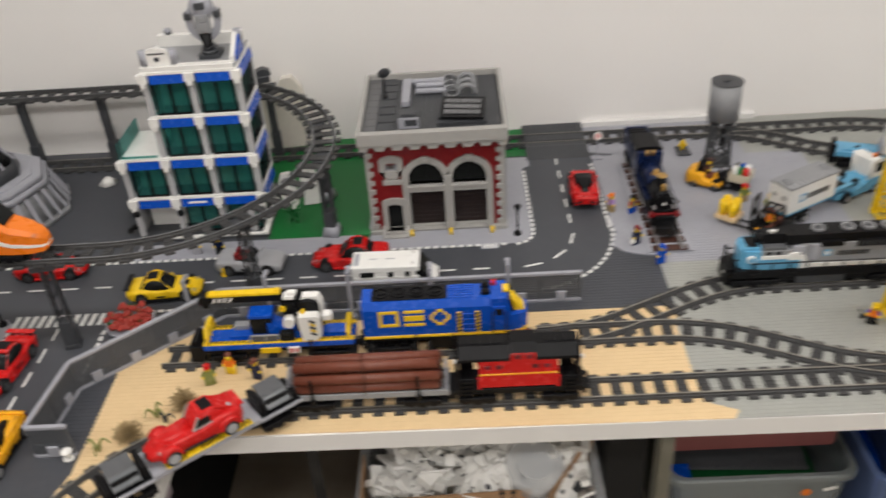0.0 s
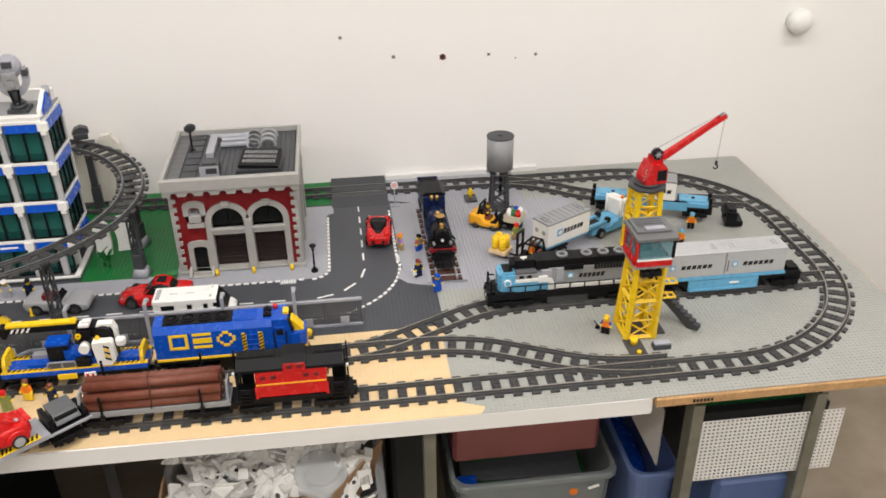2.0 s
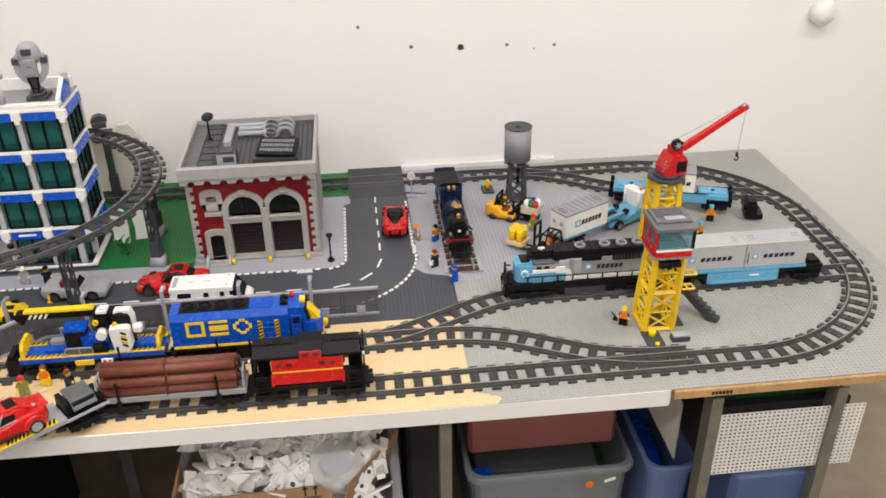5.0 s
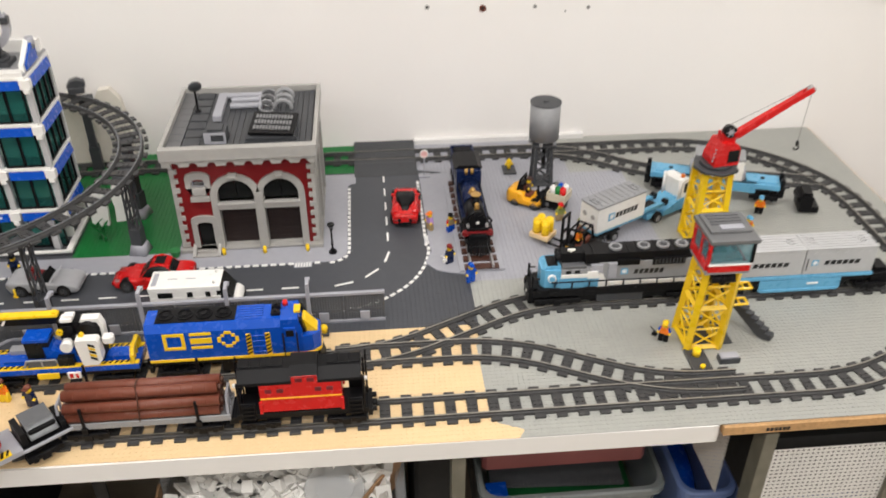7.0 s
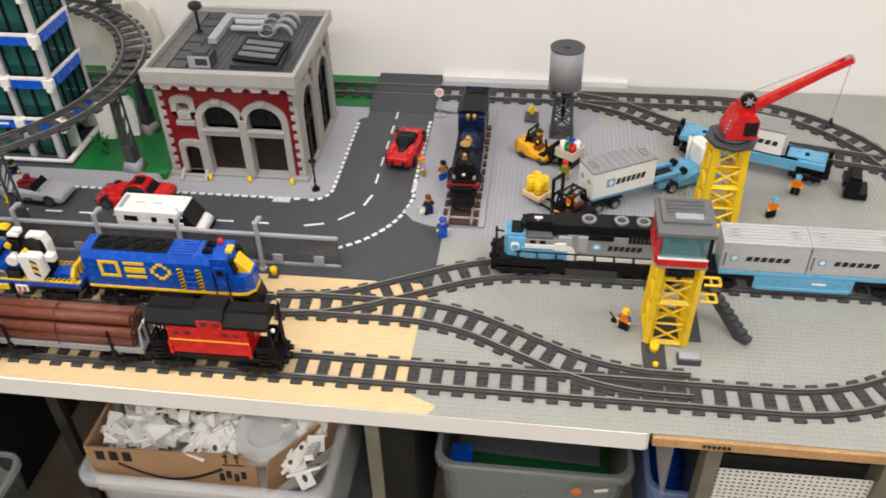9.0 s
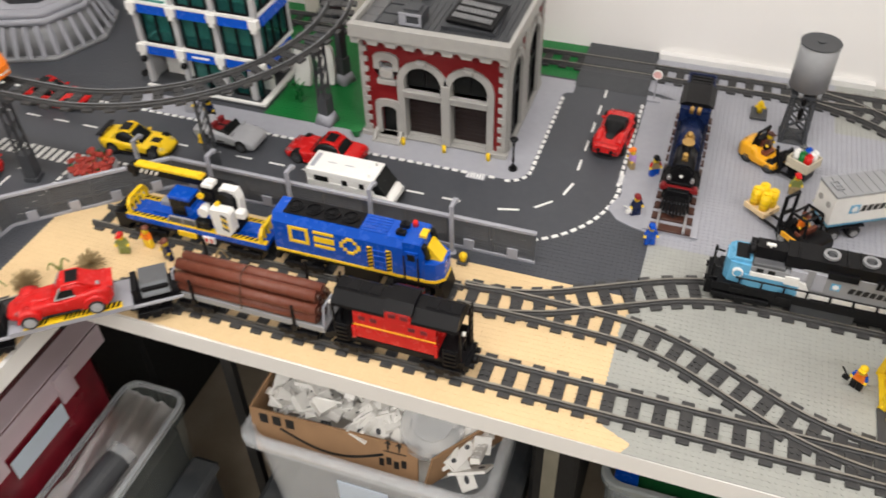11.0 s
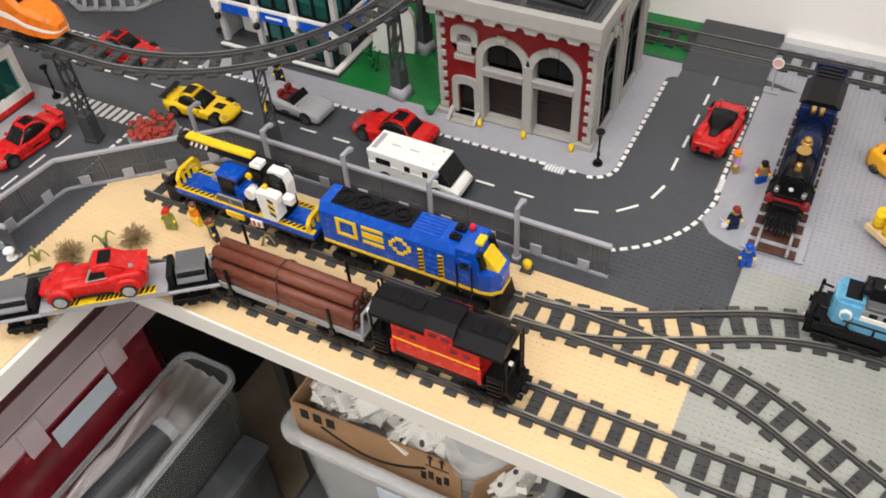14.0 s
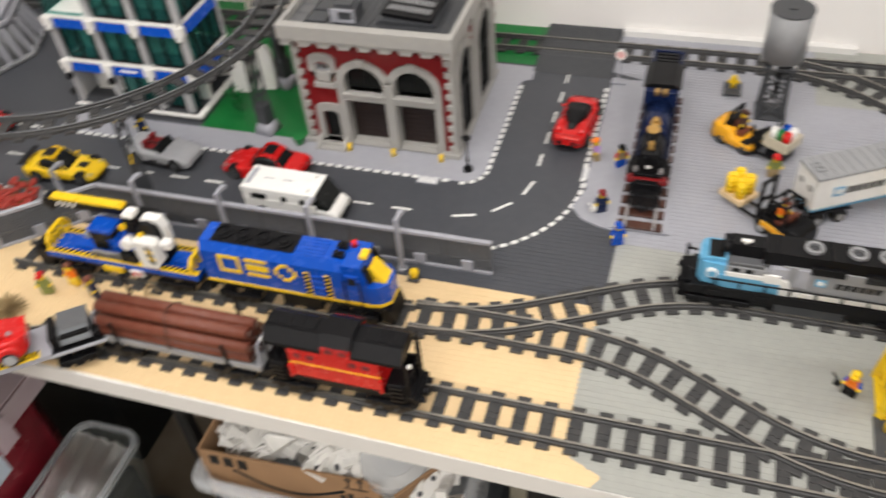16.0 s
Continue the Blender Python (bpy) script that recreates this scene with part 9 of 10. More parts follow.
def dry_bush(x, y, r, seed):
    rnd = random.Random(seed)
    t = thing("dry_bush", "round brown dry bush on the sand", "bush", pose(x, y, G + 0.0018))
    bm = bmesh.new()
    for i in range(150):
        a, e = rnd.uniform(0, 2 * math.pi), math.acos(rnd.uniform(0.02, 1))
        ln = r * rnd.uniform(0.8, 1.15)
        d = Vector((math.sin(e) * math.cos(a), math.sin(e) * math.sin(a), math.cos(e)))
        p0 = Vector((0, 0, 0.003))
        p1 = p0 + d * ln * 0.55 + Vector((rnd.uniform(-1, 1), rnd.uniform(-1, 1), rnd.uniform(-1, 1))) * r * 0.12
        p2 = p0 + d * ln + Vector((rnd.uniform(-1, 1), rnd.uniform(-1, 1), rnd.uniform(-1, 1))) * r * 0.12
        rod(bm, p0, p1, 0.0009, 4), rod(bm, p1, p2, 0.0007, 4)
    part("bush_crown", bm, DRY, t)


dry_bush(-0.508, 0.868, 0.0215, 1)
dry_bush(-0.444, 0.930, 0.0215, 2)


def plant_stem(x, y, a, mat, label, n=3, h=0.020):
    t = thing("toy_plant", label, "plant", pose(x, y, G + 0.0018, 0, 0, a))
    for i in range(n):
        bm = bmesh.new()
        prev = Vector((0, 0, 0))
        for k in range(1, 5):
            q = Vector((k * h * 0.22 * math.cos(i * 2.2), k * h * 0.22 * math.sin(i * 2.2), h * math.sin(k * 0.7)))
            rod(bm, prev, q, 0.0026 - k * 0.0004, 5)
            prev = q
        part("leaf", bm, mat, t)


plant_stem(-0.545, 0.842, 30, LIME, "small olive plant stalk on the sand")
plant_stem(-0.478, 0.905, 80, LIME, "small olive plant stalk on the sand")
plant_stem(-0.462, 0.893, 10, DARKGREY, "dark grey animal-skull-like stalk", 2, 0.016)
plant_stem(-0.272, 0.998, 10, DRY, "small dry plant stalk by the track", 1, 0.024)


def flower_bed(x, y, a):
    rnd = random.Random(5)
    t = thing("flower_bed", "bed of dark red flowers beside the fence", "flower bed", pose(x, y, G, 0, 0, a))
    part("kerb", cyl(bmesh.new(), 0, 0, 0, 0.004, 0.042, 18), BLUEGREY, t)
    flower = abs_plastic("dull red flower plastic", (0.45, 0.055, 0.04), 0.4)
    for i in range(90):
        r, an = 0.038 * math.sqrt(rnd.random()), rnd.uniform(0, 6.28)
        h = 0.009 + rnd.random() * 0.009
        bm = bmesh.new()
        for k in range(4):
            ball(bm, r * math.cos(an) + 0.0022 * math.cos(k * 1.57), r * math.sin(an) + 0.0022 * math.sin(k * 1.57), h, 0.0034, u=6, v=4)
        part("flower", bm, flower, t)
    for i in range(22):
        r, an = 0.038 * math.sqrt(rnd.random()), rnd.uniform(0, 6.28)
        part("stem", rod(bmesh.new(), (r * math.cos(an), r * math.sin(an), 0.004), (r * math.cos(an), r * math.sin(an), 0.016), 0.0014, 5), GREEN, t)


flower_bed(-0.588, 1.135, 0)


def spiky_tree(x, y, h, s):
    t = thing("toy_tree", "green toy plant on the lawn", "tree", pose(x, y, G + 0.0018, 0, 0, s * 40))
    part("trunk", cyl(bmesh.new(), 0, 0, 0, 0.010, 0.003, 8), GREEN, t)
    for i in range(7):
        a = i * 0.9
        bm = bmesh.new()
        z = 0.008 + i * h / 9
        d = Vector((math.cos(a), math.sin(a), 0.9)).normalized() * h * 0.55
        n = Vector((-math.sin(a), math.cos(a), 0)) * h * 0.12
        b0 = Vector((0, 0, z))
        vs = [bm.verts.new(q) for q in (b0 - n * 0.3, b0 + d * 0.5 - n, b0 + d, b0 + d * 0.5 + n, b0 + n * 0.3)]
        up = Vector((0, 0, 0.0022))
        vt = [bm.verts.new(q.co + up) for q in vs]
        bm.faces.new(vt), bm.faces.new(vs[::-1])
        for k in range(5):
            bm.faces.new((vs[k], vs[(k + 1) % 5], vt[(k + 1) % 5], vt[k]))
        part("leaf", bm, GREEN, t)


spiky_tree(-0.352, 1.437, 0.036, 1)
spiky_tree(-0.340, 1.430, 0.030, 2)
solo("green_pot", cyl(cyl(bmesh.new(), 0, 0, 0, 0.012, 0.005, 12, 0.009), 0, 0, 0.012, 0.016, 0.010, 12), GREEN, "green round pot at the lawn edge", "pot", pose(-0.197, 1.360, G + 0.0006))
solo("round_white_lamp", ball(cyl(cyl(bmesh.new(), 0, 0, 0, 0.002, 0.008, 14), 0, 0, 0.002, 0.010, 0.003, 10), 0, 0, 0.014, 0.007, 1.2, 1.2, 0.7), WHITE, "white round lamp at the end of the fence", "lamp", pose(-0.584, 0.830, G + 0.0018))


def motorbike(x, y, a):
    t = thing("toy_motorbike", "black toy police motorbike near the tower", "motorbike", pose(x, y, G + 0.0018, 0, 0, a))
    part("frame", nb((-0.012, 0.012, -0.003, 0.003, 0.006, 0.012), (-0.010, 0.002, -0.004, 0.004, 0.012, 0.015)), BLACK, t)
    for sx in (-1, 1):
        part("wheel", cyl(bmesh.new(), sx * 0.014, 0.006, -0.002, 0.002, 0.006, 14, axis="y"), TYRE, t)
    part("handlebar", rod(bmesh.new(), (0.008, -0.007, 0.018), (0.008, 0.007, 0.018), 0.0014), BLACK, t)


motorbike(-0.662, 1.43, 35)
motorbike(-0.695, 1.50, 120)
solo("white_pyramid", cyl(bmesh.new(), 0, 0, 0, 0.014, 0.022, 6, 0.006), WHITE, "low white cone on the dark ground", "cone", pose(-0.790, 1.635, G + 0.0018))
# white rock panels behind the lawn under the elevated curve
CREAM = abs_plastic("cream rock plastic", (0.74, 0.70, 0.62), 0.5)
for rx, ry, ra, rh in ((-0.361, 1.486, 2, 0.078), (-0.319, 1.502, 8, 0.080)):
    bm = profile(bmesh.new(), [(-0.016, 0), (0.016, 0), (0.018, rh * 0.42), (0.014, rh * 0.86), (0.006, rh), (-0.012, rh * 0.97), (-0.018, rh * 0.7), (-0.014, rh * 0.34)], -0.006, 0.006)
    solo("white_rock", bm, WHITE, "white angular rock piece standing on the lawn", "rock", pose(rx, ry, G + 0.0020, -9, 0, ra), "white rocks")
for rx, ry, rh in ((-0.385, 1.772, 0.170), (-0.452, 1.770, 0.165)):
    bm = profile(bmesh.new(), [(-0.036, 0), (0.036, 0), (0.034, rh * 0.55), (0.026, rh * 0.85), (0.008, rh), (-0.016, rh * 0.98), (-0.032, rh * 0.8), (-0.036, rh * 0.4)], -0.010, 0.010)
    solo("cream_rock", bm, CREAM, "tall cream rock piece under the elevated track", "rock", pose(rx, ry, G + 0.0018, 0, 0, 4), "cream rocks")


# ---- wall fittings ----
solo("wall_lamp", ball(cyl(bmesh.new(), 0, 0, -0.004, 0.006, 0.030, 20, axis="y"), 0, -0.012, 0, 0.031, 1, 0.75, 1, u=24, v=16), WHITE, "small white round fitting on the wall", "wall fitting", pose(1.322, 1.789, 1.112))
for i, (hx, hz, r) in enumerate(((0.182, 1.120, 0.0035), (0.306, 1.068, 0.004), (0.425, 1.062, 0.0062), (0.538, 1.063, 0.0035), (0.605, 1.051, 0.0018), (0.655, 1.058, 0.0035))):
    bm = holed(bmesh.new(), [(r * 1.25 * math.cos(k * math.pi / 6) * (1 + 0.25 * math.sin(3 * k)), r * 1.25 * math.sin(k * math.pi / 6)) for k in range(12)], [[(r * 0.6 * math.cos(k * math.pi / 6), r * 0.6 * math.sin(k * math.pi / 6)) for k in range(12)]], 0, 0.001)
    ob = solo("wall_plug", bm, BROWN if r > 0.006 else LG, "old wall plug in the painted wall", "wall plug", pose(hx, 1.7948, hz, 90, 0, 0), "wall plugs")
    part("plug_core", cyl(bmesh.new(), 0, 0, 0, 0.0008, r * 0.6, 10), DARKHOLE, ob)
solo("back_strip", nb((0.272, 0.668, 1.780, 1.7945, G, G + 0.012)), LAMINATE, "white edging strip along the wall", "trim", kind="structure")


# ---- storage under the tables ----
def tub(name, label, m, lx, ly, h, mat, taper=0.012, th=0.003, rim=0.014, category="storage box"):
    """Open tapered plastic box with a rolled rim; origin at its base centre."""
    t = thing(name, label, category, m)
    bm = bmesh.new()

    def ring(z, dx, dy, r=0.03):
        pts = []
        for cx, cy, a0 in ((1, 1, 0), (-1, 1, 90), (-1, -1, 180), (1, -1, 270)):
            for k in range(5):
                a = radians(a0 + k * 22.5)
                pts.append(bm.verts.new((cx * (dx - r) + r * math.cos(a), cy * (dy - r) + r * math.sin(a), z)))
        return pts
    X, Y = lx / 2, ly / 2
    rs = [ring(0, X - taper, Y - taper), ring(h - 0.012, X - 0.0004, Y - 0.0004), ring(h - 0.012, X - th, Y - th), ring(th, X - taper - th, Y - taper - th)]
    for a, b in zip(rs, rs[1:]):
        for j in range(20):
            bm.faces.new((a[j], a[(j + 1) % 20], b[(j + 1) % 20], b[j]))
    bm.faces.new(rs[0][::-1]), bm.faces.new(rs[-1])
    bmesh.ops.recalc_face_normals(bm, faces=bm.faces)
    part("box", bm, mat, t, "moulded plastic box")
    bm = bmesh.new()
    rs = [ring(h - 0.0115, X - th, Y - th), ring(h - 0.0115, X, Y), ring(h - th, X, Y), ring(h - th, X + rim - th, Y + rim - th), ring(h - 0.014, X + rim - th, Y + rim - th), ring(h - 0.014, X + rim, Y + rim), ring(h - 0.003, X + rim, Y + rim), ring(h, X + rim - 0.003, Y + rim - 0.003), ring(h, X - th, Y - th)]
    for a, b in zip(rs, rs[1:] + rs[:1]):
        for j in range(20):
            bm.faces.new((a[j], a[(j + 1) % 20], b[(j + 1) % 20], b[j]))
    bmesh.ops.recalc_face_normals(bm, faces=bm.faces)
    part("rim", bm, TUBEDGE if mat is TUB else mat, t, "rolled plastic rim")
    return t


wt = tub("storage_tub", "frosted clear tub full of white toy bricks", pose(-0.005, 1.070, 0.285), 0.385, 0.40, 0.235, TUBWHITE)
rnd = random.Random(11)
kinds = []
for i in range(6):
    bm = nb((-0.016, 0.016, -0.008, 0.008, 0, 0.0096)) if i % 3 == 0 else nb((-0.020, 0.020, -0.012, 0.012, 0, 0.004)) if i % 3 == 1 else nb((-0.008, 0.008, -0.008, 0.008, 0, 0.019))
    if i % 3 == 0:
        for x in (-0.012, -0.004, 0.004, 0.012):
            for y in (-0.004, 0.004):
                cyl(bm, x, y, 0.0096, 0.0113, 0.0024, 8)
    elif i % 3 == 1:
        for x in (-0.012, 0.012):
            cyl(bm, x, 0, 0.004, 0.0046, 0.0035, 8, mi=1)
    kinds.append(mesh("white_brick", bm, [WHITE, DARKGREY]))
pile = thing("brick_pile", "heap of loose white toy bricks in the tub", "toy bricks", pose(-0.005, 1.070, 0.285))
part("heap_core", ball(bmesh.new(), 0, 0.03, 0.10, 0.16, 1.02, 0.92, 0.70), WHITE, pile)
for i in range(295):
    x, y = rnd.uniform(-0.176, 0.176), rnd.uniform(-0.158, 0.02)
    if x < 0.10:
        y = max(y, -0.138)
    z = 0.240 + 0.035 * min(1, max(0, (y + 0.16) * 10)) + 0.012 * math.cos(x * 9) + rnd.uniform(-0.014, 0.016)
    b = new("brick", kinds[i % 6])
    b.parent = pile
    b.matrix_basis = pose(x, y, z, rnd.uniform(-60, 60), rnd.uniform(-60, 60), rnd.uniform(0, 360)) @ Matrix.Diagonal((rnd.uniform(0.9, 2.0), rnd.uniform(0.9, 1.8), rnd.uniform(0.6, 1.3), 1))
cb = thing("cardboard_box", "opened brown cardboard box printed with dark marks in the tub", "cardboard box", pose(-0.062, 0.889, 0.424, -4, 0, 2))
part("front_panel", nb((-0.130, 0.140, -0.002, 0.002, 0.03, 0.134)), CARD, cb, "brown corrugated panel")
part("left_panel", nb((-0.134, -0.130, -0.002, 0.100, 0.03, 0.138)), CARD, cb)
part("flap", nb((0.0, 0.004, 0.0, 0.17, 0.05, 0.150)), CARD, cb).matrix_basis = pose(0.138, 0.002, 0, 0, 14, -36)
bm = bent_tube([(-0.085 + 0.17 * k / 12, 0, 0.102 - 0.030 * math.sin(math.pi * k / 12)) for k in range(13)], 0.0030)
for v in bm.verts:
    v.co.y = v.co.y * 0.25 - 0.0026
part("printed_curve", bm, INK, cb, "dark printed curved mark")
for k in range(3):
    part("print_bar", nb((-0.118 + k * 0.022, -0.104 + k * 0.022, -0.0028, -0.0018, 0.108, 0.128), bev=0), INK, cb, "dark printed bar")
for k in range(2):
    part("print_arrow", profile(bmesh.new(), [(0.092 + k * 0.018, 0.116), (0.095 + k * 0.018, 0.116), (0.095 + k * 0.018, 0.130), (0.099 + k * 0.018, 0.130), (0.0935 + k * 0.018, 0.138), (0.088 + k * 0.018, 0.130), (0.092 + k * 0.018, 0.130)], -0.0028, -0.0018), INK, cb, "dark printed arrow")
part("print_bar", nb((0.086, 0.122, -0.0028, -0.0018, 0.111, 0.113), bev=0), INK, cb)
for k in range(4):
    part("print_bar", nb((0.078 + k * 0.012, 0.086 + k * 0.012, -0.0028, -0.0018, 0.075 + 0.006 * (k % 2), 0.092 + 0.006 * (k % 2)), bev=0), INK, cb)
part("tub_label", nb((-0.05, 0.035, 0.871, 0.8735, 0.405, 0.455)), PAPER, None).name = "paper_label"
tagged(bpy.data.objects["paper_label"], "pale blue paper label on the tub", "label")
bowl = solo("clear_bowl", cyl(cyl(bmesh.new(), 0, 0, 0, 0.022, 0.052, 28, 0.046), 0, 0, 0.022, 0.026, 0.030, 24), BOWL, "upturned frosted plastic bowl among the bricks", "bowl", pose(0.086, 0.945, 0.556, 14, 6, 0))
bag = bmesh.new()
ball(bag, 0, 0, 0, 0.075, 1.1, 0.8, 0.32, u=30, v=18)
for v in bag.verts:
    v.co += Vector((0, 0, 0.012)) * noise.noise(v.co * 40) + v.co.normalized() * 0.010 * noise.noise(v.co * 55)
solo("plastic_bag", bag, BAGFILM, "crumpled clear plastic bag over the bricks", "plastic bag", pose(-0.10, 1.06, 0.575))
solo("dark_crate", nb((-0.215, 0.19, 0.86, 1.28, 0.0, 0.24), (-0.235, 0.21, 0.845, 1.30, 0.24, 0.283), bev=0.012), TUBDARK, "charcoal plastic crate on the floor", "crate")

tub("storage_tub", "frosted grey tub with green baseplates", pose(0.512, 1.25, 0.12), 0.334, 0.424, 0.285, TUBGREY, rim=0.008)
for i, (mt, y0, z, rx, rz, words) in enumerate(((DEEPGREEN, -0.18, 0.315, 3, 0, "dark green"), (STONEGREY, -0.135, 0.332, 5, -3, "grey"), (DEEPGREEN, -0.080, 0.345, 6, 4, "dark green"), (DARKGREY, -0.050, 0.356, 7, 3, "dark grey"))):
    sb = thing("spare_baseplate", "spare " + words + " baseplate slanting in the grey tub", "baseplate", pose(0.512, 1.26, z, rx, 0, rz), "spare baseplates")
    part("plate", nb((-0.140 + i * 0.006, 0.138 - i * 0.008, y0, 0.165, 0, 0.004)), mt, sb)
    bm = bmesh.new()
    for k in range(34):
        box(bm, -0.134 + i * 0.006 + k * 0.0078 - 0.0024, -0.134 + i * 0.006 + k * 0.0078 + 0.0024, y0 + 0.002, y0 + 0.007, 0.004, 0.0056)
    part("stud_row", bm, mt, sb)
solo("blue_block", nb((-0.018, 0.022, -0.03, 0.03, 0, 0.025)), BLUE, "blue brick block inside the tub", "toy brick", pose(0.378, 1.095, 0.322))
solo("sticker", cyl(bmesh.new(), 0, 0, -0.001, 0.0, 0.009, 16, axis="y"), ORANGE, "round orange sticker on the tub", "sticker", pose(0.588, 1.0245, 0.372))
solo("white_sticker", nb((-0.012, 0.012, -0.001, 0, -0.004, 0.004)), WHITE, "torn white sticker on the tub", "sticker", pose(0.63, 1.0245, 0.380, 0, -18, 0))
rb = thing("red_crate", "dull red plastic box lying on the tub", "storage box")
part("body", nb((0.346, 0.651, 1.079, 1.496, 0.427, 0.604), bev=0.008), DULLRED, rb)
part("lid", nb((0.342, 0.655, 1.075, 1.50, 0.6044, 0.63), bev=0.006), DULLRED, rb)
tub("storage_tub", "translucent blue tub with blue bricks", pose(0.757, 1.20, 0.14), 0.098, 0.38, 0.275, TUBBLUE, rim=0.006)
solo("blue_bricks", ball(bmesh.new(), 0, 0, 0, 0.09, 0.45, 1.7, 0.6), BLUE, "heap of blue bricks in the tub", "toy bricks", pose(0.757, 1.22, 0.285))


def perforated_panel(x0, x1, z0, z1, y):
    """White sheet with a grid of round holes, built as a grid of cells with square holes."""
    step = 0.0082
    nx, nz = round((x1 - x0) / step), round((z1 - z0) / step)
    verts, faces = [], []
    for k in range(2):
        for i in range(nx):
            for j in range(nz):
                cx, cz = x0 + (i + 0.5) * step, z0 + (j + 0.5) * step
                b = len(verts)
                h, r = step / 2, step * 0.28
                yy = y + k * 0.0016
                verts += [(cx - h, yy, cz - h), (cx + h, yy, cz - h), (cx + h, yy, cz + h), (cx - h, yy, cz + h), (cx - r, yy, cz - r), (cx + r, yy, cz - r), (cx + r, yy, cz + r), (cx - r, yy, cz + r)]
                faces += [(b + q, b + (q + 1) % 4, b + 4 + (q + 1) % 4, b + 4 + q) for q in range(4)]
    me = bpy.data.meshes.new("sheet")
    me.from_pydata(verts, [], faces)
    me.materials.append(WHITE)
    return me


pb = thing("perforated_basket", "white perforated plastic basket under the table", "basket", pose(0, 0, 0))
sh = new("front_sheet", perforated_panel(0.744, 1.022, 0.530, 0.666, 0.868))
sh.parent = pb
sd = new("side_sheet", perforated_panel(0.0, 0.30, 0.545, 0.680, 0.0))
sd.parent = pb
sd.matrix_basis = pose(0.700, 0.90, 0, 0, 0, 90)
# near-black backing gives the sheet's holes their shade
part("backing", nb((0.754, 1.018, 0.905, 1.30, 0.52, 0.655)), DARKHOLE, pb, "dark backing that shades the basket holes")
solo("green_plates", nb((0.76, 1.00, 0.92, 1.28, 0.6555, 0.690), bev=0.004), DEEPGREEN, "dark green plates on the basket", "toy bricks")
solo("blue_crate", nb((0.815, 1.0, 0.885, 1.30, 0.0, 0.505), bev=0.012), CRATEBLUE, "translucent blue storage crate on the floor", "storage box")

# boxes under the west wing
rx = thing("lidded_box", "dark red storage box with a clear lid and paper label", "storage box", pose(-0.712, 0.752, 0.291))
part("box", nb((-0.170, 0.172, -0.225, 0.210, 0, 0.232), bev=0.028), TUBRED, rx, "dark red translucent box")
part("lid", nb((-0.182, 0.178, -0.238, 0.218, 0.259, 0.262), bev=0.0012), TUBLID, rx, "clear lid")
part("lid_rim", nb((0.178, 0.182, -0.238, 0.218, 0.220, 0.262), (0.136, 0.178, -0.238, 0.218, 0.2625, 0.266), bev=0.0012), TUBRIM, rx, "milky clear lid rim")
part("contents", nb((-0.165, 0.168, -0.220, 0.206, 0.2325, 0.240), bev=0.002), DEEPRED, rx, "dark red contents under the lid")
part("label", nb((0.1835, 0.185, -0.036, 0.088, 0.166, 0.207)), PAPER, rx, "pale blue paper label")
for y in (-0.062, 0.108):
    part("clasp", nb((0.1822, 0.190, y - 0.018, y + 0.018, 0.203, 0.262)), TUBRIM, rx, "clear plastic clasp")
bm = bmesh.new()
for k in range(16):
    a0, a1 = k * math.pi / 8, (k + 1) * math.pi / 8
    rod(bm, (0.10 + 0.022 * math.cos(a0), -0.11 + 0.022 * math.sin(a0), 0.2635), (0.10 + 0.022 * math.cos(a1), -0.11 + 0.022 * math.sin(a1), 0.2635), 0.0016, 4)
for k in range(3):
    a = k * math.pi / 3
    rod(bm, (0.10 - 0.022 * math.cos(a), -0.11 - 0.022 * math.sin(a), 0.2635), (0.10 + 0.022 * math.cos(a), -0.11 + 0.022 * math.sin(a), 0.2635), 0.0012, 4)
part("embossed_wheel", bm, TUB, rx)
solo("under_box", nb((-0.88, -0.545, 0.50, 0.96, 0.0, 0.290), bev=0.012), TUBDARK, "charcoal storage box under the red one", "storage box")
ct = tub("storage_tub", "clear tub with a plastic bag and a dark fill", pose(-0.462, 0.790, 0.155), 0.120, 0.378, 0.245, TUB, taper=0.010, rim=0.0045)
# near-black fill, added so the tub's inside reads as shaded
solo("mixed_bricks", nb((-0.508, -0.416, 0.62, 0.955, 0.170, 0.335), (-0.500, -0.470, 0.66, 0.90, 0.33, 0.36), bev=0.012), DARKHOLE, "dark fill that shades the inside of the clear tub", "toy bricks")
bag = bmesh.new()
rows = []
for j in range(41):
    rows.append([])
    for i in range(17):
        u, v = i / 16, j / 40
        fold = 0.014 * abs(noise.noise(Vector((u * 4.2 + v * 1.6, v * 1.1, 3.0)))) + 0.005 * noise.noise(Vector((u * 9 + v * 4, v * 3, 7.0)))
        rows[-1].append(bag.verts.new((-0.512 + 0.098 * u, 0.625 + 0.335 * v, 0.366 + 0.030 * (1 - u) * (0.4 + 0.6 * v) + 1.5 * fold)))
for a, b in zip(rows, rows[1:]):
    for i in range(16):
        bag.faces.new((a[i], a[i + 1], b[i + 1], b[i])).smooth = True
solo("plastic_bag", bag, MILKFILM, "creased clear plastic bag stuffed in the tub", "plastic bag").modifiers.new("film", "SOLIDIFY").thickness = 0.0008
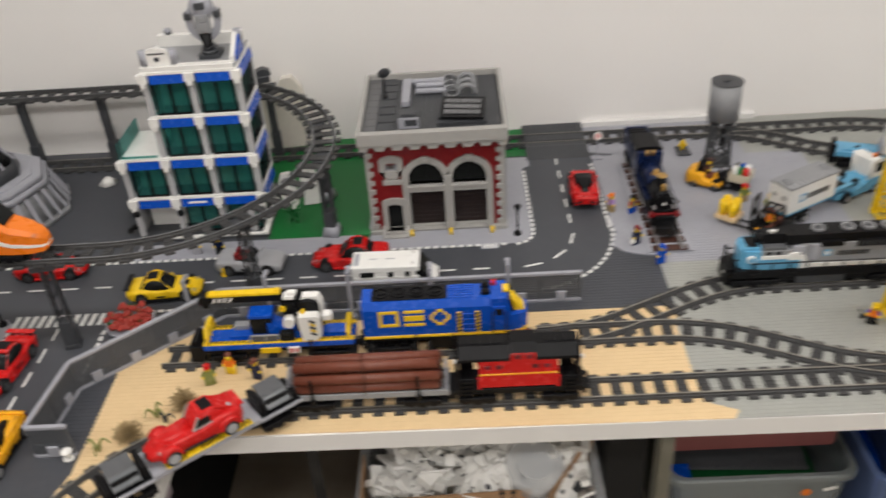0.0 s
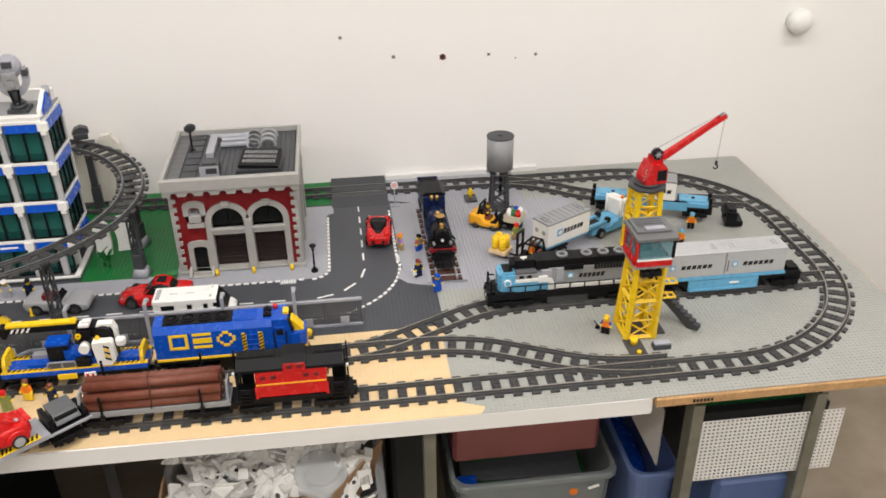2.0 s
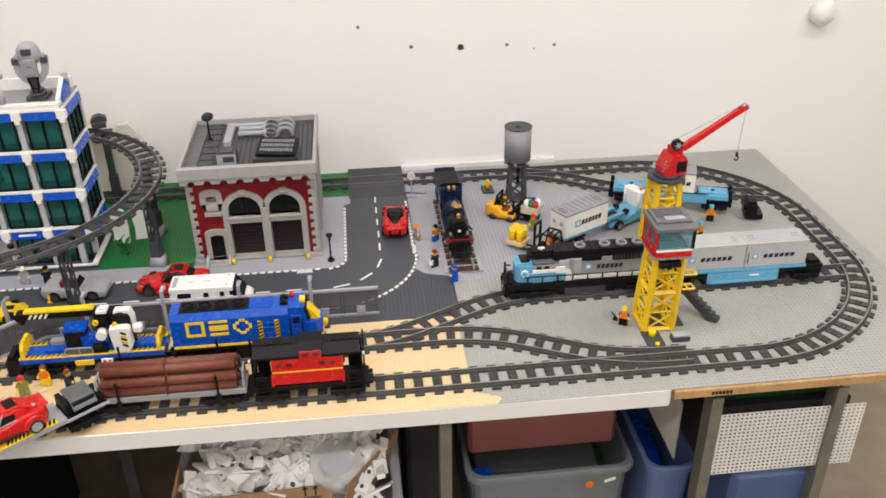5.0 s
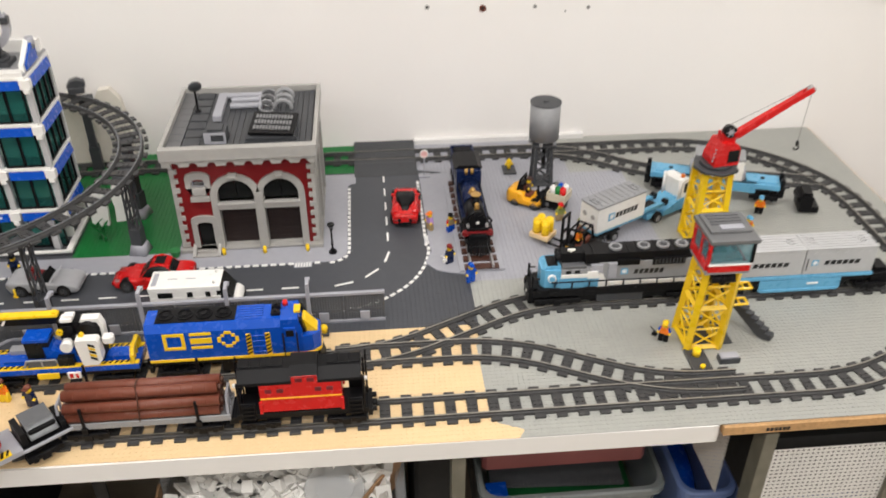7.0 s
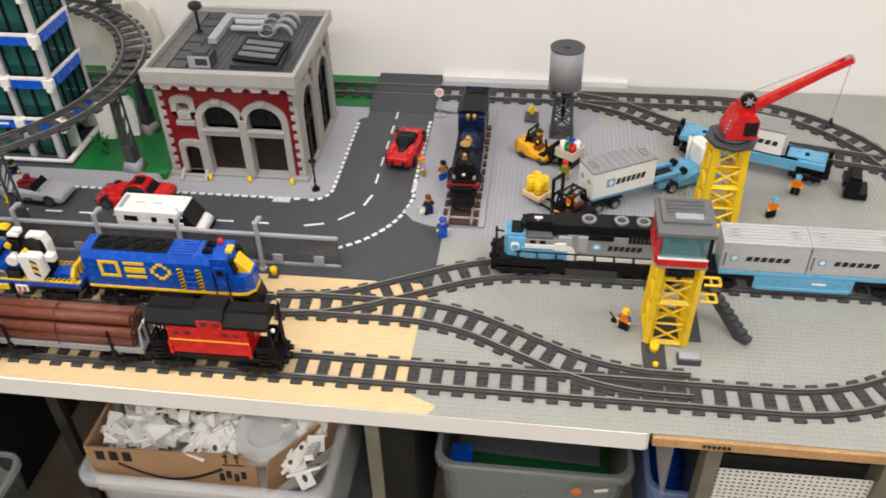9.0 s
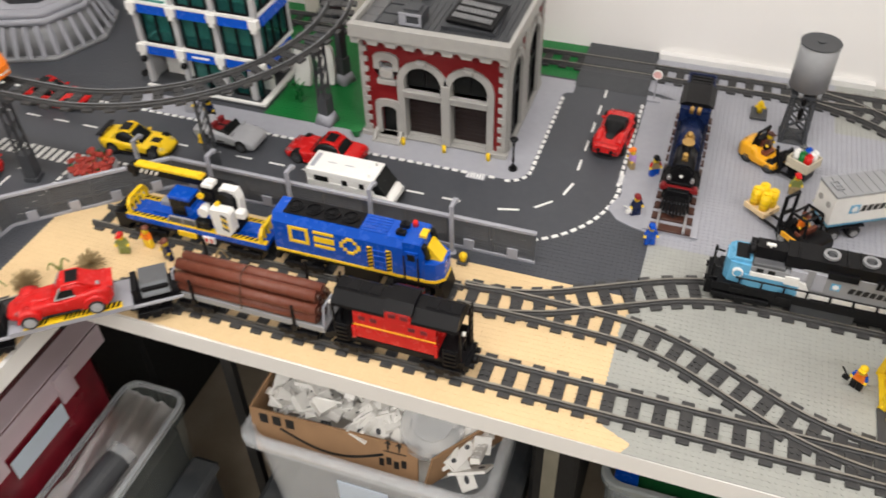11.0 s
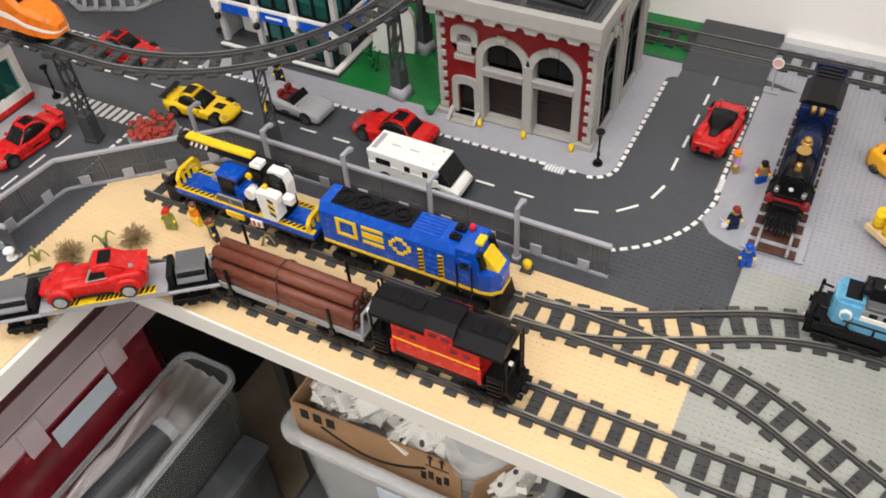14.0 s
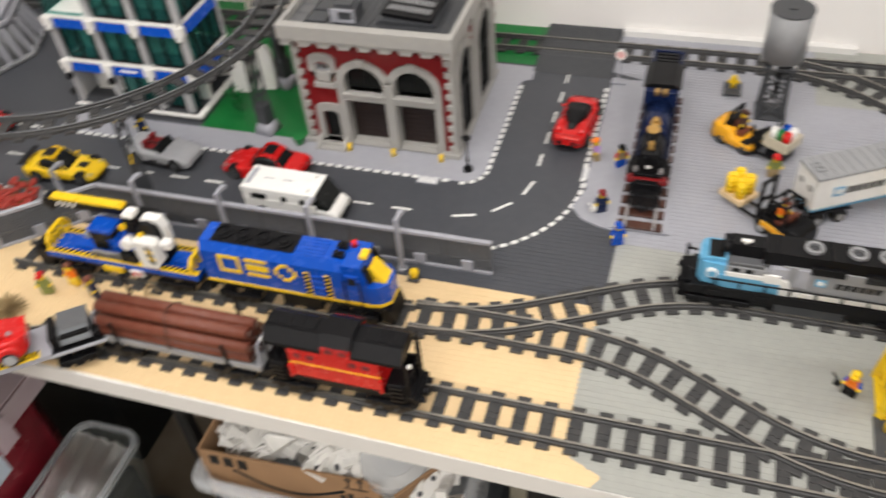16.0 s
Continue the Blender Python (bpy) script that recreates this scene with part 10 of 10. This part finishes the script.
gtb = thing("grey_tube", "dark grey tube with a frosted cap lying in the tub", "tube")
part("tube", rod(bmesh.new(), (-0.462, 0.60, 0.396), (-0.438, 0.822, 0.402), 0.023, 24), DARKGREY, gtb)
part("cap", rod(bmesh.new(), (-0.4382, 0.8225, 0.402), (-0.4364, 0.840, 0.4025), 0.0245, 24), TUBEDGE, gtb, "frosted plastic cap")
solo("tub_base_box", nb((-0.535, -0.415, 0.60, 0.985, 0.0, 0.153), bev=0.01), TUBDARK, "charcoal box under the clear tub", "storage box")
dt = thing("lidded_box", "charcoal storage box with a rounded lid on the floor", "storage box")
part("box", nb((-0.406, -0.352, 0.600, 0.945, 0.0, 0.232), bev=0.012), TUBDARK, dt)
part("lid", nb((-0.409, -0.347, 0.590, 0.952, 0.2325, 0.252), bev=0.009), TUBDARK, dt, "charcoal rounded lid")
# added dark panel that closes and darkens the space under the tables
solo("back_shelf", nb((-1.45, 1.15, 1.70, 1.72, 0.0, 0.70), bev=0), TUBDARK, "dark panel added to close off the space under the tables", "shelf")
# near-black block in place of the deep shade under the table
solo("black_box", nb((0.22, 0.30, 1.05, 1.40, 0.0, 0.55), bev=0.008), DARKHOLE, "black block standing in for shade under the table", "storage box")

# stamped dark marks on the raw board edge
for i in range(6):
    solo("stamp_mark", nb((-0.0022, 0.0022, -0.0008, 0.0, -0.003, 0.003), bev=0), INK, "dark stamped mark on the board edge", "stamp", pose(0.722 + i * 0.0062, 0.8448, 0.7415), "stamped marks")
# another added block, its black colour stands for shade under the west wing
solo("black_box", nb((-0.98, -0.62, 1.12, 1.52, 0.0, 0.42), bev=0.008), DARKHOLE, "black block standing in for shade under the table", "storage box")
stop = thing("track_end_stop", "dark grey end stop on the elevated track", "end stop", pose(-0.432, 1.735, ELEV_Z + 0.0098, 0, 0, 15))
part("block", nb((-0.016, 0.016, -0.014, 0.014, 0.0, 0.014), bev=0.0015), DARKGREY, stop)
part("cap", profile(bmesh.new(), [(-0.018, 0.0142), (0.020, 0.0142), (0.018, 0.024), (0.004, 0.030), (-0.010, 0.026)], -0.010, 0.010), DARKGREY, stop)
